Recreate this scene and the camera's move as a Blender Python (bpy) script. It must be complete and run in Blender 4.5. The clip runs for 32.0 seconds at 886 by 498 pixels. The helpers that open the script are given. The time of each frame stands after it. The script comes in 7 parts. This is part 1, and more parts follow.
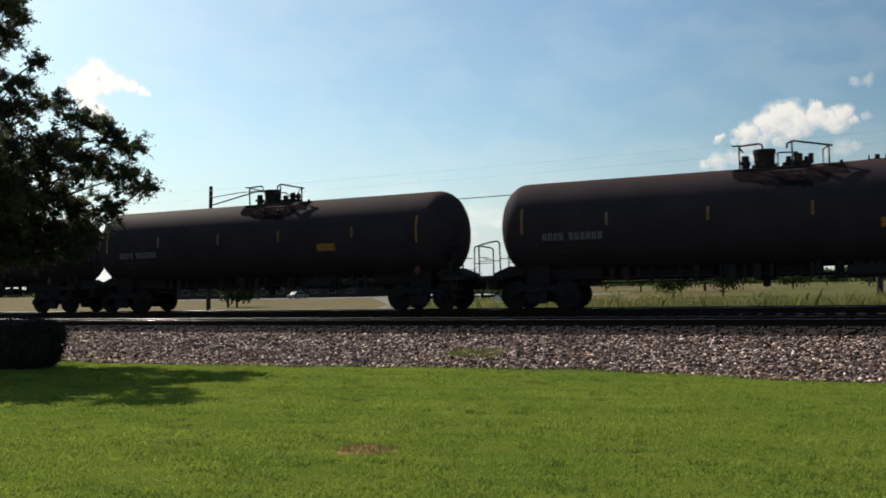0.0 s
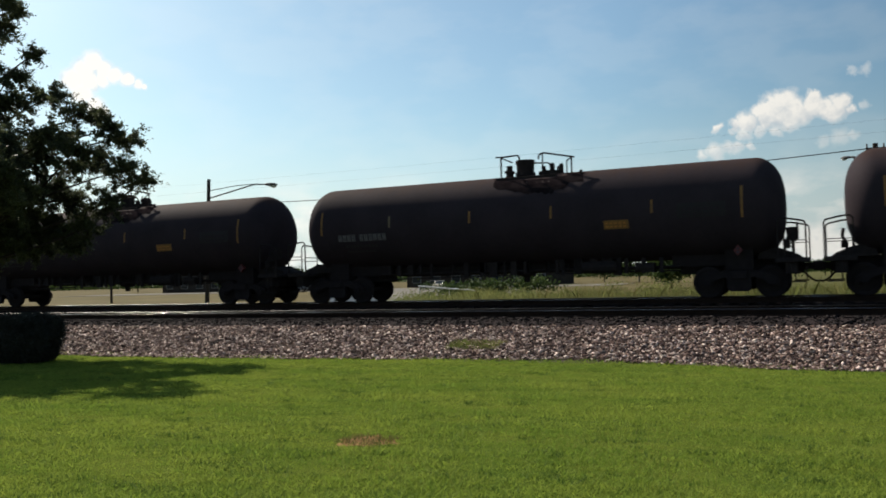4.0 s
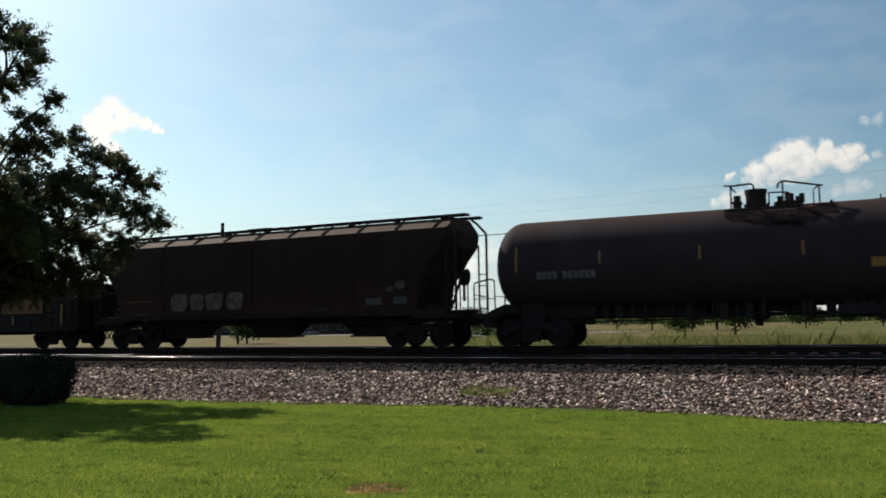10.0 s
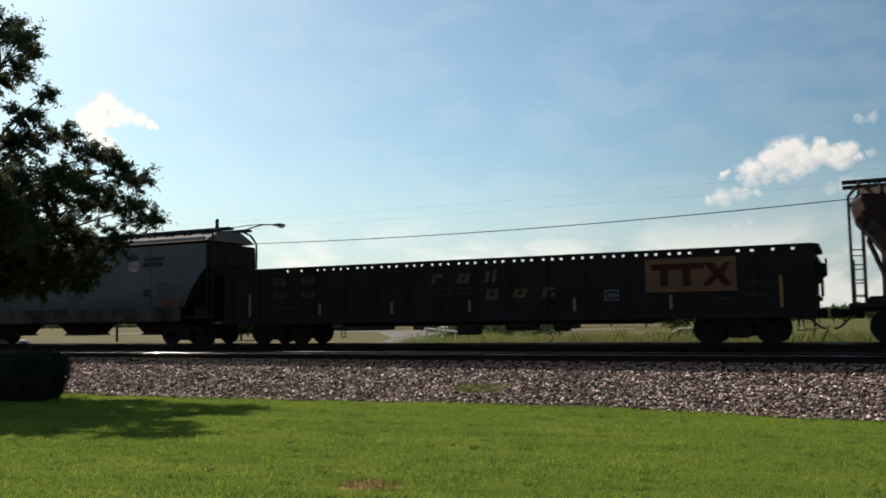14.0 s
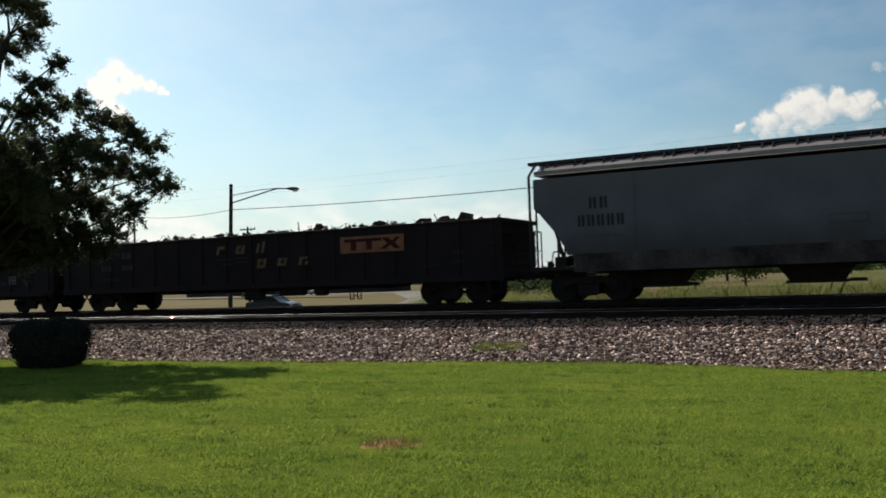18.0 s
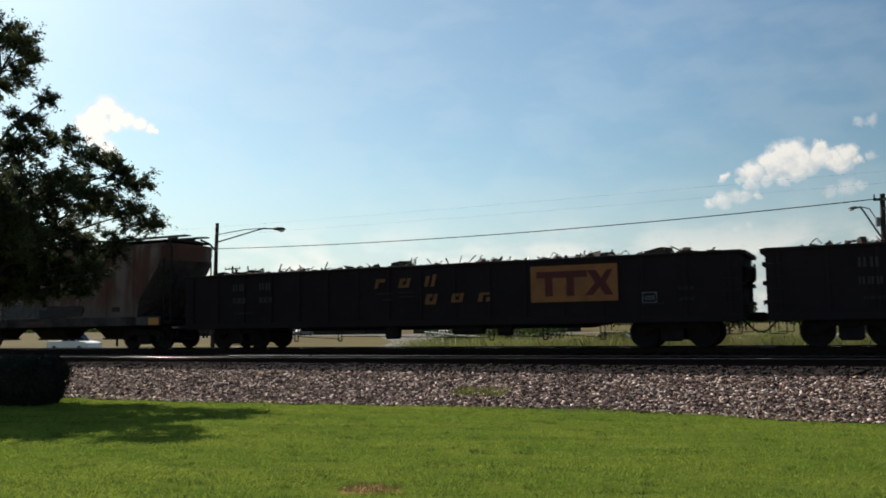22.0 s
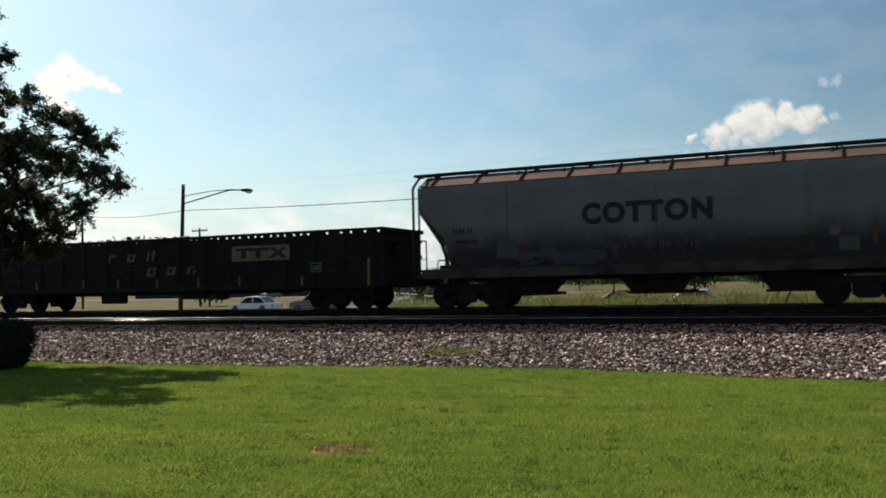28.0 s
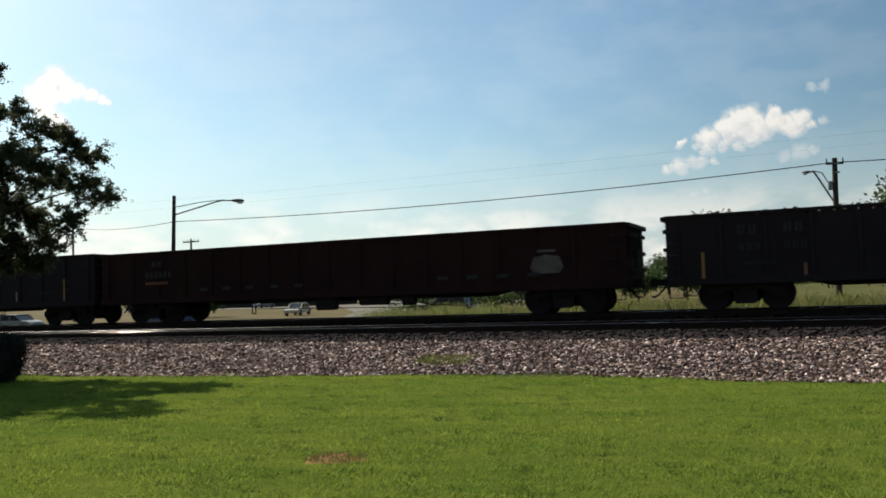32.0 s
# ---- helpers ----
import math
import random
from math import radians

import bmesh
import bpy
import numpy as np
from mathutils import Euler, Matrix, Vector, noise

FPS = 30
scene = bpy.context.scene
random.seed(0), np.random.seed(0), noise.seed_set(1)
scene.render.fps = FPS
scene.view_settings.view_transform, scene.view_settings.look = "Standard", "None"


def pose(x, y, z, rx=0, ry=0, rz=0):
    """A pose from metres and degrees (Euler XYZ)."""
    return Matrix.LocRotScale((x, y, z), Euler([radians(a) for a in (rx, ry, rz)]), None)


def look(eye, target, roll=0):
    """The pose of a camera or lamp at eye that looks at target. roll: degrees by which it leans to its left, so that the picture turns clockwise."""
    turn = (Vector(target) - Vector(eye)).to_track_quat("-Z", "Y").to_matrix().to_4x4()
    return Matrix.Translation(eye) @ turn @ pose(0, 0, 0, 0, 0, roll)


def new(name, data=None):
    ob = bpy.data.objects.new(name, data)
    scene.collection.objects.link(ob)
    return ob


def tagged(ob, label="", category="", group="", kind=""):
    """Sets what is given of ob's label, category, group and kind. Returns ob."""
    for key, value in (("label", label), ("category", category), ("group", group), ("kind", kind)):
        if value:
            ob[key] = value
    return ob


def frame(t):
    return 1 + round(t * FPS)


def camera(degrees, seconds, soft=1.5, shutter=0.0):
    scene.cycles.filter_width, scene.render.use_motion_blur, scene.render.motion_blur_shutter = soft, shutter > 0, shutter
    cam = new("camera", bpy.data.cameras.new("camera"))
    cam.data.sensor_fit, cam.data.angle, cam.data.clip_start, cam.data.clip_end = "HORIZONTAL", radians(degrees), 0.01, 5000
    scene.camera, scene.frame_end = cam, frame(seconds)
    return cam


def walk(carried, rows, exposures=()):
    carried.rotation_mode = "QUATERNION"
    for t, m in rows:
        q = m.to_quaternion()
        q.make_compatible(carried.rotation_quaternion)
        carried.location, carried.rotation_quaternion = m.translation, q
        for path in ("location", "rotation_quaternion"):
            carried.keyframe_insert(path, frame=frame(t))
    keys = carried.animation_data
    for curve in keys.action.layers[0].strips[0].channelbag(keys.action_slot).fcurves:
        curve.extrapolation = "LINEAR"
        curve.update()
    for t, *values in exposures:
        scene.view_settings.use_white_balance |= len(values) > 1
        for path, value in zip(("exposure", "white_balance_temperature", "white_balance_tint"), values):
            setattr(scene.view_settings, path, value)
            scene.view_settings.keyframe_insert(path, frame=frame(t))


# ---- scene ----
cam = camera(55.0, 32.0, soft=1.75, shutter=0.2)
EYE = 0.89
walk(cam, [
    (0, pose(0, 0, EYE, 92.36, 1.26, 25.37)), (0.5, pose(0, 0, EYE, 92.13, 1.44, 25.22)), (1, pose(0, 0, EYE, 91.92, 1.58, 24.98)),
    (1.5, pose(0, 0, EYE, 91.91, 1.57, 25.20)), (2, pose(0, 0, EYE, 91.72, 1.65, 25.25)), (2.5, pose(0, 0, EYE, 91.58, 1.70, 25.21)),
    (3, pose(0, 0, EYE, 91.50, 1.79, 25.26)), (3.5, pose(0, 0, EYE, 91.65, 1.64, 25.33)), (5.5, pose(0, 0, EYE, 91.99, 1.37, 24.77)),
    (6, pose(0, 0, EYE, 92.14, 1.07, 24.64)), (6.5, pose(0, 0, EYE, 92.42, 1.05, 24.69)), (7, pose(0, 0, EYE, 92.83, 1.03, 24.80)),
    (7.5, pose(0, 0, EYE, 93.52, 0.99, 25.13)), (8, pose(0, 0, EYE, 94.29, 1.21, 25.78)), (8.5, pose(0, 0, EYE, 94.71, 1.29, 26.09)),
    (9, pose(0, 0, EYE, 94.49, 1.26, 26.17)), (9.5, pose(0, 0, EYE, 94.66, 1.21, 26.19)), (10, pose(0, 0, EYE, 94.88, 1.01, 26.05)),
    (10.5, pose(0, 0, EYE, 94.94, 0.96, 26.01)), (11, pose(0, 0, EYE, 94.96, 1.05, 26.04)), (11.5, pose(0, 0, EYE, 94.90, 1.06, 25.99)),
    (12, pose(0, 0, EYE, 94.82, 0.97, 25.81)), (12.5, pose(0, 0, EYE, 94.80, 0.95, 25.65)), (13, pose(0, 0, EYE, 94.66, 1.05, 25.58)),
    (13.5, pose(0, 0, EYE, 94.69, 0.98, 25.67)), (14, pose(0, 0, EYE, 94.66, 0.88, 25.69)), (14.5, pose(0, 0, EYE, 94.57, 0.80, 25.77)),
    (16.5, pose(0, 0, EYE, 94.24, 0.87, 25.89)), (17, pose(0, 0, EYE, 94.10, 0.86, 25.85)), (17.5, pose(0, 0, EYE, 92.77, 1.45, 26.70)),
    (18, pose(0, 0, EYE, 92.00, 2.08, 26.73)), (18.5, pose(0, 0, EYE, 92.95, 1.89, 25.68)), (19, pose(0, 0, EYE, 91.92, 0.72, 26.37)),
    (19.5, pose(0, 0, EYE, 93.76, 0.76, 26.27)), (20, pose(0, 0, EYE, 95.01, 0.65, 25.51)), (20.5, pose(0, 0, EYE, 94.98, 1.07, 25.72)),
    (21, pose(0, 0, EYE, 95.01, 0.66, 25.66)), (21.5, pose(0, 0, EYE, 95.06, 1.25, 25.80)), (22, pose(0, 0, EYE, 94.90, 0.99, 25.70)),
    (22.5, pose(0, 0, EYE, 94.33, 0.64, 25.06)), (23, pose(0, 0, EYE, 93.91, 0.72, 24.87)), (23.5, pose(0, 0, EYE, 93.74, 0.67, 24.67)),
    (24, pose(0, 0, EYE, 93.34, 0.70, 24.32)), (24.5, pose(0, 0, EYE, 93.18, 0.90, 24.09)), (25, pose(0, 0, EYE, 93.02, 1.14, 24.07)),
    (25.5, pose(0, 0, EYE, 93.05, 1.06, 24.12)), (26, pose(0, 0, EYE, 92.83, 1.25, 23.88)), (26.5, pose(0, 0, EYE, 92.53, 1.28, 23.80)),
    (28.5, pose(0, 0, EYE, 92.12, 1.44, 23.56)), (29, pose(0, 0, EYE, 91.99, 1.61, 23.46)), (29.5, pose(0, 0, EYE, 92.01, 1.74, 23.38)),
    (30, pose(0, 0, EYE, 92.04, 1.83, 23.29)), (30.5, pose(0, 0, EYE, 92.15, 2.05, 23.31)), (31, pose(0, 0, EYE, 92.64, 1.93, 23.37)),
    (31.5, pose(0, 0, EYE, 92.78, 2.04, 23.19)), (32, pose(0, 0, EYE, 92.76, 2.05, 23.15)),
], exposures=[(0, 0.53, 6750, 9.0), (23.5, 0.50, 6750, 9.0), (24.2, 0.52, 6750, 9.0), (24.8, 0.66, 6750, 9.0), (25.2, 0.64, 6750, 9.0), (25.8, 0.54, 6750, 9.0), (28.5, 0.53, 6750, 9.0), (30, 0.49, 6750, 9.0), (31, 0.57, 6750, 9.0), (32, 0.56, 6750, 9.0)])

# ---- world, sun ----
SUN_EL, SUN_AZ = radians(40), radians(-64.5)     # azimuth from the +y axis, towards -x
sun_dir = Vector((math.sin(SUN_AZ) * math.cos(SUN_EL), math.cos(SUN_AZ) * math.cos(SUN_EL), math.sin(SUN_EL)))
world = bpy.data.worlds.new("sky")
scene.world = world
world.use_nodes = True
wn, wl = world.node_tree.nodes, world.node_tree.links
sky = wn.new("ShaderNodeTexSky")
sky.sky_type, sky.sun_disc = "NISHITA", False
sky.sun_elevation, sky.sun_rotation = SUN_EL, SUN_AZ
sky.air_density, sky.dust_density, sky.ozone_density = 1.0, 1.35, 1.6
wn["Background"].inputs["Strength"].default_value = 0.12
wl.new(sky.outputs[0], wn["Background"].inputs["Color"])
sun = new("sun", bpy.data.lights.new("sun", "SUN"))
sun.data.energy, sun.data.angle, sun.data.color = 4.6, radians(0.5), (1.0, 0.93, 0.82)
sun.matrix_world = look(sun_dir * 60, (0, 0, 0))



# ---- helpers of this place ----
def mat(name, col=(0.5, 0.5, 0.5), rough=0.6, metal=0.0, col2=None, scale=3.0, detail=6.0, bump=0.0, bscale=40.0, stretch=(1, 1, 1), spec=0.4):
    """A node material: two colours mixed by two scales of noise, and a fine relief."""
    m = bpy.data.materials.new(name)
    m.use_nodes = True
    n, l = m.node_tree.nodes, m.node_tree.links
    b = n["Principled BSDF"]
    b.inputs["Roughness"].default_value, b.inputs["Metallic"].default_value = rough, metal
    b.inputs["Specular IOR Level"].default_value = spec
    co = n.new("ShaderNodeTexCoord")
    mp = n.new("ShaderNodeMapping")
    mp.inputs["Scale"].default_value = stretch
    l.new(co.outputs["Object"], mp.inputs["Vector"])
    if col2:
        t1, t2 = n.new("ShaderNodeTexNoise"), n.new("ShaderNodeTexNoise")
        t1.inputs["Scale"].default_value, t1.inputs["Detail"].default_value = scale, detail
        t2.inputs["Scale"].default_value, t2.inputs["Detail"].default_value = scale * 9, 4
        l.new(mp.outputs[0], t1.inputs["Vector"]); l.new(mp.outputs[0], t2.inputs["Vector"])
        ad = n.new("ShaderNodeMath"); ad.operation = "MULTIPLY_ADD"
        l.new(t2.outputs[0], ad.inputs[0]); ad.inputs[1].default_value = 0.4; l.new(t1.outputs[0], ad.inputs[2])
        mr = n.new("ShaderNodeMapRange")
        mr.inputs[1].default_value, mr.inputs[2].default_value = 0.48, 0.92
        l.new(ad.outputs[0], mr.inputs[0])
        mx = n.new("ShaderNodeMixRGB")
        mx.inputs[1].default_value, mx.inputs[2].default_value = (*col, 1), (*col2, 1)
        l.new(mr.outputs[0], mx.inputs[0]); l.new(mx.outputs[0], b.inputs["Base Color"])
    else:
        b.inputs["Base Color"].default_value = (*col, 1)
    if bump:
        t3, bp = n.new("ShaderNodeTexNoise"), n.new("ShaderNodeBump")
        t3.inputs["Scale"].default_value, t3.inputs["Detail"].default_value = bscale, 5
        bp.inputs["Strength"].default_value, bp.inputs["Distance"].default_value = bump, 0.02
        l.new(mp.outputs[0], t3.inputs["Vector"]); l.new(t3.outputs[0], bp.inputs["Height"]); l.new(bp.outputs[0], b.inputs["Normal"])
    return m


def mesh(name, bm, material, smooth=False):
    me = bpy.data.meshes.new(name)
    bm.to_mesh(me)
    bm.free()
    for x in material if isinstance(material, (list, tuple)) else [material]:
        me.materials.append(x)
    if smooth:
        me.shade_smooth()
    return me


def thing(name, bm=None, material=None, label="", category="", group="", kind="", smooth=False):
    ob = new(name, mesh(name, bm, material, smooth) if bm else None)
    return tagged(ob, label, category, group, kind)


def part(name, bm, material, parent, label="", smooth=False):
    ob = new(name, bm if isinstance(bm, bpy.types.Mesh) else mesh(name, bm, material, smooth))
    ob.parent = parent
    return tagged(ob, label)


def box(bm, x0, x1, y0, y1, z0, z1, bev=0.0):
    vs = bmesh.ops.create_cube(bm, size=1.0, matrix=Matrix.Translation(((x0 + x1) / 2, (y0 + y1) / 2, (z0 + z1) / 2)) @ Matrix.Diagonal((abs(x1 - x0), abs(y1 - y0), abs(z1 - z0), 1)))["verts"]
    if bev:
        es = list({e for v in vs for e in v.link_edges})
        bmesh.ops.bevel(bm, geom=es, offset=bev, segments=1, affect="EDGES", clamp_overlap=True)
    return bm


def rod(bm, p, q, r=0.02, seg=6, r2=None):
    p, q = Vector(p), Vector(q)
    d = q - p
    m = Matrix.Translation((p + q) / 2) @ d.to_track_quat("Z", "Y").to_matrix().to_4x4()
    bmesh.ops.create_cone(bm, cap_ends=True, segments=seg, radius1=r, radius2=r if r2 is None else r2, depth=d.length, matrix=m)
    return bm


def pipe(bm, pts, r=0.02, seg=6):
    for a, b in zip(pts, pts[1:]):
        rod(bm, a, b, r, seg)
    return bm


def lathe(bm, profile, axis="x", seg=48, at=(0, 0, 0)):
    """Turns (along, radius) pairs round an axis."""
    rings = []
    for s, r in profile:
        ring = []
        for i in range(seg):
            a = 2 * math.pi * i / seg
            c, d = r * math.cos(a), r * math.sin(a)
            v = {"x": (s, c, d), "y": (c, s, d), "z": (c, d, s)}[axis]
            ring.append(bm.verts.new(Vector(v) + Vector(at)))
        rings.append(ring)
    for a, b in zip(rings, rings[1:]):
        for i in range(seg):
            j = (i + 1) % seg
            bm.faces.new((a[i], a[j], b[j], b[i]))
    bm.faces.new(rings[0][::-1]); bm.faces.new(rings[-1])
    bmesh.ops.recalc_face_normals(bm, faces=bm.faces)
    return bm


def poly(bm, pts, y0, y1):
    """A plate with the outline pts (x, z), from y0 to y1."""
    a = [bm.verts.new((x, y0, z)) for x, z in pts]
    b = [bm.verts.new((x, y1, z)) for x, z in pts]
    bm.faces.new(a); bm.faces.new(b[::-1])
    for i in range(len(pts)):
        j = (i + 1) % len(pts)
        bm.faces.new((a[i], b[i], b[j], a[j]))
    bmesh.ops.recalc_face_normals(bm, faces=bm.faces)
    return bm


B = bmesh.new

# ---- clouds in the sky ----
SKY = 0.091
co = wn.new("ShaderNodeTexCoord")
warp = wn.new("ShaderNodeTexNoise")
warp.inputs["Scale"].default_value, warp.inputs["Detail"].default_value, warp.inputs["Roughness"].default_value = 66.0, 9.0, 0.62
wl.new(co.outputs["Generated"], warp.inputs["Vector"])
WARP = (0.026, 0.026, 0.018)
off = wn.new("ShaderNodeVectorMath"); off.operation = "MULTIPLY_ADD"
wl.new(warp.outputs["Color"], off.inputs[0])
off.inputs[1].default_value = WARP
wl.new(co.outputs["Generated"], off.inputs[2])
offz = wn.new("ShaderNodeSeparateXYZ"); wl.new(off.outputs[0], offz.inputs[0])


def sky_math(op, a, b, c=None):
    m = wn.new("ShaderNodeMath"); m.operation = op
    for k, x in enumerate((a, b, c)):
        if x is None:
            continue
        if isinstance(x, (int, float)):
            m.inputs[k].default_value = x
        else:
            wl.new(x, m.inputs[k])
    return m.outputs[0]


off_low = wn.new("ShaderNodeVectorMath"); off_low.operation = "MULTIPLY_ADD"
wl.new(warp.outputs["Color"], off_low.inputs[0])
off_low.inputs[1].default_value = [0.55 * w for w in WARP]
wl.new(co.outputs["Generated"], off_low.inputs[2])


def puffs(lobes, strength, soft, field=off, turn=0.0, gain=1.0):
    """Cloud from lobes (azimuth, elevation, radius in degrees): cover, and how lit each lobe is, brighter towards its top."""
    cover = total = lit = None
    for az, el, r in lobes:
        az, el, r = radians(az + turn), radians(el), radians(r) * 1.08
        c = [math.sin(az) * math.cos(el), math.cos(az) * math.cos(el), math.sin(el)]
        c = [q + 0.5 * gain * w for q, w in zip(c, WARP)]
        d = wn.new("ShaderNodeVectorMath"); d.operation = "DISTANCE"
        wl.new(field.outputs[0], d.inputs[0]); d.inputs[1].default_value = c
        f = wn.new("ShaderNodeMapRange"); f.interpolation_type = "SMOOTHSTEP"
        f.inputs[1].default_value, f.inputs[2].default_value = r * 1.06, r * soft
        wl.new(d.outputs["Value"], f.inputs[0])
        h = wn.new("ShaderNodeMapRange")
        h.inputs[1].default_value, h.inputs[2].default_value = c[2] - r * 0.95, c[2] + r * 0.55
        wl.new(offz.outputs["Z"], h.inputs[0])
        cover = f.outputs[0] if cover is None else sky_math("MAXIMUM", cover, f.outputs[0])
        total = f.outputs[0] if total is None else sky_math("ADD", total, f.outputs[0])
        w = sky_math("MULTIPLY", f.outputs[0], h.outputs[0])
        lit = w if lit is None else sky_math("ADD", lit, w)
    return sky_math("MULTIPLY", cover, strength), sky_math("DIVIDE", lit, sky_math("MAXIMUM", total, 0.02))


HEAP = [(-3.0, 10.2, 0.95), (-3.8, 9.9, 1.0), (-4.45, 9.6, 0.76), (-2.5, 9.75, 0.89), (-3.4, 9.45, 1.0), (-5.35, 9.15, 0.8), (-6.0, 9.0, 0.5), (-7.1, 8.9, 0.34), (-1.35, 10.3, 0.52),
        (-1.37, 9.75, 0.86), (-0.64, 9.55, 0.74), (0.2, 9.8, 0.68), (-0.2, 9.3, 0.74), (-2.0, 9.35, 0.76), (0.6, 9.35, 0.42), (-2.7, 9.1, 0.8), (-4.3, 9.1, 0.7)]
WISPS = [(-4.5, 8.65, 0.55), (-5.4, 8.4, 0.5), (-3.6, 8.45, 0.46), (-6.5, 7.65, 0.6), (-7.2, 7.45, 0.62), (-7.95, 7.25, 0.4), (-5.95, 7.65, 0.5), (-5.2, 7.65, 0.36)]
BITS = [(0.1, 7.75, 0.7), (-0.9, 7.6, 0.5), (0.8, 7.8, 0.4), (1.6, 11.6, 0.5), (0.9, 11.65, 0.35), (1.5, 9.5, 0.36), (-6.4, 5.5, 0.6), (-5.6, 5.7, 0.4)]
VEILED = [(-47.75, 13.75, 0.80), (-48.35, 13.25, 0.85), (-47.2, 13.35, 0.75), (-48.95, 12.6, 0.86), (-48.1, 12.6, 0.85), (-46.5, 13.05, 0.62), (-45.8, 12.85, 0.55), (-45.15, 12.62, 0.40), (-44.75, 12.5, 0.26), (-47.3, 12.7, 0.62), (-48.4, 11.8, 0.8), (-47.7, 11.1, 0.75), (-47.2, 10.7, 0.5)]
heap, heap_lit = puffs(HEAP, 0.93, 0.42)
wisp, wisp_lit = puffs(WISPS, 0.70, 0.30)
bits, _ = puffs(BITS, 0.42, 0.20)
veiled, _ = puffs(VEILED, 0.98, 0.36, off_low, 0.35, 0.55)
last = sky_math("MAXIMUM", sky_math("MAXIMUM", heap, wisp), sky_math("MAXIMUM", bits, veiled))
lit = sky_math("MAXIMUM", sky_math("MAXIMUM", sky_math("MULTIPLY", heap_lit, heap), sky_math("MULTIPLY", wisp_lit, wisp)), sky_math("MAXIMUM", bits, sky_math("MAXIMUM", veiled, sky_math("MULTIPLY", sky_math("SUBTRACT", 1.0, last), 0.8))))
# thin bank of cloud low over the horizon, and faint high streaks
sep = wn.new("ShaderNodeSeparateXYZ"); wl.new(co.outputs["Generated"], sep.inputs[0])
st = wn.new("ShaderNodeMapping"); st.inputs["Scale"].default_value = (1, 1, 2.4); wl.new(co.outputs["Generated"], st.inputs["Vector"])
bank = wn.new("ShaderNodeTexNoise"); bank.inputs["Scale"].default_value, bank.inputs["Detail"].default_value = 12.0, 8.0
wl.new(st.outputs[0], bank.inputs["Vector"])
bm_ = wn.new("ShaderNodeMapRange"); bm_.inputs[1].default_value, bm_.inputs[2].default_value = 0.44, 0.60
wl.new(bank.outputs[0], bm_.inputs[0])
lowz = wn.new("ShaderNodeMapRange"); lowz.interpolation_type = "SMOOTHSTEP"
lowz.inputs[1].default_value, lowz.inputs[2].default_value, lowz.inputs[3].default_value, lowz.inputs[4].default_value = 0.05, 0.125, 0.80, 0.06
wl.new(sep.outputs["Z"], lowz.inputs[0])
bk = wn.new("ShaderNodeMath"); bk.operation = "MULTIPLY"; wl.new(bm_.outputs[0], bk.inputs[0]); wl.new(lowz.outputs[0], bk.inputs[1])
tot = wn.new("ShaderNodeMath"); tot.operation = "MAXIMUM"; wl.new(last, tot.inputs[0]); wl.new(bk.outputs[0], tot.inputs[1])
grain = wn.new("ShaderNodeMapRange"); grain.inputs[1].default_value, grain.inputs[2].default_value, grain.inputs[3].default_value, grain.inputs[4].default_value = 0.35, 0.65, -0.25, 0.25
wl.new(warp.outputs[0], grain.inputs[0])
shade = wn.new("ShaderNodeMapRange"); shade.inputs[1].default_value, shade.inputs[2].default_value = 0.72, 0.10
wl.new(sky_math("ADD", lit, grain.outputs[0]), shade.inputs[0])
tone = wn.new("ShaderNodeMixRGB")
tone.inputs[1].default_value, tone.inputs[2].default_value = (9.9, 9.7, 9.3, 1), (6.4, 6.9, 7.4, 1)
wl.new(shade.outputs[0], tone.inputs[0])
skymix = wn.new("ShaderNodeMixRGB")
hue = wn.new("ShaderNodeMixRGB"); hue.blend_type = "MULTIPLY"; hue.inputs[0].default_value = 1.0
hue.inputs[2].default_value = (0.82, 1.02, 1.05, 1)
wl.new(sky.outputs[0], hue.inputs[1])
near = wn.new("ShaderNodeVectorMath"); near.operation = "DOT_PRODUCT"
wl.new(co.outputs["Generated"], near.inputs[0]); near.inputs[1].default_value = sun_dir
veil = wn.new("ShaderNodeMapRange")
veil.inputs[1].default_value, veil.inputs[2].default_value, veil.inputs[3].default_value, veil.inputs[4].default_value = 0.36, 0.66, 0.62, 0.82
wl.new(near.outputs["Value"], veil.inputs[0])
pale = wn.new("ShaderNodeMixRGB"); pale.blend_type = "MULTIPLY"; pale.inputs[0].default_value = 1.0
haze = wn.new("ShaderNodeMapRange"); haze.interpolation_type = "SMOOTHSTEP"
haze.inputs[1].default_value, haze.inputs[2].default_value, haze.inputs[3].default_value, haze.inputs[4].default_value = -0.02, 0.20, 0.85, 0.0
wl.new(sep.outputs["Z"], haze.inputs[0])
hz = wn.new("ShaderNodeMixRGB"); hz.inputs[2].default_value = (6.5, 7.5, 8.1, 1)
wl.new(haze.outputs[0], hz.inputs[0]); wl.new(hue.outputs[0], hz.inputs[1])
wl.new(skymix.outputs[0], pale.inputs[1]); wl.new(veil.outputs[0], pale.inputs[2])
wl.new(tot.outputs[0], skymix.inputs[0]); wl.new(hz.outputs[0], skymix.inputs[1]); wl.new(tone.outputs[0], skymix.inputs[2])
wl.new(pale.outputs[0], wn["Background"].inputs["Color"])
wn["Background"].inputs["Strength"].default_value = SKY


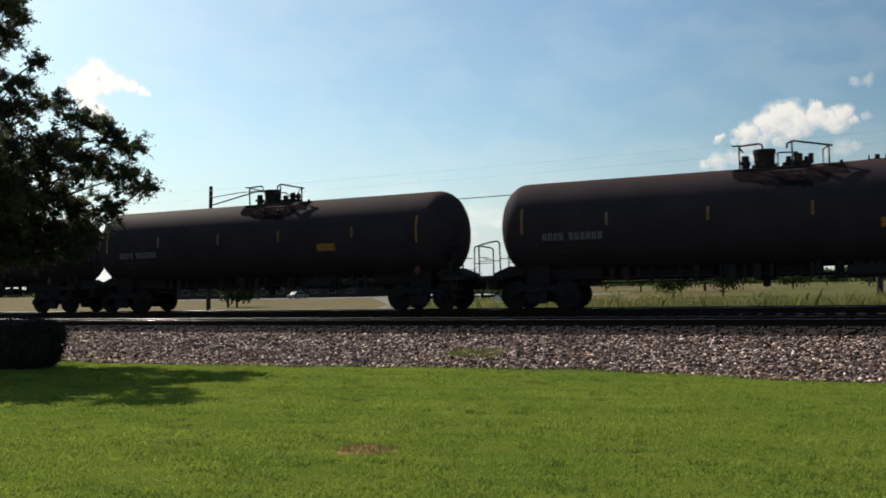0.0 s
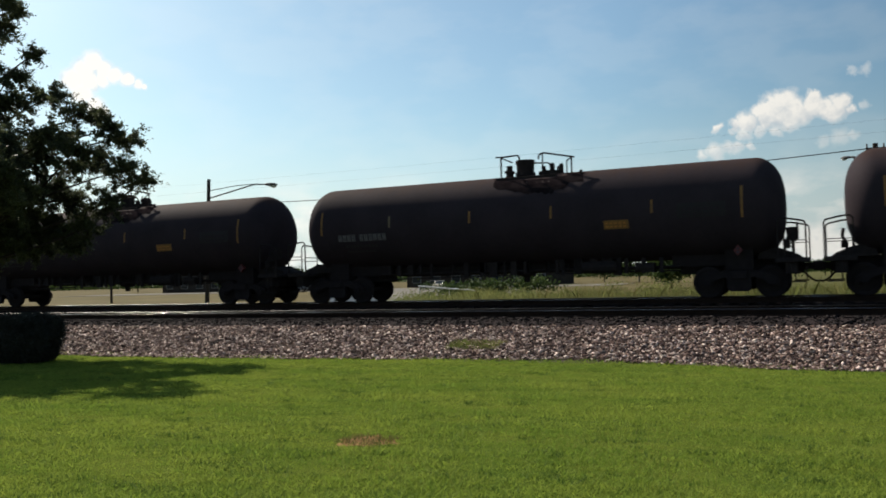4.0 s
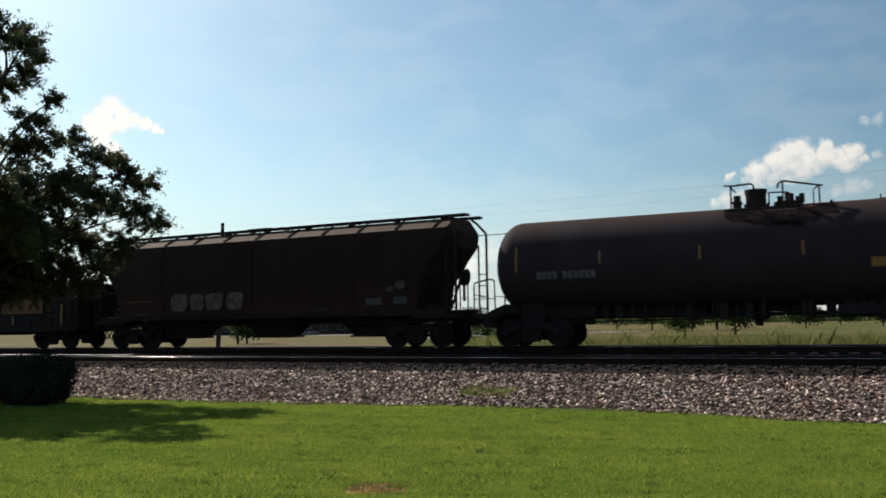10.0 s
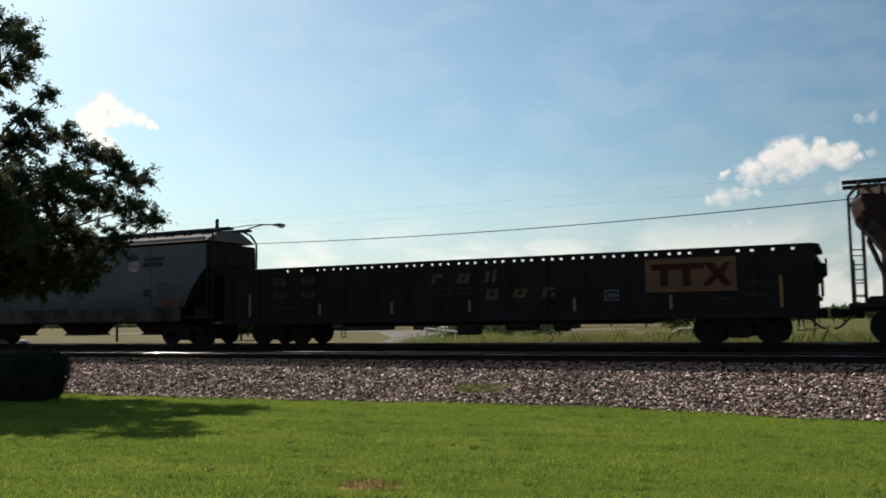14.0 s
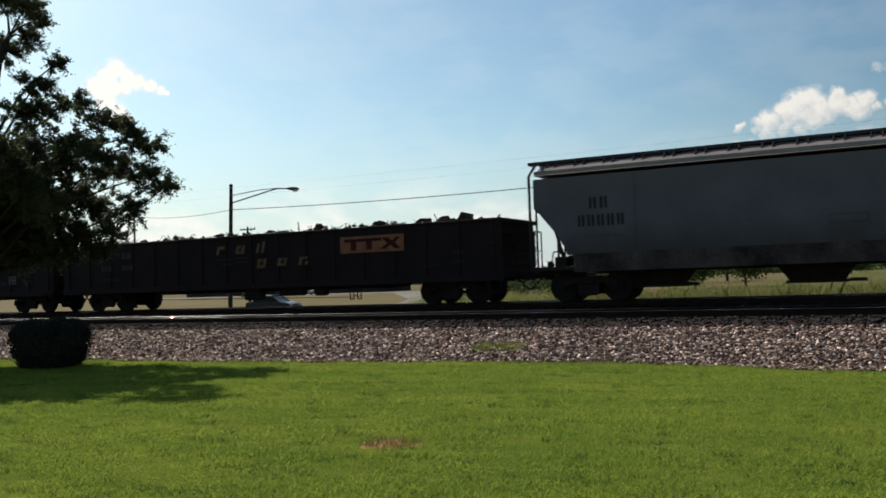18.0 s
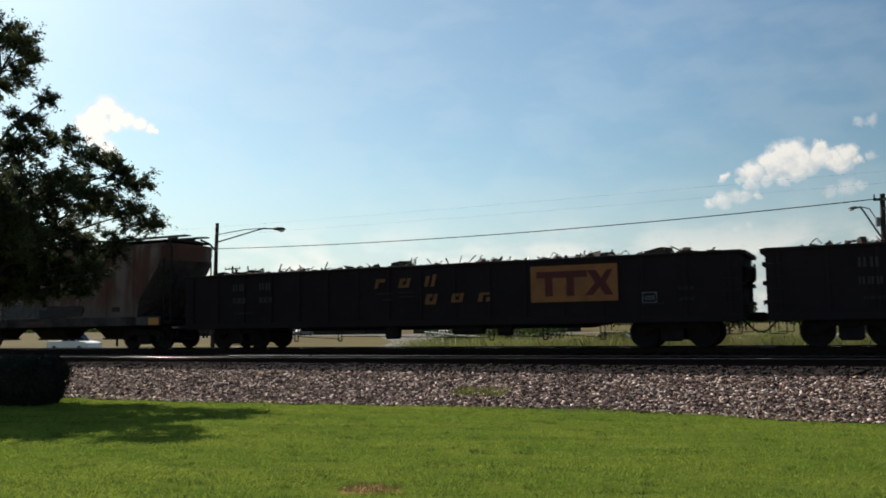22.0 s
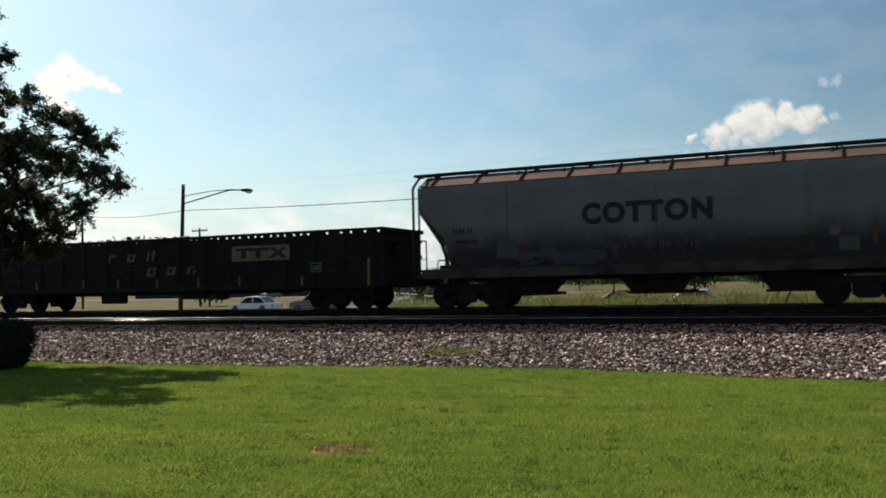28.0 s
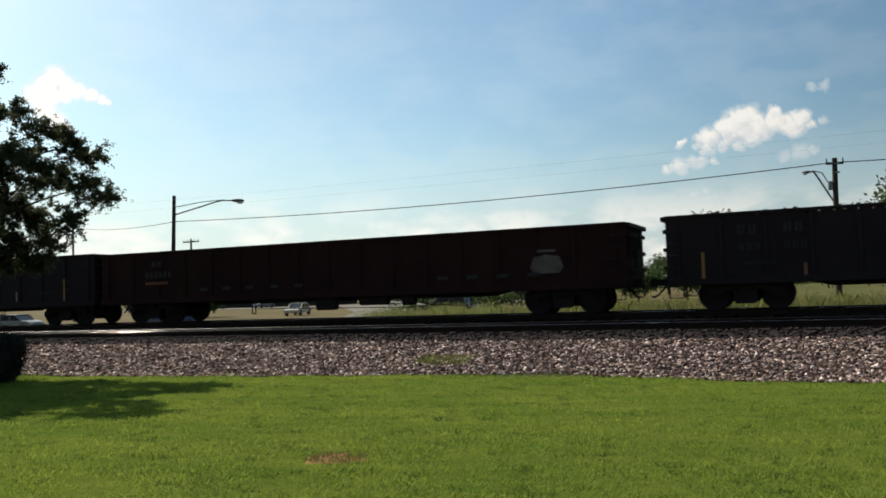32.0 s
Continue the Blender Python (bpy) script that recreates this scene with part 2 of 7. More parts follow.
# ---- materials ----
def leafy(name, c1, c2, trans=0.45, rough=0.6, scale=0.6, scale2=6.0, stretch=(1, 1, 1), turn=0.0):
    """Leaves and grass: diffuse and let-through light, coloured by patches and blade by blade."""
    m = bpy.data.materials.new(name)
    m.use_nodes = True
    n, l = m.node_tree.nodes, m.node_tree.links
    geo, co_ = n.new("ShaderNodeNewGeometry"), n.new("ShaderNodeTexCoord")
    t1, t2 = n.new("ShaderNodeTexNoise"), n.new("ShaderNodeTexNoise")
    t1.inputs["Scale"].default_value, t1.inputs["Detail"].default_value = scale, 5
    t2.inputs["Scale"].default_value, t2.inputs["Detail"].default_value = scale2, 3
    mp = n.new("ShaderNodeMapping"); mp.inputs["Scale"].default_value, mp.inputs["Rotation"].default_value = stretch, (0, 0, radians(turn))
    l.new(co_.outputs["Object"], mp.inputs["Vector"])
    l.new(mp.outputs[0], t1.inputs["Vector"]); l.new(mp.outputs[0], t2.inputs["Vector"])
    s1 = n.new("ShaderNodeMath"); s1.operation = "MULTIPLY_ADD"; s1.inputs[1].default_value = 0.55
    l.new(t2.outputs[0], s1.inputs[0]); l.new(t1.outputs[0], s1.inputs[2])
    s2 = n.new("ShaderNodeMath"); s2.operation = "MULTIPLY_ADD"; s2.inputs[1].default_value = 0.30
    l.new(geo.outputs["Random Per Island"], s2.inputs[0]); l.new(s1.outputs[0], s2.inputs[2])
    mr = n.new("ShaderNodeMapRange"); mr.inputs[1].default_value, mr.inputs[2].default_value = 0.62, 1.22
    l.new(s2.outputs[0], mr.inputs[0])
    mx = n.new("ShaderNodeMixRGB"); mx.inputs[1].default_value, mx.inputs[2].default_value = (*c1, 1), (*c2, 1)
    l.new(mr.outputs[0], mx.inputs[0])
    b = n["Principled BSDF"]; b.inputs["Roughness"].default_value, b.inputs["Specular IOR Level"].default_value = rough, 0.2
    l.new(mx.outputs[0], b.inputs["Base Color"])
    tr = n.new("ShaderNodeBsdfTranslucent"); l.new(mx.outputs[0], tr.inputs["Color"])
    ms = n.new("ShaderNodeMixShader"); ms.inputs[0].default_value = trans
    l.new(b.outputs[0], ms.inputs[1]); l.new(tr.outputs[0], ms.inputs[2])
    l.new(ms.outputs[0], n["Material Output"].inputs["Surface"])
    return m


def dusty(name, paint, dust, z0, z1, rough=0.5, streak=0.0, bands=0.0, low=None, smear=(1.5, 1, 0.12), spec=0.07):
    """Car paint turning to the colour dust from height z0 up to z1, with vertical streaks, faded bands
    this many metres apart, and another colour towards the foot, low = (colour, from height, to height)."""
    m = mat(name, paint, rough, spec=spec, col2=tuple(c * 1.3 + 0.001 for c in paint), scale=0.8, bump=0.05, bscale=30)
    n, l = m.node_tree.nodes, m.node_tree.links
    b = n["Principled BSDF"]
    out = b.inputs["Base Color"].links[0].from_socket
    co_, sp = n.new("ShaderNodeTexCoord"), n.new("ShaderNodeSeparateXYZ")
    l.new(co_.outputs["Object"], sp.inputs[0])

    def fog(scale, stretch, detail=6):
        t_, m_ = n.new("ShaderNodeTexNoise"), n.new("ShaderNodeMapping")
        t_.inputs["Scale"].default_value, t_.inputs["Detail"].default_value = scale, detail
        m_.inputs["Scale"].default_value = stretch
        l.new(co_.outputs["Object"], m_.inputs["Vector"]); l.new(m_.outputs[0], t_.inputs["Vector"])
        return t_.outputs[0]

    def ramp(value, a0, a1, top):
        r_ = n.new("ShaderNodeMapRange"); r_.interpolation_type = "SMOOTHSTEP"
        r_.inputs[1].default_value, r_.inputs[2].default_value, r_.inputs[4].default_value = a0, a1, top
        l.new(value, r_.inputs[0])
        return r_.outputs[0]

    def over(fac, colour, base):
        x_ = n.new("ShaderNodeMixRGB"); x_.inputs[2].default_value = (*colour, 1)
        l.new(fac, x_.inputs[0]); l.new(base, x_.inputs[1])
        return x_.outputs[0]

    def uneven(amount, scale, stretch):
        a_ = n.new("ShaderNodeMath"); a_.operation = "MULTIPLY_ADD"; a_.inputs[1].default_value = amount
        l.new(fog(scale, stretch), a_.inputs[0]); l.new(sp.outputs["Z"], a_.inputs[2])
        return a_.outputs[0]
    if bands:
        wv, m_ = n.new("ShaderNodeTexWave"), n.new("ShaderNodeMapping")
        wv.bands_direction = "X"
        wv.inputs["Scale"].default_value = 0.314 / bands
        wv.inputs["Distortion"].default_value, wv.inputs["Detail"].default_value, wv.inputs["Detail Scale"].default_value = 1.3, 5, 0.9
        wv.inputs["Phase Offset"].default_value = 4.3
        l.new(co_.outputs["Object"], wv.inputs["Vector"])
        mu = n.new("ShaderNodeMath"); mu.operation = "MULTIPLY"
        l.new(ramp(wv.outputs["Fac"], 0.70, 1.0, 0.85), mu.inputs[0]); l.new(ramp(fog(0.7, (1, 1, 0.8)), 0.35, 0.6, 1.0), mu.inputs[1])
        out = over(mu.outputs[0], dust, out)
    out = over(ramp(uneven(0.7, 1.6, (2.2, 1, 0.5)), z0 + 0.35, z1 + 0.35, 0.85), dust, out)
    if streak:
        out = over(ramp(fog(1.0, smear, 7), 0.48, 0.72, streak), dust, out)
    # low: a further colour blended in towards the foot
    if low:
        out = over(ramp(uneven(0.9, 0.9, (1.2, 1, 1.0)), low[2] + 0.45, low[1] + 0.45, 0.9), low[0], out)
    l.new(out, b.inputs["Base Color"])
    return m


m_soil = mat("lawn_soil", (0.055, 0.085, 0.014), 1.0, spec=0.0, col2=(0.10, 0.12, 0.022), scale=0.8, bump=0.5, bscale=30)
m_blade = leafy("grass_blades", (0.130, 0.214, 0.030), (0.264, 0.318, 0.054), 0.5, 0.9, 0.8, 5.0, (0.55, 1.7, 1), -25)
m_clump = leafy("dark_lawn_weed", (0.036, 0.076, 0.014), (0.082, 0.134, 0.024), 0.4, 0.8, 1.0, 6.0)
m_dryblade = leafy("dry_grass_blades", (0.092, 0.098, 0.026), (0.205, 0.172, 0.070), 0.35, 0.7, 0.25, 1.5)
m_weed = leafy("tall_weed_blades", (0.080, 0.108, 0.028), (0.205, 0.200, 0.078), 0.6, 0.7, 0.35, 2.5)
m_oak = leafy("oak_leaves", (0.020, 0.026, 0.016), (0.088, 0.102, 0.046), 0.45, 0.55, 0.9, 8.0)
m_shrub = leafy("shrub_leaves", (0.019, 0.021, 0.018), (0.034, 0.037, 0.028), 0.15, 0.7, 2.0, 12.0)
m_fartree = leafy("far_foliage", (0.03, 0.055, 0.014), (0.07, 0.10, 0.03), 0.25, 0.8, 0.4, 3.0)
m_bark = mat("bark", (0.022, 0.017, 0.013), 0.95, spec=0.1, col2=(0.05, 0.04, 0.033), scale=6, bump=0.8, bscale=25, stretch=(1, 1, 0.25))
m_bare = mat("bare_earth", (0.165, 0.082, 0.034), 0.95, spec=0.05, col2=(0.36, 0.205, 0.10), scale=14, bump=0.8, bscale=40)
m_field = mat("dry_field", (0.080, 0.063, 0.027), 0.98, spec=0.05, col2=(0.122, 0.098, 0.044), scale=0.12, bump=0.4, bscale=3)
m_verge = mat("green_verge", (0.060, 0.066, 0.019), 0.98, spec=0.05, col2=(0.100, 0.092, 0.036), scale=0.3, bump=0.4, bscale=4)
m_bed = mat("dark_ballast", (0.022, 0.0175, 0.0185), 0.98, spec=0.02, col2=(0.034, 0.027, 0.027), scale=6, bump=0.9, bscale=22)
m_bedlow = mat("ballast_fines", (0.035, 0.026, 0.021), 0.95, spec=0.1, col2=(0.10, 0.078, 0.066), scale=8, bump=0.9, bscale=26)
m_asph = mat("asphalt_road", (0.12, 0.115, 0.10), 0.95, spec=0.05, col2=(0.16, 0.15, 0.135), scale=0.6, bump=0.2, bscale=60)
m_conc = mat("concrete_lot", (0.135, 0.125, 0.11), 0.95, spec=0.05, col2=(0.18, 0.165, 0.145), scale=0.3, bump=0.1)
m_rail = mat("worn_rail_steel", (0.30, 0.28, 0.28), 0.085, 1.0, col2=(0.24, 0.22, 0.22), scale=2, stretch=(0.2, 6, 6))
# farther rail: its missing glint is put into a darker, duller steel
m_raildull = mat("dark_rail_steel", (0.035, 0.031, 0.03), 0.4, 0.8, col2=(0.022, 0.018, 0.017), scale=2, stretch=(0.2, 6, 6))
m_railrust = mat("rail_rust", (0.016, 0.010, 0.008), 0.9, spec=0.1, col2=(0.028, 0.017, 0.012), scale=6, bump=0.3)
m_tie = mat("creosoted_tie", (0.016, 0.0125, 0.013), 0.95, spec=0.03, col2=(0.027, 0.021, 0.020), scale=4, stretch=(4, 0.6, 4), bump=0.6)
# lighter brown towards the top: dust, and sunlit tone put into the colour
m_black = dusty("tank_black_paint", (0.0310, 0.0245, 0.0285), (0.047, 0.029, 0.025), 3.62, 4.3, 0.75, 0.03, spec=0.02)
m_under = mat("grimy_underframe", (0.024, 0.020, 0.0205), 0.95, spec=0.04, col2=(0.036, 0.030, 0.029), scale=5, bump=0.3)
m_wheel = mat("wheel_steel", (0.022, 0.0185, 0.0190), 0.9, 0.0, spec=0.03, col2=(0.028, 0.023, 0.023), scale=6)
m_truck = mat("oily_truck_iron", (0.021, 0.0175, 0.0182), 0.95, spec=0.03, col2=(0.028, 0.023, 0.0235), scale=5, bump=0.3)
m_yellow = mat("yellow_reflector", (0.27, 0.135, 0.032), 0.7, col2=(0.17, 0.085, 0.024), scale=9)
m_whiteref = mat("faded_white_stripe", (0.14, 0.105, 0.06), 0.6, col2=(0.19, 0.15, 0.085), scale=9)
m_white = mat("stencil_white", (0.19, 0.185, 0.185), 0.8, col2=(0.10, 0.098, 0.10), scale=7)
m_greymark = mat("faint_grey_stencil", (0.027, 0.0245, 0.025), 0.85, col2=(0.017, 0.0155, 0.016), scale=7)
m_dimmark = mat("dim_tan_stencil", (0.055, 0.044, 0.040), 0.8, col2=(0.03, 0.025, 0.023), scale=7)
m_redmark = mat("red_panel_paint", (0.13, 0.028, 0.03), 0.7, col2=(0.08, 0.022, 0.022), scale=7)
m_gond = dusty("gondola_black_paint", (0.0178, 0.0134, 0.0142), (0.022, 0.0155, 0.0145), 2.9, 3.6, 0.8, 0.35)
m_gondbrown = dusty("gondola_brown_paint", (0.021, 0.0085, 0.0075), (0.034, 0.018, 0.014), 2.6, 3.4, 0.8, 0.35)
m_goldfaint = mat("faint_tan_stencil", (0.10, 0.066, 0.03), 0.8, col2=(0.06, 0.042, 0.022), scale=4)
m_sillgrey = mat("grimy_sill_paint", (0.085, 0.072, 0.066), 0.9, spec=0.05, col2=(0.026, 0.021, 0.019), scale=1.1, bump=0.1)
m_roofdark = mat("dull_roof_paint", (0.045, 0.032, 0.028), 0.9, spec=0.05, col2=(0.028, 0.02, 0.018), scale=1.4)
m_gold = mat("faded_yellow_panel", (0.21, 0.088, 0.030), 0.75, col2=(0.145, 0.06, 0.022), scale=3)
m_maroon = mat("maroon_letter_paint", (0.060, 0.017, 0.013), 0.85, spec=0.1, col2=(0.035, 0.012, 0.010), scale=6)
m_hopbrown = dusty("brown_hopper_paint", (0.023, 0.0125, 0.0105), (0.06, 0.04, 0.033), 4.0, 4.5, 0.75, 0.12, 0, ((0.044, 0.025, 0.020), 1.2, 2.6))
m_hopgrey = dusty("grey_hopper_paint", (0.088, 0.090, 0.102), (0.108, 0.104, 0.108), 3.0, 4.3, 0.65, 0.35, 0, ((0.056, 0.052, 0.051), 1.2, 2.6))
m_chute = mat("dirty_chute_paint", (0.020, 0.0155, 0.0135), 0.95, spec=0.04, col2=(0.036, 0.028, 0.024), scale=2, bump=0.2)
m_shieldblue = mat("shield_blue", (0.045, 0.045, 0.14), 0.7, col2=(0.03, 0.03, 0.10), scale=5)
m_hoprust = dusty("rusted_hopper_paint", (0.082, 0.040, 0.030), (0.175, 0.138, 0.118), 4.2, 4.7, 0.85, 0.72, 1.9, ((0.125, 0.100, 0.088), 1.15, 2.25), (1.7, 1, 0.38))
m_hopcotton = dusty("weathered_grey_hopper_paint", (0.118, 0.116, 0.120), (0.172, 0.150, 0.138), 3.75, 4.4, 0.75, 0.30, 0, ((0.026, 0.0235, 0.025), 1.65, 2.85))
m_roofpink = mat("weathered_roof_paint", (0.158, 0.098, 0.078), 0.85, spec=0.1, col2=(0.10, 0.060, 0.048), scale=1.4, bump=0.2)
m_roofgrey = mat("grey_roof_paint", (0.175, 0.155, 0.155), 0.85, spec=0.1, col2=(0.125, 0.11, 0.11), scale=1.4, bump=0.2)
m_boardgrey = mat("grey_walkway_grating", (0.050, 0.050, 0.056), 0.9, spec=0.05, col2=(0.034, 0.034, 0.038), scale=3)
m_palestreak = mat("pale_run_streak", (0.24, 0.205, 0.185), 0.85, col2=(0.15, 0.12, 0.105), scale=4)
m_eave = mat("lit_eave_tone", (0.24, 0.235, 0.23), 0.7, col2=(0.17, 0.165, 0.16), scale=3)
m_roofbrown = mat("brown_roof_paint", (0.075, 0.046, 0.038), 0.85, spec=0.1, col2=(0.045, 0.028, 0.023), scale=1.4, bump=0.2)
m_cream = mat("cream_spray_paint", (0.135, 0.108, 0.090), 0.8, col2=(0.06, 0.045, 0.038), scale=3)
m_bluepaint = mat("blue_spray_paint", (0.034, 0.044, 0.062), 0.85, col2=(0.048, 0.054, 0.066), scale=3)
m_violet = mat("faded_violet_scrawl", (0.066, 0.063, 0.078), 0.9, col2=(0.040, 0.038, 0.046), scale=4)
m_rustorange = mat("orange_rust_patch", (0.11, 0.042, 0.02), 0.85, col2=(0.07, 0.03, 0.017), scale=4)
m_primer = mat("grey_primer", (0.075, 0.070, 0.067), 0.85, col2=(0.05, 0.047, 0.045), scale=2)
m_blackpaint = mat("black_spray_paint", (0.016, 0.012, 0.012), 0.85, col2=(0.032, 0.025, 0.024), scale=4)
m_navy = mat("navy_marking", (0.006, 0.0065, 0.010), 0.7, col2=(0.012, 0.012, 0.017), scale=5)
m_shieldred = mat("shield_red", (0.24, 0.035, 0.045), 0.6, col2=(0.17, 0.03, 0.035), scale=5)
m_shieldwhite = mat("shield_white", (0.42, 0.40, 0.41), 0.6, col2=(0.32, 0.30, 0.31), scale=5)
m_orange = mat("orange_panel_paint", (0.48, 0.20, 0.03), 0.6, col2=(0.36, 0.15, 0.03), scale=4)
m_scrap = mat("rusty_scrap", (0.026, 0.018, 0.014), 0.85, 0.1, col2=(0.07, 0.044, 0.032), scale=3, bump=0.4)
m_scraplight = mat("bare_scrap_sheet", (0.42, 0.41, 0.40), 0.45, 0.6, col2=(0.3, 0.27, 0.24), scale=3)
m_pole = mat("weathered_pole_wood", (0.032, 0.026, 0.022), 0.95, spec=0.1, col2=(0.06, 0.048, 0.041), scale=5, stretch=(3, 3, 0.3), bump=0.4)
m_galv = mat("galvanised_steel", (0.22, 0.225, 0.23), 0.6, 0.4, col2=(0.16, 0.165, 0.17), scale=8)
m_armsteel = mat("weathered_arm_steel", (0.075, 0.075, 0.078), 0.7, 0.2, col2=(0.05, 0.05, 0.052), scale=6)
m_wire = mat("black_cable", (0.02, 0.02, 0.02), 0.6)
m_glassl = mat("lamp_lens", (0.55, 0.56, 0.55), 0.2)
m_glass = mat("car_glass", (0.02, 0.025, 0.03), 0.05)
m_tyre = mat("rubber_tyre", (0.02, 0.02, 0.02), 0.85)
m_wall = mat("building_wall", (0.032, 0.026, 0.022), 0.9, spec=0.05, col2=(0.05, 0.042, 0.036), scale=0.5)
m_roofd = mat("dark_roofing", (0.03, 0.028, 0.03), 0.9, spec=0.05, col2=(0.045, 0.043, 0.045), scale=0.5)


def stone_mat(name, lo, mid, hi):
    m = bpy.data.materials.new(name)
    m.use_nodes = True
    n, l = m.node_tree.nodes, m.node_tree.links
    geo, rp = n.new("ShaderNodeNewGeometry"), n.new("ShaderNodeValToRGB")
    l.new(geo.outputs["Random Per Island"], rp.inputs[0])
    e = rp.color_ramp.elements
    e[0].color, e[1].color = (*lo, 1), (*hi, 1)
    x = e.new(0.66); x.color = (*mid, 1)
    tx, co_ = n.new("ShaderNodeTexNoise"), n.new("ShaderNodeTexCoord")
    tx.inputs["Scale"].default_value, tx.inputs["Detail"].default_value = 45, 4
    l.new(co_.outputs["Object"], tx.inputs["Vector"])
    mx = n.new("ShaderNodeMixRGB"); mx.blend_type = "MULTIPLY"; mx.inputs[0].default_value = 0.45
    l.new(rp.outputs[0], mx.inputs[1]); l.new(tx.outputs["Color"], mx.inputs[2])
    b = n["Principled BSDF"]; b.inputs["Roughness"].default_value, b.inputs["Specular IOR Level"].default_value = 0.9, 0.12
    l.new(mx.outputs[0], b.inputs["Base Color"])
    bp = n.new("ShaderNodeBump"); bp.inputs["Strength"].default_value, bp.inputs["Distance"].default_value = 0.4, 0.01
    l.new(tx.outputs[0], bp.inputs["Height"]); l.new(bp.outputs[0], b.inputs["Normal"])
    return m


m_stone = stone_mat("ballast_stone", (0.036, 0.023, 0.021), (0.220, 0.146, 0.124), (0.78, 0.63, 0.56))
m_stonedark = stone_mat("dark_ballast_stone", (0.015, 0.012, 0.0125), (0.025, 0.020, 0.0205), (0.044, 0.036, 0.036))


def raw(name, verts, faces, material, smooth=False):
    """A mesh from arrays of points and of equal faces."""
    me = bpy.data.meshes.new(name)
    verts, faces = np.asarray(verts, np.float32), np.asarray(faces, np.int32)
    k = faces.shape[1]
    me.vertices.add(len(verts)); me.loops.add(faces.size); me.polygons.add(len(faces))
    me.vertices.foreach_set("co", verts.ravel())
    me.loops.foreach_set("vertex_index", faces.ravel())
    me.polygons.foreach_set("loop_start", np.arange(0, faces.size, k, dtype=np.int32))
    me.update(calc_edges=True)
    me.materials.append(material)
    if smooth:
        me.shade_smooth()
    return me


# ---- the ground ----
def ground_z(y):
    return float(np.interp(y, [4, 17.2, 19, 31, 34, 52, 85], [-0.75, -1.0, -1.06, -1.06, -1.06, -1.44, -1.46]))


rng = np.random.default_rng(4)
ys = [-60, -20, 0, 2] + [3 + 0.5 * i for i in range(30)] + [18.5, 20, 25, 31, 34, 38, 42, 48, 52, 56, 60, 65, 72, 85, 110, 150, 220, 400, 900, 2500]
xs = [-2500, -900, -400, -200, -120, -80, -60, -50, -40] + [-32 + i for i in range(44)] + [16, 24, 40, 80, 200, 500, 1200, 2500]
bm = B()
rows = [[bm.verts.new((x, y, ground_z(y))) for x in xs] for y in ys]
for j in range(len(ys) - 1):
    for i in range(len(xs) - 1):
        f = bm.faces.new((rows[j][i], rows[j][i + 1], rows[j + 1][i + 1], rows[j + 1][i]))
        f.material_index = 0 if ys[j] < 18 else 1 if (ys[j] < 64 or xs[i] > -16) else 2
        f.smooth = True
thing("ground", bm, [m_soil, m_verge, m_field], "mown green lawn, weedy verge and dry tan field", "ground", kind="structure")


def lawn_height(y):
    return np.interp(y, [4, 17.0, 17.4, 17.8], [-0.75, -0.996, -0.955, -0.90])


def lawn_edge(x):
    """Where the grass gives way to the stones: a slow curve with a ragged line."""
    return np.interp(x, [-17, -12.5, -8.5, -4, -0.3, 4], [16.48, 16.72, 17.30, 17.30, 16.60, 16.3]) + 0.06 * np.sin(x * 0.9) + 0.05 * np.sin(x * 2.3 + 1)


def in_patch(x, y):
    u, v = (x + 4.58) / 0.31, (y - 7.72) / 0.25
    return u * u + v * v


# mown blades, one sheet of many small blades, thinner round the standpoint
N = 330000
py = 4.2 + 13.4 * rng.random(N) ** 1.25
left = -2.2 - py * 1.22
right = 1.6 + 0.02 * py
px = left + (right - left) * rng.random(N)
ex, ey = -24 + 40 * rng.random(160000), -8 + 25.2 * rng.random(160000)
px, py = np.concatenate([px, ex]), np.concatenate([py, ey])
N = len(px)
keep = (py < lawn_edge(px) + 0.10 * rng.random(N)) & (in_patch(px, py) + 0.5 * np.sin(px * 21) * np.sin(py * 17) > 1.25 * rng.random(N) ** 1.4)
px, py = px[keep], py[keep]
N = len(px)
ang = rng.random(N) * 2 * np.pi
tall = np.sin(px * 2.1 + 1.7 * np.sin(py * 1.3)) * np.sin(py * 2.9 + px) + 0.7 * np.sin(px * 5.3 - py * 4.1) * np.sin(py * 6.1 + 2 * np.sin(px * 1.7))
h = (0.03 + 0.026 * rng.random(N)) * (1 + 0.35 * tall)
w = 0.0045 + 0.0045 * rng.random(N)
lean = 0.9 * h[:, None] * rng.normal(size=(N, 2))
pz = lawn_height(py) - 0.012
vx = np.empty((N, 3, 3))
vx[:, 0] = np.stack([px - w * np.cos(ang), py - w * np.sin(ang), pz], 1)
vx[:, 1] = np.stack([px + w * np.cos(ang), py + w * np.sin(ang), pz], 1)
vx[:, 2] = np.stack([px + lean[:, 0], py + lean[:, 1], pz + h], 1)
tagged(new("lawn_grass", raw("lawn_grass", vx.reshape(-1, 3), np.arange(3 * N).reshape(-1, 3), m_blade)), "short mown yellow-green lawn grass beside the ballast", "grass", kind="stuff")

# darker tufts scattered through it, longer across the mowing
M, K = 650, 26
cy = 4.6 + 12.2 * rng.random(M) ** 1.2
cx = -2.2 - cy * 1.22 + (3.8 + 1.24 * cy) * rng.random(M) ** 0.75
sx, sy = 0.05 + 0.16 * rng.random(M) ** 2, 0.03 + 0.03 * rng.random(M)
px = (cx[:, None] + sx[:, None] * rng.normal(size=(M, K))).ravel()
py = (cy[:, None] + sy[:, None] * rng.normal(size=(M, K))).ravel()
N = M * K
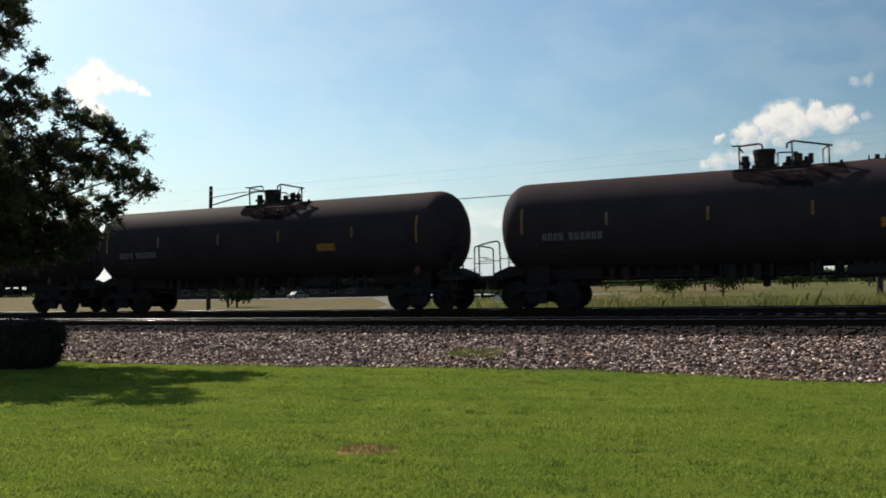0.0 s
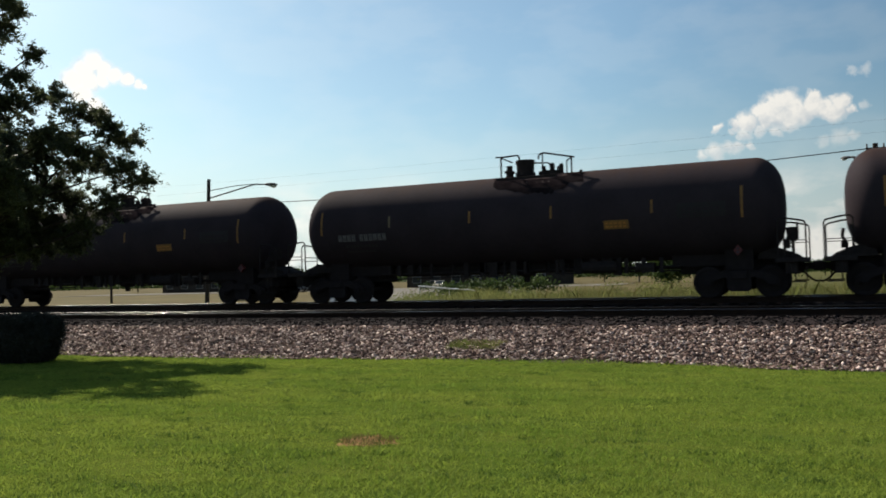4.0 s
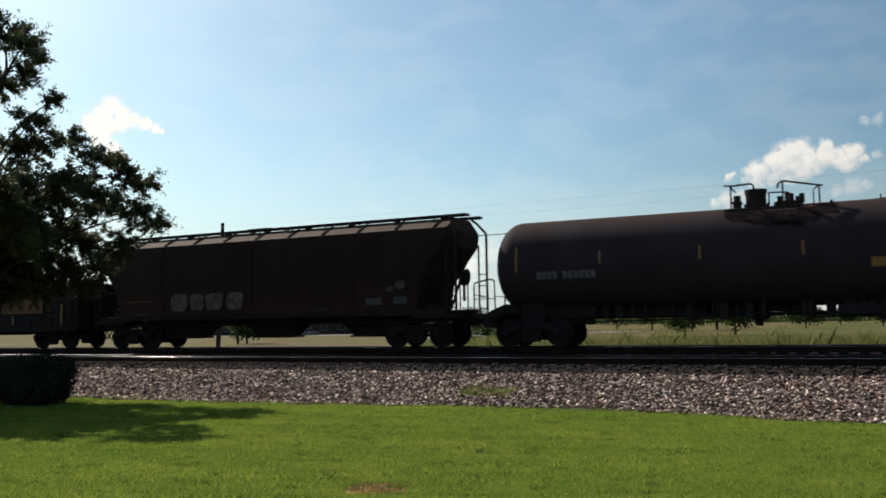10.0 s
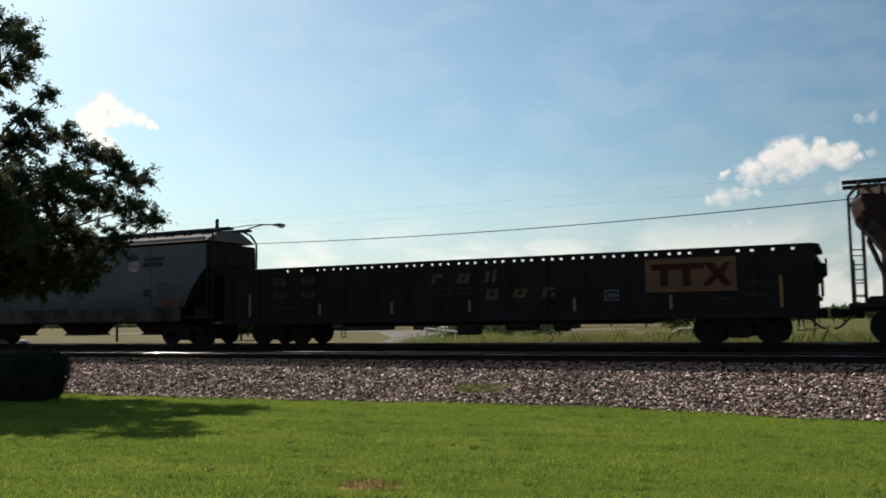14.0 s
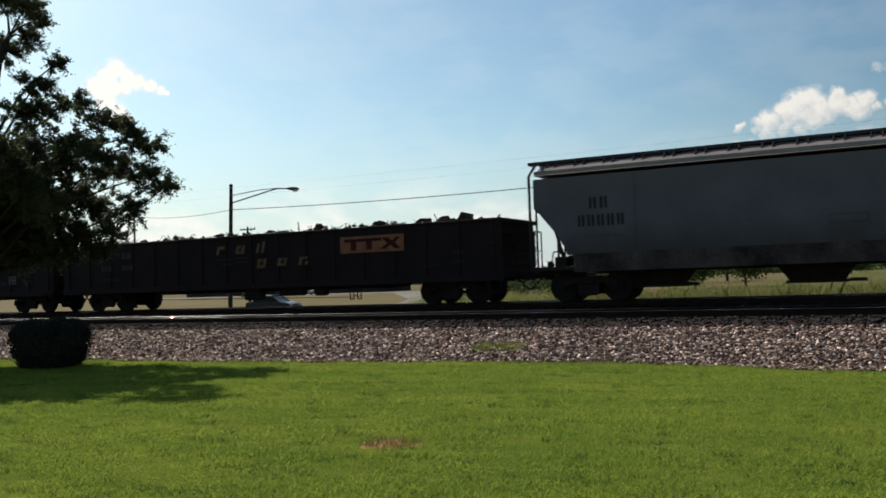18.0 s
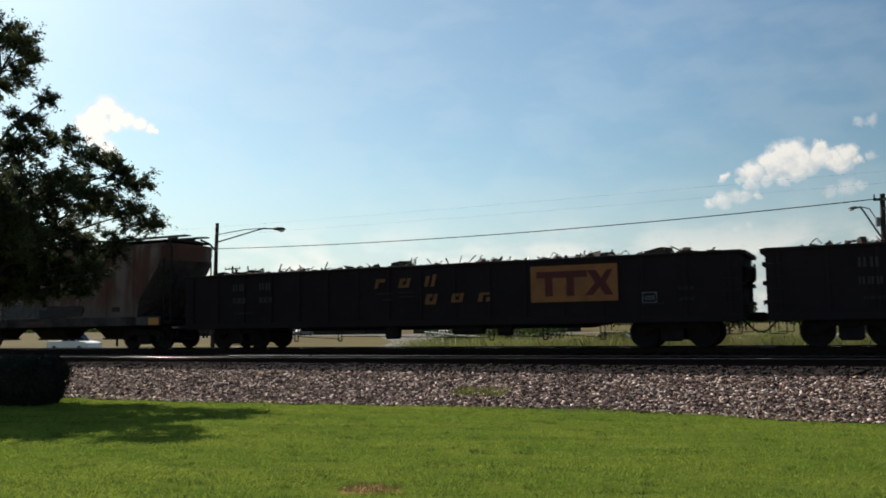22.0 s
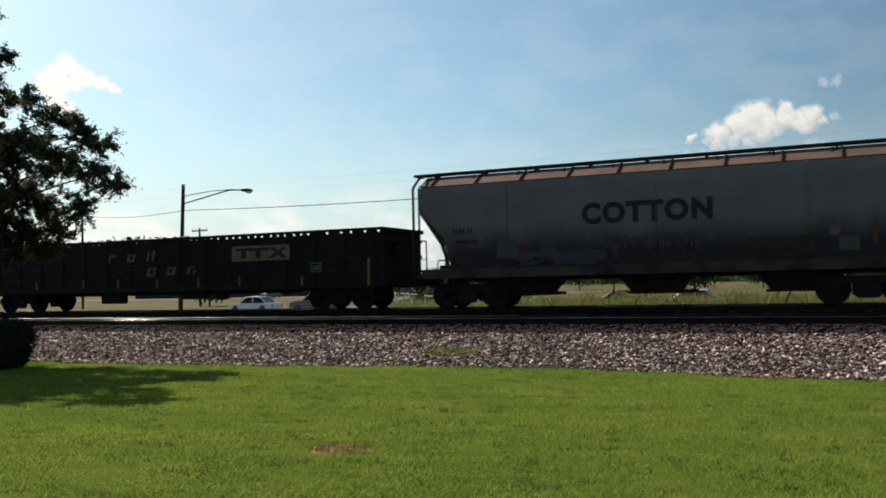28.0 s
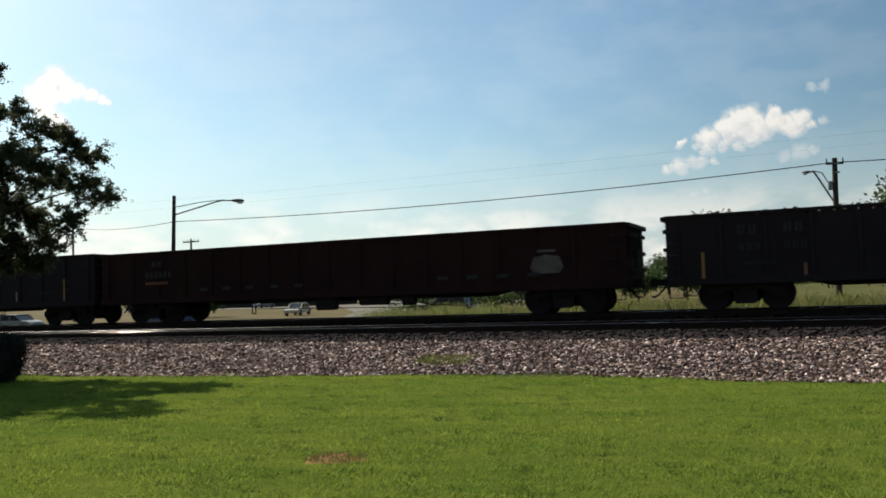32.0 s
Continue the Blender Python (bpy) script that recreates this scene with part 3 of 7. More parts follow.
ang, h, w = rng.random(N) * 2 * np.pi, 0.036 + 0.026 * rng.random(N), 0.005 + 0.006 * rng.random(N)
lean = 0.7 * h[:, None] * rng.normal(size=(N, 2))
pz = lawn_height(py) - 0.012
vx = np.empty((N, 3, 3))
vx[:, 0] = np.stack([px - w * np.cos(ang), py - w * np.sin(ang), pz], 1)
vx[:, 1] = np.stack([px + w * np.cos(ang), py + w * np.sin(ang), pz], 1)
vx[:, 2] = np.stack([px + lean[:, 0], py + lean[:, 1], pz + h], 1)
tagged(new("lawn_tufts", raw("lawn_tufts", vx.reshape(-1, 3), np.arange(3 * N).reshape(-1, 3), m_clump)), "darker green tufts scattered through the mown lawn", "grass", kind="stuff")

# the bare spot
bm = B()
ring = [bm.verts.new((-4.58 + (0.28 + 0.26 * noise.noise((math.cos(a) * 2.5, math.sin(a) * 1.5, 7))) * math.cos(a), 7.72 + (0.24 + 0.22 * noise.noise((math.cos(a) * 2.5, math.sin(a) * 1.5, 2))) * math.sin(a), -0.815)) for a in [2 * math.pi * i / 40 for i in range(40)]]
c0 = bm.verts.new((-4.58, 7.72, -0.812))
for i in range(40):
    bm.faces.new((c0, ring[i], ring[(i + 1) % 40]))
thing("bare_patch", bm, m_bare, "bare brown earth patch worn into the lawn", "bare patch", kind="structure")


def strip(name, x0, x1, profile, material, label, category, kind="structure", n=1):
    bm = B()
    xs_ = [x0 + (x1 - x0) * i / n for i in range(n + 1)]
    r_ = [[bm.verts.new((x, y, z)) for y, z in profile] for x in xs_]
    for a, b in zip(r_, r_[1:]):
        for i in range(len(profile) - 1):
            bm.faces.new((a[i], a[i + 1], b[i + 1], b[i])).smooth = True
    bmesh.ops.recalc_face_normals(bm, faces=bm.faces)
    return thing(name, bm, material, label, category, kind=kind)


# ---- the track bed and its stones ----
BED = [(16.9, -1.06), (17.1, -1.0), (18.6, -0.80), (20.2, -0.56), (21.4, -0.40), (22.1, -0.37)]
strip("ballast_slope", -400, 300, BED[:4] + [(20.7, -0.493)], m_bedlow, "sloping bank of loose brown and grey ballast", "ballast", n=60)
# from here on the bed is darker than the bank
strip("track_bed", -400, 300, [(20.7, -0.493), (21.4, -0.40), (22.1, -0.37), (24.6, -0.37), (26.0, -0.25), (29.3, -0.25), (31.5, -0.9), (32.5, -1.1)], m_bed, "dark ballast bed under the two tracks", "track bed", n=60)


def bed_z(y):
    return np.interp(y, [p[0] for p in BED] + [24.6, 26.0, 29.3], [p[1] for p in BED] + [-0.37, -0.25, -0.25])


CUBE = np.array([(x, y, z) for x in (-.62, .62) for y in (-.62, .62) for z in (-.62, .62)], float)
CF = np.array([(0, 1, 3, 2), (4, 6, 7, 5), (0, 4, 5, 1), (2, 3, 7, 6), (0, 2, 6, 4), (1, 5, 7, 3)])


def stones(name, n, x0, x1, y0, y1, lo, hi, material, label, edged=False):
    x, y = x0 + (x1 - x0) * rng.random(n), y0 + (y1 - y0) * rng.random(n)
    if edged:
        keep = y > lawn_edge(x) - 0.08 * rng.random(n)
        x, y = x[keep], y[keep]
        n = len(x)
    s = lo + (hi - lo) * rng.random(n) ** 2.4
    yaw, lean, way = rng.random(n) * np.pi, 0.26 * rng.normal(size=n), rng.random(n) * 2 * np.pi
    cy_, sy_, cl, sl = np.cos(yaw), np.sin(yaw), np.cos(lean), np.sin(lean)
    a, b, c, d = cl * cy_, sl * (np.cos(way) * cy_ + np.sin(way) * sy_), sl * (np.sin(way) * cy_ - np.cos(way) * sy_), cl * sy_
    R = np.stack([1 - 2 * (c * c + d * d), 2 * (b * c - a * d), 2 * (b * d + a * c), 2 * (b * c + a * d), 1 - 2 * (b * b + d * d), 2 * (c * d - a * b), 2 * (b * d - a * c), 2 * (c * d + a * b), 1 - 2 * (b * b + c * c)], 1).reshape(n, 3, 3)
    shp = CUBE[None] * (1 + 0.30 * rng.normal(size=(n, 8, 3))) * (np.array([1.45, 0.95, 0.52])[None, None] * (1 + 0.2 * rng.normal(size=(n, 1, 3))))
    v = np.einsum("nij,nkj->nki", R, shp) * s[:, None, None]
    v += np.stack([x, y, np.where(y < 17.1, np.maximum(bed_z(y), lawn_height(y)), bed_z(y)) + s * (0.15 + 0.55 * rng.random(n))], 1)[:, None, :]
    f = CF[None] + 8 * np.arange(n)[:, None, None]
    return tagged(new(name, raw(name, v.reshape(-1, 3), f.reshape(-1, 4), material)), label, "stones", kind="stuff")


stones("ballast_stones", 128000, -40, 4.5, 16.35, 20.78, 0.016, 0.051, m_stone, "loose angular pinkish-grey ballast stones on the bank", True)
stones("track_stones", 17500, -44, 5, 20.68, 26.2, 0.025, 0.055, m_stonedark, "dark ballast stones between the rails")


# ---- the two tracks ----
def rail_mesh(top):
    """A flat-bottomed rail with a crowned head, along x."""
    half = [(0.075, top - 0.18), (0.075, top - 0.168), (0.012, top - 0.145), (0.012, top - 0.045), (0.036, top - 0.036), (0.037, top - 0.014), (0.034, top - 0.007), (0.026, top - 0.0022), (0.012, top - 0.0005)]
    prof = [(-y, z) for y, z in half] + [(y, z) for y, z in half[::-1]]
    bm = B()
    xs_ = [-320 + 8 * i for i in range(76)]
    rs = [[bm.verts.new((x, y, z)) for y, z in prof] for x in xs_]
    k = len(prof)
    for a, b in zip(rs, rs[1:]):
        for i in range(k):
            j = (i + 1) % k
            f = bm.faces.new((a[i], b[i], b[j], a[j]))
            f.smooth = 6 <= i <= 10
            f.material_index = 1 if 6 <= i <= 10 else 0
    bmesh.ops.recalc_face_normals(bm, faces=bm.faces)
    return bm


def track(yc, top, label):
    t = thing("railway_track", None, None, label, "railway track", "parallel tracks", kind="structure")
    for s in (-0.755, 0.755):
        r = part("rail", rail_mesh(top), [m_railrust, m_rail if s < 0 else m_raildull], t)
        r.location = (0, yc + s, 0)
    tie = mesh("tie", box(B(), -0.115, 0.115, -1.3, 1.3, -0.17, 0, 0.012), m_tie)
    for i in range(84):
        o = part("tie", tie, None, t)
        o.location = (-42.3 + 0.55 * i, yc, top - 0.182)
        o.rotation_euler = (0, 0, rng.normal() * 0.01)
    return t


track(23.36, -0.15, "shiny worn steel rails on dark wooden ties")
track(27.6, 0.0, "steel rails of the farther track under the train")


# ---- the train ----
GAPS = [6.44, -11.49, -29.62, -47.95, -66.27, -84.55, -102.73, -124.14, -142.1, -163.77, -185.42, -202.52, -219.32, -241.05, -262.34, -283.83]
NUDGE = {0: 0.33, 5: 0.16, 7: 0.06, 11: 0.15, 12: 0.35}
TRACK_Y = 27.6


def run(t):
    """Metres that the train has gone after t seconds."""
    return 7.214 * t + 0.00518 * t * t


cars, wheelsets, loads = [], [], []


def wheelset_mesh():
    bm = B()
    rod(bm, (0, -0.8, 0), (0, 0.8, 0), 0.085, 12)
    for s in (-1, 1):
        lathe(bm, [(s * 0.80, 0.10), (s * 0.80, 0.36), (s * 0.82, 0.37), (s * 0.82, 0.455), (s * 0.72, 0.46), (s * 0.70, 0.485), (s * 0.675, 0.485), (s * 0.675, 0.36), (s * 0.72, 0.34), (s * 0.72, 0.12)], "y", 28)
    return mesh("wheelset", bm, m_wheel)


def frame_mesh():
    """Side frames, bolster and springs of a two-axle truck."""
    bm = B()
    for s in (-1, 1):
        y0, y1 = s * 0.90, s * 1.06
        poly(bm, [(-1.12, 0.36), (-1.12, 0.56), (-0.92, 0.68), (-0.45, 0.80), (0.45, 0.80), (0.92, 0.68), (1.12, 0.56), (1.12, 0.36), (0.78, 0.36), (0.72, 0.50), (0.42, 0.60), (0.34, 0.58), (0.34, 0.26), (0.26, 0.18), (-0.26, 0.18), (-0.34, 0.26), (-0.34, 0.58), (-0.42, 0.60), (-0.72, 0.50), (-0.78, 0.36)], y0, y1)
        for x in (-0.89, 0.89):
            rod(bm, (x, s * 1.02, 0.457), (x, s * 1.15, 0.457), 0.105, 12)
        for x in (-0.17, 0, 0.17):
            rod(bm, (x, s * 0.98, 0.26), (x, s * 0.98, 0.54), 0.065, 8)
    box(bm, -0.24, 0.24, -1.12, 1.12, 0.54, 0.80, 0.03)
    box(bm, -0.05, 0.05, -0.85, 0.85, 0.36, 0.46)
    return mesh("truck_frame", bm, m_truck)


WHEELS, FRAME = wheelset_mesh(), frame_mesh()


def trucks(car, at):
    for s in (-1, 1):
        f = part("truck", FRAME, None, car)
        f.location = (s * at, 0, 0)
        for x in (-0.89, 0.89):
            w = part("wheelset", WHEELS, None, f)
            w.location = (x, 0, 0.457)
            wheelsets.append(w)


def coupler_mesh():
    bm = B()
    box(bm, -0.55, 0.0, -0.10, 0.10, 0.78, 0.98, 0.02)
    box(bm, -0.08, 0.14, -0.17, 0.15, 0.74, 1.02, 0.04)
    box(bm, -0.75, -0.50, -0.22, 0.22, 0.72, 1.06, 0.02)
    return mesh("coupler", bm, m_under)


def hose_mesh():
    bm = B()
    pts = [(-0.45, 0.30, 0.80), (-0.30, 0.32, 0.66), (-0.14, 0.30, 0.50), (0.0, 0.24, 0.42), (0.08, 0.18, 0.44)]
    pipe(bm, pts, 0.03, 6)
    return mesh("air_hose", bm, m_under)


def lever_mesh():
    bm = B()
    pipe(bm, [(-0.2, -0.15, 0.86), (-0.2, -1.25, 0.86), (-0.2, -1.3, 0.55), (-0.2, -1.1, 0.52)], 0.021, 6)
    return mesh("uncoupling_lever", bm, m_under)


COUPLER, HOSE, LEVER = coupler_mesh(), hose_mesh(), lever_mesh()


def draft(car, half):
    for s in (-1, 1):
        for name, me in (("coupler", COUPLER), ("air_hose", HOSE), ("uncoupling_lever", LEVER)):
            o = part(name, me, None, car)
            o.location = (s * half, 0, 0)
            o.rotation_euler = (0, 0, 0 if s > 0 else math.pi)


def start(name, i, label, category, group=""):
    c = thing(name, None, None, label, category, group)
    L = GAPS[i] - GAPS[i + 1]
    c["mid"] = (GAPS[i] + GAPS[i + 1]) / 2 + NUDGE.get(i, 0.0)
    cars.append(c)
    return c, L


def marks(car, name, rects, material, y, lift=0.006, label="", slant=0.0):
    """Plain painted bars (x0, x1, z0, z1) on a side at y (facing the near side)."""
    bm = B()
    for x0, x1, z0, z1 in rects:
        k = slant * (z1 - z0)
        poly(bm, [(x0, z0), (x1, z0), (x1 + k, z1), (x0 + k, z1)], y - lift, y + 0.004)
    o = part(name, bm, material, car, label)
    if len(rects) > 1:
        o["kind"] = "stuff"
    return o


def glyph_bars(x, z, h, n, pitch, gap_at=()):
    """Bars in the place of a row of n unreadable or withheld characters."""
    out = []
    for i in range(n):
        if i in gap_at:
            x += pitch * 0.6
        out.append((x, x + pitch * 0.62, z, z + h))
        x += pitch
    return out


def thin_bars(x, z, h, n, pitch):
    """Two slim bars in the place of each of n unreadable or withheld characters."""
    return [q for k in range(n) for q in ((x + k * pitch, x + (k + 0.24) * pitch, z, z + h), (x + (k + 0.42) * pitch, x + (k + 0.66) * pitch, z, z + h))]


# ---- tank cars ----
TR, TZ, TCYL = 1.525, 2.70, 7.47


def tank_profile():
    p = [(-TCYL - 0.85 * math.sin(a), TR * math.cos(a) ** 0.72 if math.cos(a) > 1e-6 else 0.02) for a in [math.pi / 2 * k / 12 for k in range(12, 0, -1)]]
    p = [(x, max(r, 0.03)) for x, r in p]
    return p + [(-TCYL + 2 * TCYL * k / 20, TR) for k in range(21)] + [(-x, r) for x, r in p[::-1]]


def build_tank_parts():
    out = {}
    bm = lathe(B(), tank_profile(), "x", 72, (0, 0, TZ))
    out["shell"] = mesh("shell", bm, m_black, True)
    bm = B()   # sill, saddles and bottom outlet
    box(bm, 5.2, 8.75, -0.32, 0.32, 0.72, 1.12, 0.02)
    poly(bm, [(6.6, 0.82), (7.4, 0.82), (7.4, 1.6), (6.6, 1.6)], -0.85, 0.85)
    box(bm, 5.0, 6.6, -0.62, 0.62, 0.95, 1.35)
    out["underframe"] = mesh("underframe", bm, m_truck)
    bm = B()
    lathe(bm, [(0.78, 0.16), (0.82, 0.30), (1.0, 0.34), (1.25, 0.5)], "z", 16)
    rod(bm, (0, 0, 0.60), (0, 0, 0.80), 0.11, 10)
    out["bottom_outlet"] = mesh("bottom_outlet", bm, m_under)
    bm = B()   # brake gear and pipes along the belly
    for x in (-3.3, -2.0, 1.5, 3.4):
        box(bm, x - 0.04, x + 0.04, -0.72, -0.62, 0.78, 1.32)
        box(bm, x - 0.03, x + 0.03, 0.62, 0.70, 0.86, 1.32)
    rod(bm, (-5.3, -0.66, 0.98), (5.3, -0.66, 0.98), 0.035, 6)
    rod(bm, (-5.3, 0.66, 0.94), (5.3, 0.66, 0.94), 0.045, 6)
    rod(bm, (1.4, -0.66, 0.85), (5.3, -0.45, 0.85), 0.025, 6)
    rod(bm, (2.2, -0.78, 1.02), (3.3, -0.78, 1.02), 0.19, 12)
    rod(bm, (3.9, -0.80, 0.98), (4.5, -0.80, 0.98), 0.14, 12)
    box(bm, 4.1, 4.5, -0.9, -0.6, 0.82, 1.1)
    rr = random.Random(6)
    for _ in range(26):
        x = rr.uniform(-5.2, 5.2)
        box(bm, x, x + rr.uniform(0.04, 0.26), -0.75, -0.62, rr.uniform(0.74, 0.98), 1.3)
    for x in (2.6, 3.05, 3.6, 4.15, 4.7):
        box(bm, x - 0.06, x + 0.06, -0.80, -0.70, 0.80, 1.28)
    box(bm, -5.2, 1.6, -0.30, 0.30, 1.02, 1.25)
    rod(bm, (-5.2, -0.72, 0.80), (-0.6, -0.72, 0.86), 0.022, 6)
    out["brake_gear"] = mesh("brake_gear", bm, m_under)
    bm = B()   # top platform round the manway
    box(bm, -0.78, 1.35, -0.66, 0.66, 4.12, 4.15, 0.01)
    box(bm, -0.78, 1.35, -0.68, -0.63, 4.06, 4.13)
    poly(bm, [(-0.40, 3.92), (0.95, 3.92), (0.85, 4.12), (-0.30, 4.12)], -0.58, 0.58)
    for x in (-0.6, 0.35, 1.3):
        for y in (-0.55, 0.55):
            rod(bm, (x, y, 3.75), (x, y, 4.12), 0.03, 6)
    out["platform"] = mesh("platform", bm, m_under)
    bm = B()
    lathe(bm, [(4.05, 0.27), (4.18, 0.27), (4.22, 0.34), (4.28, 0.34), (4.28, 0.29), (4.68, 0.31), (4.72, 0.25)], "z", 20, (0.06, 0, 0))
    rod(bm, (0.06, 0, 4.64), (0.06, 0, 4.76), 0.33, 20)
    for a in range(8):
        rod(bm, (0.06 + 0.33 * math.cos(a * 0.785), 0.33 * math.sin(a * 0.785), 4.20), (0.06 + 0.33 * math.cos(a * 0.785), 0.33 * math.sin(a * 0.785), 4.34), 0.03, 5)
    out["manway"] = mesh("manway", bm, m_under)
    bm = B()   # valves on a low nozzle
    lathe(bm, [(4.05, 0.30), (4.20, 0.32), (4.20, 0.42), (4.32, 0.42)], "z", 16, (0.98, 0, 0))
    for dx, dy, hh in ((-0.20, -0.1, 0.20), (0.12, -0.12, 0.26), (0.0, 0.16, 0.32), (0.30, 0.05, 0.18), (0.42, -0.1, 0.24)):
        rod(bm, (0.95 + dx, dy, 4.26), (0.95 + dx, dy, 4.30 + hh), 0.075, 8)
        rod(bm, (0.95 + dx, dy - 0.12, 4.28 + hh * 0.7), (0.95 + dx, dy + 0.12, 4.28 + hh * 0.7), 0.05, 6)
    out["valve"] = mesh("valve", bm, m_under)
    bm = B()
    rod(bm, (-0.48, -0.1, 4.10), (-0.48, -0.1, 4.36), 0.13, 10)
    rod(bm, (-0.48, -0.1, 4.36), (-0.48, -0.1, 4.60), 0.11, 8)
    box(bm, -0.62, -0.34, -0.24, 0.04, 4.34, 4.42, 0.01)
    out["relief_valve"] = mesh("relief_valve", bm, m_under)
    y = -0.6
    runs = [("handrail", [(-0.60, y, 3.95), (-0.60, y, 4.85), (-0.02, y, 4.88), (0.05, y, 4.83), (0.07, y, 4.72)], 0.028),
            ("rail_stub", [(-0.80, y, 4.87), (-0.58, y, 4.86)], 0.024),
            ("cross_rail", [(-0.60, y, 4.83), (-0.60, 0.5, 4.80)], 0.024),
            ("handrail", [(0.73, y, 4.68), (0.76, y, 4.83), (0.90, y, 4.89), (1.97, y, 4.66)], 0.028),
            ("rail_post", [(0.88, y, 4.05), (0.88, y, 4.88)], 0.026),
            ("rail_post", [(1.87, y, 3.98), (1.87, y, 4.67)], 0.026),
            ("rail_brace", [(1.71, y, 3.98), (1.71, y, 4.56), (1.85, y, 4.66)], 0.02),
            ("inner_rail", [(0.47, y + 0.2, 4.1), (0.47, y + 0.2, 4.60), (1.00, y + 0.2, 4.57), (1.09, y + 0.2, 4.48), (1.09, y + 0.2, 4.12)], 0.022),
            ("vent_pipe", [(2.18, y, 4.02), (2.18, y, 4.22)], 0.05)]
    out["rails"] = [mesh(nm, pipe(B(), pts, r_, 6), m_under) for nm, pts, r_ in runs]
    bm = B()   # end platform with its rails
    box(bm, 8.05, 8.90, -1.42, 1.42, 1.00, 1.13, 0.01)
    box(bm, 8.30, 8.62, -1.30, 1.30, 0.66, 1.0, 0.02)
    poly(bm, [(7.5, 1.12), (8.75, 1.12), (8.6, 1.24), (8.1, 1.44), (7.6, 1.44)], -0.62, 0.62)
    for y in (-1.38, 1.38):
        pipe(bm, [(8.88, y, 1.0), (8.88, y, 2.10), (8.83, y, 2.17), (8.45, y, 2.25), (8.22, y, 2.27), (8.14, y, 2.2), (8.12, y, 1.2)], 0.026, 6)
        rod(bm, (8.88, y, 1.62), (8.14, y, 1.62), 0.014, 5)
    rod(bm, (8.88, -1.38, 1.75), (8.88, -0.55, 1.75), 0.016, 5)
    rod(bm, (8.88, 1.38, 1.75), (8.88, 0.55, 1.75), 0.016, 5)
    pipe(bm, [(8.30, -1.2, 1.1), (8.30, -1.2, 1.55), (8.42, -1.15, 1.75), (8.38, -1.1, 2.0)], 0.05, 6)
    box(bm, 8.28, 8.46, -1.28, -1.05, 1.40, 1.62, 0.02)
    for y in (-1.35, 1.35):
        box(bm, 8.4, 8.85, y - 0.06, y + 0.06, 0.42, 0.46)
        rod(bm, (8.45, y, 0.45), (8.45, y, 1.1), 0.018, 5)
    out["end_platform"] = mesh("end_platform", bm, m_under)
    bm = B()
    lathe(bm, [(0.0, 0.25), (0.03, 0.28), (0.05, 0.25)], "x", 18)
    for a in range(4):
        rod(bm, (0.02, 0, 0), (0.02, 0.26 * math.cos(a * 1.571), 0.26 * math.sin(a * 1.571)), 0.016, 5)
    box(bm, -0.25, 0.0, -0.16, 0.16, -0.3, 0.12, 0.03)
    rod(bm, (-0.1, 0, -0.85), (-0.1, 0, -0.2), 0.05, 6)
    out["brake_wheel"] = mesh("brake_wheel", bm, m_under)
    return out


TANK = build_tank_parts()


def curved(rects, material_y_lift=0.008):
    """Thin plates that follow the side of the shell; rects are (x0, x1, z0, z1)."""
    bm = B()
    for x0, x1, z0, z1 in rects:
        k = max(1, int((z1 - z0) / 0.12))
        zs = [z0 + (z1 - z0) * i / k for i in range(k + 1)]
        sec = []
        for lift in (material_y_lift, 0.0):
            sec.append([[bm.verts.new((x, -math.sqrt(max(0.01, (TR + lift) ** 2 - (z - TZ) ** 2)), z)) for z in zs] for x in (x0, x1)])
        o, n_ = sec
        for i in range(k):
            bm.faces.new((o[0][i], o[1][i], o[1][i + 1], o[0][i + 1]))
            bm.faces.new((o[0][i], o[0][i + 1], n_[0][i + 1], n_[0][i]))
            bm.faces.new((o[1][i], n_[1][i], n_[1][i + 1], o[1][i + 1]))
        bm.faces.new((o[0][0], n_[0][0], n_[1][0], o[1][0]))
        bm.faces.new((o[0][k], o[1][k], n_[1][k], n_[0][k]))
    bmesh.ops.recalc_face_normals(bm, faces=bm.faces)
    return bm


m_datagrey = mat("faded_data_panel", (0.021, 0.019, 0.020), 0.85, col2=(0.016, 0.014, 0.015), scale=5)
m_stainshade = mat("stain_shadow_paint", (0.007, 0.0055, 0.0065), 1.0, spec=0.0, col2=(0.022, 0.017, 0.018), scale=3.5)
STRIPES = {}
for k, (x, z0, z1) in enumerate(((-7.3, 2.45, 3.3), (-4.5, 2.62, 3.02), (-1.45, 2.62, 3.02), (1.4, 2.62, 3.02), (4.6, 2.62, 3.02), (7.2, 2.35, 3.28))):
    STRIPES[k] = mesh("reflector_stripe", curved([(x - 0.036, x + 0.036, z0, z1)]), m_whiteref if k == 1 else m_yellow)
ID_BARS = mesh("stencil_marking", curved(thin_bars(-6.6, 2.2, 0.24, 4, 0.185) + thin_bars(-5.72, 2.2, 0.24, 6, 0.185)), m_white)
SMALL_BARS = mesh("stencil_marking", curved(glyph_bars(-6.35, 1.98, 0.09, 9, 0.15) + glyph_bars(-6.35, 1.80, 0.08, 8, 0.15)), m_greymark)
DATA_PANEL = mesh("data_panel", curved([(5.35, 6.75, 2.42, 2.86)]), m_datagrey)
DATA_BARS = mesh("data_marking", curved(glyph_bars(5.5, 2.62, 0.09, 7, 0.16) + glyph_bars(5.5, 2.48, 0.06, 7, 0.16), 0.012), m_black)
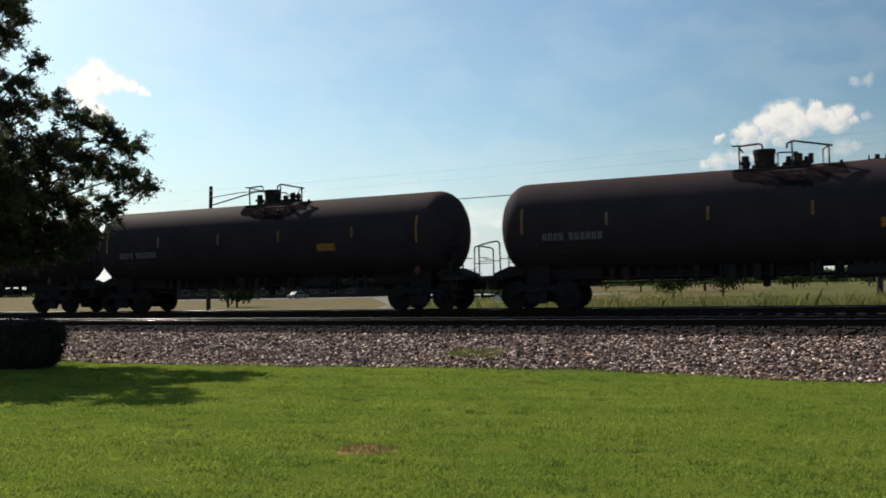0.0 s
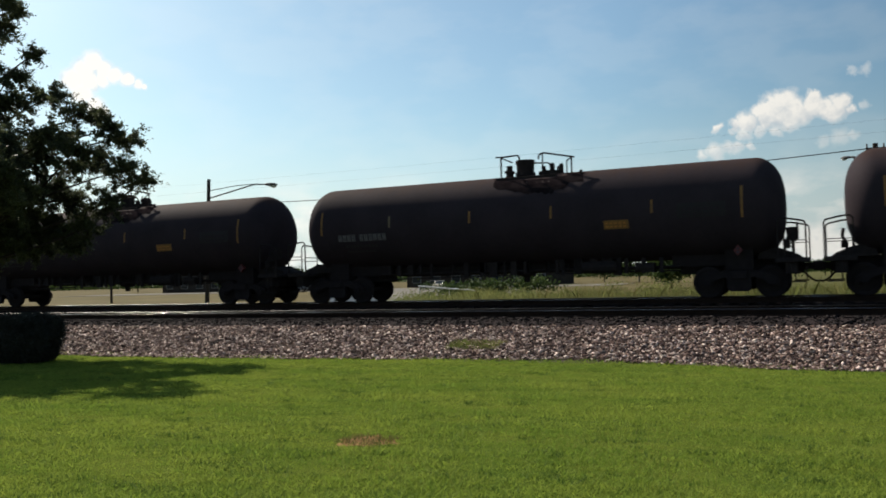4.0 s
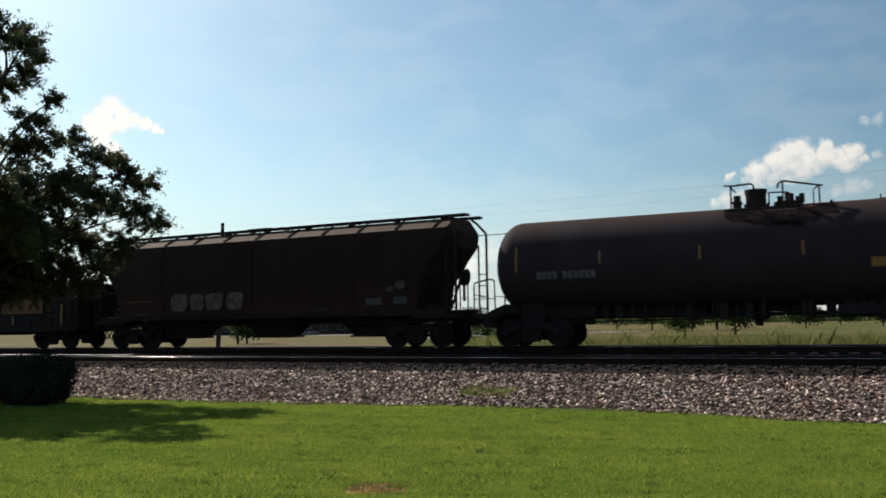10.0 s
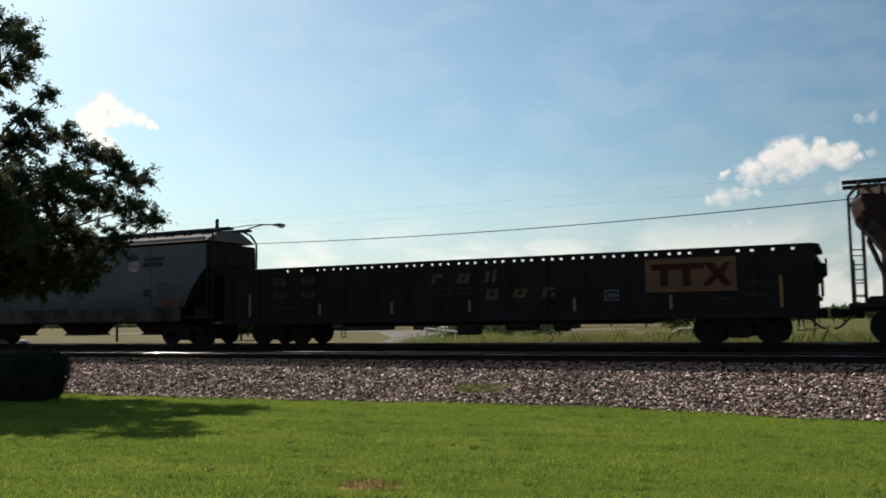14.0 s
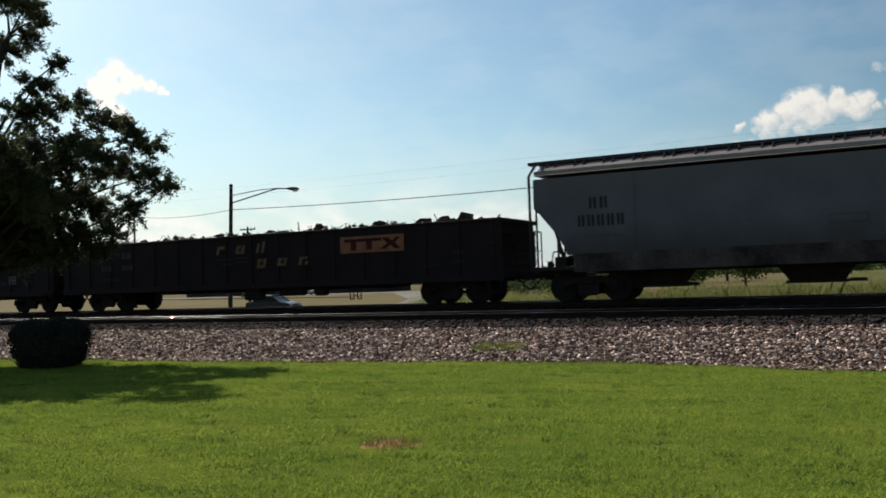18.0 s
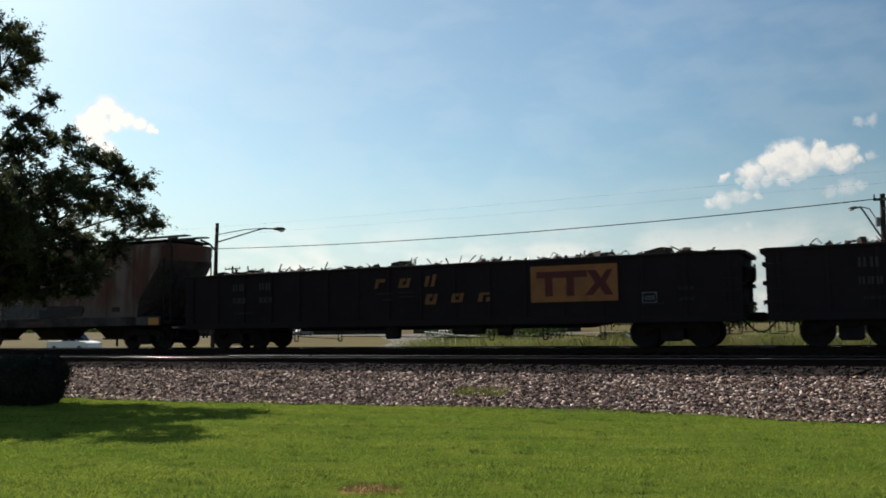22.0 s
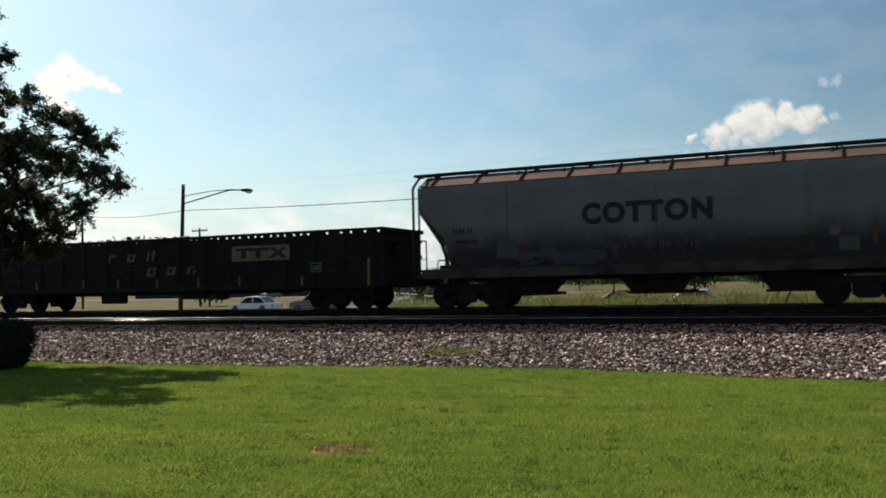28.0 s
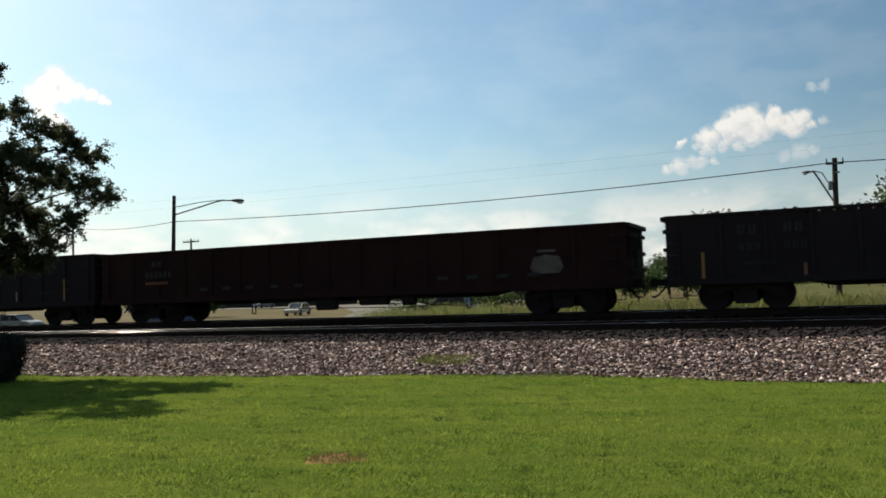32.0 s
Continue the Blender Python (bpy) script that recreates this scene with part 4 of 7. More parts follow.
def stain_shadow_mesh():
    """Dark patch down the shell from under the platform, ragged below: stain and painted cast shadow."""
    bm = B()
    prev = None
    rr = random.Random(12)
    for k in range(45):
        x = -0.85 + 3.1 * k / 44
        dip = 0.30 + 0.36 * math.sin(math.pi * min(max((x + 0.75) / 2.9, 0.0), 1.0)) + 0.16 * noise.noise((x * 2.4, 3, 1)) + 0.08 * rr.random()
        zs_ = [4.16 - dip * q / 4 for q in range(5)]
        col = [bm.verts.new((x + 0.35 * (4.16 - z), -math.sqrt((TR + 0.006) ** 2 - (z - TZ) ** 2), z)) for z in zs_]
        if prev:
            for q in range(4):
                bm.faces.new((prev[q], prev[q + 1], col[q + 1], col[q]))
        prev = col
    bmesh.ops.recalc_face_normals(bm, faces=bm.faces)
    return mesh("spill_stain", bm, m_stainshade)


STAIN_SHADOW = stain_shadow_mesh()
PLATE = mesh("yellow_plate", curved([(3.1, 3.88, 2.19, 2.46)], 0.012), m_yellow)
PLATE_BARS = mesh("plate_marking", curved(glyph_bars(3.15, 2.34, 0.05, 5, 0.14) + glyph_bars(3.15, 2.24, 0.05, 5, 0.14), 0.016), m_orange)
bm = B()
poly(bm, [(7.0, 1.24), (7.13, 1.40), (7.0, 1.56), (6.87, 1.40)], -1.10, -0.95)
DIAMOND = mesh("hazard_placard", bm, m_redmark)
bm = B()
poly(bm, [(7.0, 1.30), (7.04, 1.35), (7.0, 1.40), (6.96, 1.35)], -1.108, -1.10)
poly(bm, [(6.94, 1.43), (7.06, 1.43), (7.0, 1.50)], -1.108, -1.10)
DIAMOND_SIGN = mesh("placard_sign", bm, m_violet)


def tank_car(i, data=True, placard=True):
    c, L = start("tank_car", i, "long black tank car with dusty brown top and yellow stripes", "tank car", "tank cars")
    part("shell", TANK["shell"], None, c, "matt black shell, dusty brown on top with sunlit tone painted in")
    for k in ("underframe", "bottom_outlet", "brake_gear", "platform", "manway", "valve", "relief_valve"):
        part(k, TANK[k], None, c)
    for me in TANK["rails"]:
        part(me.name.split(".")[0], me, None, c)
    part("end_platform", TANK["end_platform"], None, c)
    b = part("end_platform", TANK["end_platform"], None, c)
    b.rotation_euler = (0, 0, math.pi)
    part("underframe", TANK["underframe"], None, c).rotation_euler = (0, 0, math.pi)
    w = part("brake_wheel", TANK["brake_wheel"], None, c)
    w.location = (8.62, -0.95, 1.90)
    part("spill_stain", STAIN_SHADOW, None, c, "dark stain and painted shadow below the fittings")
    for k in STRIPES:
        part("reflector_stripe", STRIPES[k], None, c, "faded cream stripe" if k == 1 else "yellow stripe")
    part("stencil_marking", ID_BARS, None, c, "white stencilled bars")["kind"] = "stuff"
    part("stencil_marking", SMALL_BARS, None, c, "small faint grey bars")["kind"] = "stuff"
    p = part("yellow_plate", PLATE, None, c, "yellow warning plate")
    part("plate_marking", PLATE_BARS, None, p)["kind"] = "stuff"
    if data:
        p = part("data_panel", DATA_PANEL, None, c, "faded grey data panel")
        part("data_marking", DATA_BARS, None, p)["kind"] = "stuff"
    if placard:
        p = part("hazard_placard", DIAMOND, None, c, "red diamond placard")
        part("placard_sign", DIAMOND_SIGN, None, p)
    trucks(c, 7.0)
    draft(c, L / 2 - 0.10)
    return c


# ---- covered hoppers ----
def hopper(i, name_label, side_x, end_x, levels, m_body, m_roof, z_low, roof_rib, roof, ribs, group="covered hoppers", seam=(), m_sill=None, m_chutes=None, sill_z=None, sill_x=None, board=(0.05, 0.13), m_board=None, hand_brake=True, m_end=None):
    """side_x, end_x: half length of the side sheets and of the end sheets at each height; the corner between them is cut back."""
    c, L = start("covered_hopper_car", i, name_label, "hopper car", group)
    L2 = side_x[-1][1]
    x_low = side_x[0][1]

    def half(z):
        return float(np.interp(z, [p[1] for p in levels], [p[0] for p in levels]))

    def at_height(pairs, z):
        return float(np.interp(z, [p[0] for p in pairs], [p[1] for p in pairs]))
    zs = sorted({z_low, *[z for z, x in side_x + end_x if z > z_low], *[p[1] for p in levels if z_low < p[1] <= roof[0][1]]})
    zs = [z for z in zs if z <= roof[0][1]]
    bm = B()
    rings = []
    for z in zs:
        h, xs_, xe_ = half(z), at_height(side_x, z), at_height(end_x, z)
        rings.append([bm.verts.new(p + (z,)) for p in ((-xs_, -h), (xs_, -h), (xe_, -h * 0.55), (xe_, h * 0.55), (xs_, h), (-xs_, h), (-xe_, h * 0.55), (-xe_, -h * 0.55))])
    for a, b, z in zip(rings, rings[1:], zs):
        for k in range(8):
            f = bm.faces.new((a[k], a[(k + 1) % 8], b[(k + 1) % 8], b[k]))
            # corner and end faces below 3.3: shading and soot put into a darker material
            f.material_index = 0 if k in (0, 4) or z > 3.3 else 1
    bm.faces.new(rings[0][::-1]); bm.faces.new(rings[-1])
    part("body", bm, [m_body, m_end or m_chutes or m_under], c, "")
    bm = B()
    sec = [(-y, z) for y, z in roof] + [(y, z) for y, z in roof[::-1]]
    ends = [[bm.verts.new((x, y, z)) for y, z in sec] for x in (-L2 + 0.02, L2 - 0.02)]
    k = len(sec)
    for j in range(k):
        bm.faces.new((ends[0][j], ends[1][j], ends[1][(j + 1) % k], ends[0][(j + 1) % k]))
    bm.faces.new(ends[0]); bm.faces.new(ends[1][::-1])
    bmesh.ops.recalc_face_normals(bm, faces=bm.faces)
    part("roof", bm, m_roof, c, "sunlit sloping roof sheets")
    zt = roof[-1][1]
    for x in [(-L2 + 0.5) + (2 * L2 - 1.0) * q / (ribs - 1) for q in range(ribs)]:
        if roof_rib:
            for s in (-1, 1):
                pts = [(x, s * (y + 0.015), z + 0.03) for y, z in roof[:2]] + [(x, s * 0.42, zt + 0.10)]
                if roof_rib == "short":
                    pts = [(x, s * 1.16, roof[1][1] + 0.06), (x + 0.06, s * 0.98, roof[1][1] + 0.14), (x + 0.10, s * 0.74, zt + 0.05)]
                    part("roof_bracket", pipe(B(), [(u - 0.30, v, w_) for u, v, w_ in pts], 0.03, 6), m_under, c)
                else:
                    x_ = x - 0.32
                    part("roof_bracket", pipe(B(), [(x_, s * (roof[0][0] * 0.72), roof[0][1] * 0.6 + zt * 0.4), (x_ + 0.10, s * (roof[0][0] * 0.62), zt - 0.10), (x_ + 0.05, s * 0.72, zt + 0.06)], 0.022, 6), m_under, c)
                part("roof_bracket", pipe(B(), pts, 0.03, 6), m_under, c)
    bm = B()   # running boards and hatches
    for s in (-1, 1):
        box(bm, -L2 - 0.45, L2 + 0.45, s * 0.40, s * 0.74, zt + board[0], zt + board[1])
        for q in range(9):
            x = -L2 + 0.4 + (2 * L2 - 0.8) * q / 8
            box(bm, x - 0.03, x + 0.03, s * 0.42, s * 0.80, zt - 0.08, zt + board[0])
    part("running_board", bm, m_board or m_under, c)
    for q in range(4):
        x = (q - 1.5) * L2 * 0.46
        bm = B(); box(bm, x - L2 * 0.2, x + L2 * 0.2, -0.30, 0.30, zt - 0.02, zt + board[0] - 0.03, 0.005)
        part("roof_hatch", bm, m_board or m_under, c)
    # sills and chutes
    bm = B(); box(bm, -L / 2 + 0.45, L / 2 - 0.45, -0.33, 0.33, 0.90, 1.14, 0.02); part("centre_sill", bm, m_under, c)
    for s in (-1, 1):
        bm = B()
        box(bm, -(sill_x or L2 - 0.1), sill_x or L2 - 0.1, s * (half(z_low) - 0.06), s * (half(z_low) + 0.03), sill_z or z_low - 0.17, z_low + 0.02, 0.01)
        part("side_sill", bm, m_sill or m_under, c)
    for x, hw in ((-4.35 * x_low / 6.8, 0.95), (0.1, 0.95), (4.45 * x_low / 6.8, 0.95)):
        bm = B()
        zb, zm = 0.46, z_low
        a = [bm.verts.new((x + sx * (hw + 0.45), sy * 1.2, zm - 0.1)) for sx, sy in ((-1, -1), (1, -1), (1, 1), (-1, 1))]
        m_ = [bm.verts.new((x + sx * hw, sy * 0.6, 0.76)) for sx, sy in ((-1, -1), (1, -1), (1, 1), (-1, 1))]
        b = [bm.verts.new((x + sx * (hw - 0.2), sy * 0.45, zb)) for sx, sy in ((-1, -1), (1, -1), (1, 1), (-1, 1))]
        for lo_, hi_ in ((b, m_), (m_, a)):
            for k in range(4):
                bm.faces.new((lo_[k], lo_[(k + 1) % 4], hi_[(k + 1) % 4], hi_[k]))
        bm.faces.new(b[::-1]); bm.faces.new(a)
        ch = part("hopper_chute", bm, m_chutes or m_under, c)
        bm = B(); box(bm, x - hw + 0.1, x + hw - 0.1, -0.5, 0.5, 0.38, 0.46)
        rod(bm, (x + hw - 0.1, -0.5, 0.45), (x + hw + 0.35, -0.5, 0.45), 0.05, 6); box(bm, x + hw + 0.25, x + hw + 0.37, -0.62, -0.38, 0.40, 0.50)
        part("outlet_gate", bm, m_under, ch)
    # ends: deck, posts, ladders
    for s in (-1, 1):
        bm = B()
        box(bm, s * (x_low - 0.2), s * (L / 2 - 0.55), -1.40, 1.40, 1.02, 1.14, 0.01)
        part("end_deck", bm, m_under, c)
        bm = B()   # brake cylinder and reservoir on the deck
        xd = x_low + 0.15
        box(bm, s * xd, s * (xd + 0.42), -1.15, -0.75, 1.14, 1.46, 0.03)
        rod(bm, (s * (xd + 0.10), -0.55, 1.34), (s * (xd + 0.10), 0.5, 1.34), 0.17, 10)
        box(bm, s * (xd + 0.5), s * (xd + 0.66), -1.2, -1.0, 1.14, 1.33, 0.02)
        pipe(bm, [(s * (xd + 0.2), -1.0, 1.44), (s * (xd + 0.25), -1.0, 1.62), (s * (xd + 0.48), -1.05, 1.64), (s * (xd + 0.55), -1.1, 1.2)], 0.022, 6)
        part("brake_cylinder", bm, m_under, c)
        for sy in (-1, 1):
            bm = B()
            xa = s * (L2 + 0.02)
            xb = s * min(L2 + 0.45, L / 2 - 0.58)
            pipe(bm, [(xb, sy * 1.36, 1.1), (xb, sy * 1.36, zt - 0.42), (xa, sy * 1.2, zt - 0.06), (xa, sy * 0.7, zt + 0.05)], 0.045, 6)
            rod(bm, (xa - s * 0.05, sy * 1.40, 1.1), (xa - s * 0.05, sy * 1.40, 3.7), 0.035, 6)
            part("corner_post", bm, m_under, c)
            bm = B()
            for q in range(4):
                z = 1.35 + 0.42 * q
                if z < zt - 0.35:
                    rod(bm, (xa - s * 0.05, sy * 1.40, z), (xb, sy * 1.38, z), 0.019, 5)
            part("ladder", bm, m_under, c)["kind"] = "stuff"
        bm = B()
        for y in (-0.5, 0.5):
            rod(bm, (s * (x_low + 0.35), y, 1.1), (s * (L2 - 0.15), y, 3.0), 0.05, 6)
        pipe(bm, [(s * (L2 + 0.25), -0.9, 1.1), (s * (L2 + 0.25), -0.9, 2.35), (s * (L2 + 0.25), -0.25, 2.35), (s * (L2 + 0.25), -0.25, 1.1)], 0.024, 6)
        rod(bm, (s * (L2 + 0.25), -0.9, 1.7), (s * (L2 + 0.25), -0.25, 1.7), 0.016, 5)
        part("end_frame", bm, m_under, c)
    if hand_brake:
        w = part("brake_wheel", TANK["brake_wheel"], None, c)
        w.location = (L2 + 0.3, -0.45, 2.45)
    bm = B(); rod(bm, (3.2, 0.4, 0.95), (4.3, 0.4, 0.95), 0.17, 10); rod(bm, (-L2 + 1, -0.85, 0.9), (L2 - 1, -0.85, 0.9), 0.03, 6); part("brake_gear", bm, m_under, c)
    for x in seam:
        bm = B()
        for p, q in zip(zs, zs[1:]):
            if p >= z_low:
                rod(bm, (x, -half(p) - 0.004, p), (x, -half(q) - 0.004, q), 0.022, 5)
        part("side_seam", bm, m_body, c)
    trucks(c, L / 2 - 2.35)
    draft(c, L / 2 - 0.10)

    def on_side(name, rects, material, label="", lift=0.012, slant=0.0):
        bm = B()
        for q_, (x0, x1, z0, z1) in enumerate(rects):
            lift += 0.0008 if q_ else 0
            y = max(half(z0), half(z1), half((z0 + z1) / 2))
            k_ = slant * (z1 - z0)
            poly(bm, [(x0, z0), (x1, z0), (x1 + k_, z1), (x0 + k_, z1)], -y - lift, -y + 0.003)
        o = part(name, bm, material, c, label)
        if len(rects) > 1:
            o["kind"] = "stuff"
        return o

    def on_shapes(name, shapes, material, label="", lift=0.016):
        """Outlines (x, z) laid on the side, one over another."""
        bm = B()
        for q_, pts in enumerate(shapes):
            y = max(half(z) for x, z in pts)
            poly(bm, pts, -y - lift - 0.0006 * q_, -y + 0.003)
        o = part(name, bm, material, c, label)
        if len(shapes) > 1:
            o["kind"] = "stuff"
        return o
    return c, on_side, on_shapes


def strokes(lines, wid):
    """Each line's segments as slim quads."""
    out = []
    for pts in lines:
        for (x0, z0), (x1, z1) in zip(pts, pts[1:]):
            d = math.hypot(x1 - x0, z1 - z0) or 1
            u, v = (z1 - z0) / d * wid / 2, -(x1 - x0) / d * wid / 2
            out.append([(x0 + u, z0 + v), (x1 + u, z1 + v), (x1 - u, z1 - v), (x0 - u, z0 - v)])
    return out


def scrawl(x0, x1, z0, z1, n, seed):
    """n looping hand-sprayed lines, none of them a letter."""
    r, out = random.Random(seed), []
    for k in range(n):
        x, w = x0 + (x1 - x0) * (k + 0.1) / n, (x1 - x0) / n
        pts = [(x + w * (q / 6 + r.uniform(-0.12, 0.12)), z0 + (z1 - z0) * (r.uniform(0.65, 1.0) if q % 2 else r.uniform(0.0, 0.4))) for q in range(7)]
        out.append(pts)
    return out


def fat_shape(x, z, w, h, tilt, seed):
    """A rounded, uneven sprayed block."""
    r = random.Random(seed)
    out = []
    for k in range(18):
        a = 2 * math.pi * k / 18
        c_, s_ = math.cos(a), math.sin(a)
        u = math.copysign(abs(c_) ** 0.55, c_) * w / 2 * r.uniform(0.88, 1.04)
        v = math.copysign(abs(s_) ** 0.55, s_) * h / 2 * r.uniform(0.90, 1.04)
        out.append((x + w / 2 + u + tilt * v, z + h / 2 + v))
    return out


def cloudy(x0, x1, z0, z1, seed, n=14):
    """Ragged overlapping patches of old paint or soot."""
    r = random.Random(seed)
    return [fat_shape(r.uniform(x0, x1 - 0.3), r.uniform(z0, z1 - 0.2), r.uniform(0.3, 0.9), r.uniform(0.12, 0.38), r.uniform(-0.3, 0.3), seed + k) for k in range(n)]


def shield(c, x, z, w, h, y, m_stripe, m_top):
    """A plain heraldic shape: striped below, dark above, with no lettering."""
    bm = B(); poly(bm, [(x - w / 2, z + h * 0.12), (x, z), (x + w / 2, z + h * 0.12), (x + w / 2, z + h), (x - w / 2, z + h)], y - 0.012, y)
    s = part("shield_emblem", bm, m_shieldwhite, c, "worn striped shield with dark top")
    bm = B()
    for k in range(5):
        x0 = x - w / 2 + w * (0.06 + 0.19 * k)
        poly(bm, [(x0, z + h * 0.13), (x0 + w * 0.1, z + h * 0.13), (x0 + w * 0.1, z + h * 0.6), (x0, z + h * 0.6)], y - 0.016, y - 0.012)
    part("shield_striping", bm, m_stripe, s)["kind"] = "stuff"
    bm = B(); poly(bm, [(x - w / 2, z + h * 0.62), (x + w / 2, z + h * 0.62), (x + w * 0.46, z + h), (x - w * 0.46, z + h)], y - 0.016, y - 0.012)
    part("shield_top", bm, m_top, s)


def open_shape(x0, x1, z0, z1):
    """A plain open block, not a letter."""
    w, h = x1 - x0, z1 - z0
    return [(x0, x0 + 0.36 * w, z0, z1), (x0 + 0.36 * w, x1, z1 - 0.28 * h, z1), (x1 - 0.30 * w, x1, z0, z0 + 0.46 * h)]


ROUND = [(1.40, 1.30), (1.50, 1.9), (1.55, 2.6), (1.55, 3.2), (1.52, 3.75), (1.46, 4.1), (1.38, 4.22)]
FLAT = [(1.52, 1.2), (1.54, 2.0), (1.54, 3.2), (1.52, 4.0), (1.48, 4.2), (1.47, 4.3)]
ROOF_A = [(1.38, 4.14), (0.62, 4.53)]


def hopper_brown(i):
    c, side, shapes = hopper(i, "brown covered hopper car with pale graffiti on its side", [(1.3, 7.0), (2.3, 7.1), (3.7, 8.1), (4.3, 8.2)], [(1.3, 6.8), (3.0, 7.95), (3.5, 8.35), (3.95, 8.45), (4.3, 8.3)], ROUND, m_hopbrown, m_roofbrown, 1.30, True, ROOF_A, 11, seam=(-4.6, -0.1, 4.5), m_chutes=m_chute, m_sill=m_chute)
    shapes("graffiti", [fat_shape(x, 1.48, w, 0.70, t, k) for k, (x, w, t) in enumerate(((-4.1, 0.86, 0.12), (-3.12, 0.72, -0.10), (-2.34, 0.92, 0.08), (-1.28, 0.82, 0.14)))], m_cream, "cream sprayed rounded shapes")
    shapes("graffiti_shading", strokes([[(-3.75, 1.72), (-3.4, 1.76)], [(-3.75, 1.94), (-3.42, 1.97)], [(-2.7, 1.66), (-2.62, 2.0)], [(-2.0, 1.72), (-1.85, 1.98), (-1.72, 1.72)], [(-0.95, 1.86), (-0.55, 1.80)], [(-0.9, 1.66), (-0.55, 1.62)]], 0.07) + strokes(scrawl(-4.1, -0.5, 1.5, 2.1, 4, 9), 0.025), m_hopbrown, "dark lines inside the sprayed shapes", 0.022)
    side("painted_patch", [(5.0, 5.67, 1.52, 1.76)], m_primer, "pale grey paint patch")
    shapes("painted_patch", [fat_shape(5.88, 1.98, 0.26, 0.18, 0, 3), fat_shape(6.24, 2.05, 0.40, 0.30, 0.1, 4), fat_shape(6.12, 1.52, 0.56, 0.28, 0, 5)], m_primer, "pale sprayed blots")
    side("warning_stripe", [(-6.56, -5.1, 1.88, 1.94)], m_rustorange, "thin orange stripe")
    side("stencil_marking", thin_bars(2.57, 1.34, 0.15, 4, 0.2) + thin_bars(-6.1, 1.32, 0.14, 5, 0.16), m_dimmark, "faint white scrawl bars")


def hopper_grey(i):
    c, side, shapes = hopper(i, "clean blue-grey covered hopper car with striped shield emblem", [(1.5, 7.12), (1.75, 7.2), (2.3, 7.55), (2.85, 8.0), (3.05, 8.2), (4.4, 8.2)], [(1.5, 7.0), (1.85, 7.3), (2.5, 7.8), (2.95, 8.3), (3.2, 8.4), (4.4, 8.4)], FLAT, m_hopgrey, m_roofgrey, 1.50, "short", [(1.48, 4.12), (1.36, 4.22), (0.62, 4.56)], 17, seam=(-4.9, 5.35), m_sill=m_sillgrey, m_chutes=m_chute, sill_z=0.94, sill_x=6.9, board=(0.02, 0.12), m_board=m_boardgrey, hand_brake=False)
    # the roof's lit lower edge, its brightness put into a pale strip
    side("eave_strip", [(-8.15, 8.15, 4.14, 4.26)], m_eave, "pale eave line under the roof", 0.05)
    side("stencil_marking", thin_bars(-6.34, 2.93, 0.36, 2, 0.35), m_navy, "dark blue bars")
    side("stencil_marking", thin_bars(-6.72, 2.38, 0.36, 5, 0.315), m_navy, "dark blue bars")
    side("stencil_marking", glyph_bars(-6.55, 2.05, 0.06, 8, 0.16) + glyph_bars(0.6, 2.05, 0.05, 8, 0.12), m_primer, "small faint bars")
    shield(c, 4.43, 2.98, 0.60, 0.72, -1.55, m_shieldred, m_navy)
    side("slogan_marking", thin_bars(4.98, 3.40, 0.15, 8, 0.135) + thin_bars(4.95, 3.17, 0.16, 7, 0.15), m_navy, "small grey bars beside the shield")
    side("data_plate", [(4.95, 5.35, 1.95, 2.22)], m_blackpaint, "small black data plate")
    shapes("painted_patch", cloudy(5.6, 6.7, 1.55, 2.5, 21, 9), m_primer, "faint pale scuffs")
    shapes("rust_stain", cloudy(5.7, 6.6, 1.50, 1.75, 25, 6), m_rustorange, "small orange-brown stains at the hopper's foot", 0.028)
    side("data_plate", [(2.6, 3.2, 3.52, 3.58)], m_navy, "short dark stencil bar")
    side("data_outline", [(0.55, 1.55, 1.88, 1.91), (0.55, 1.55, 2.27, 2.30), (0.55, 0.58, 1.88, 2.3), (1.52, 1.55, 1.88, 2.3)], m_primer, "faint grey outline")


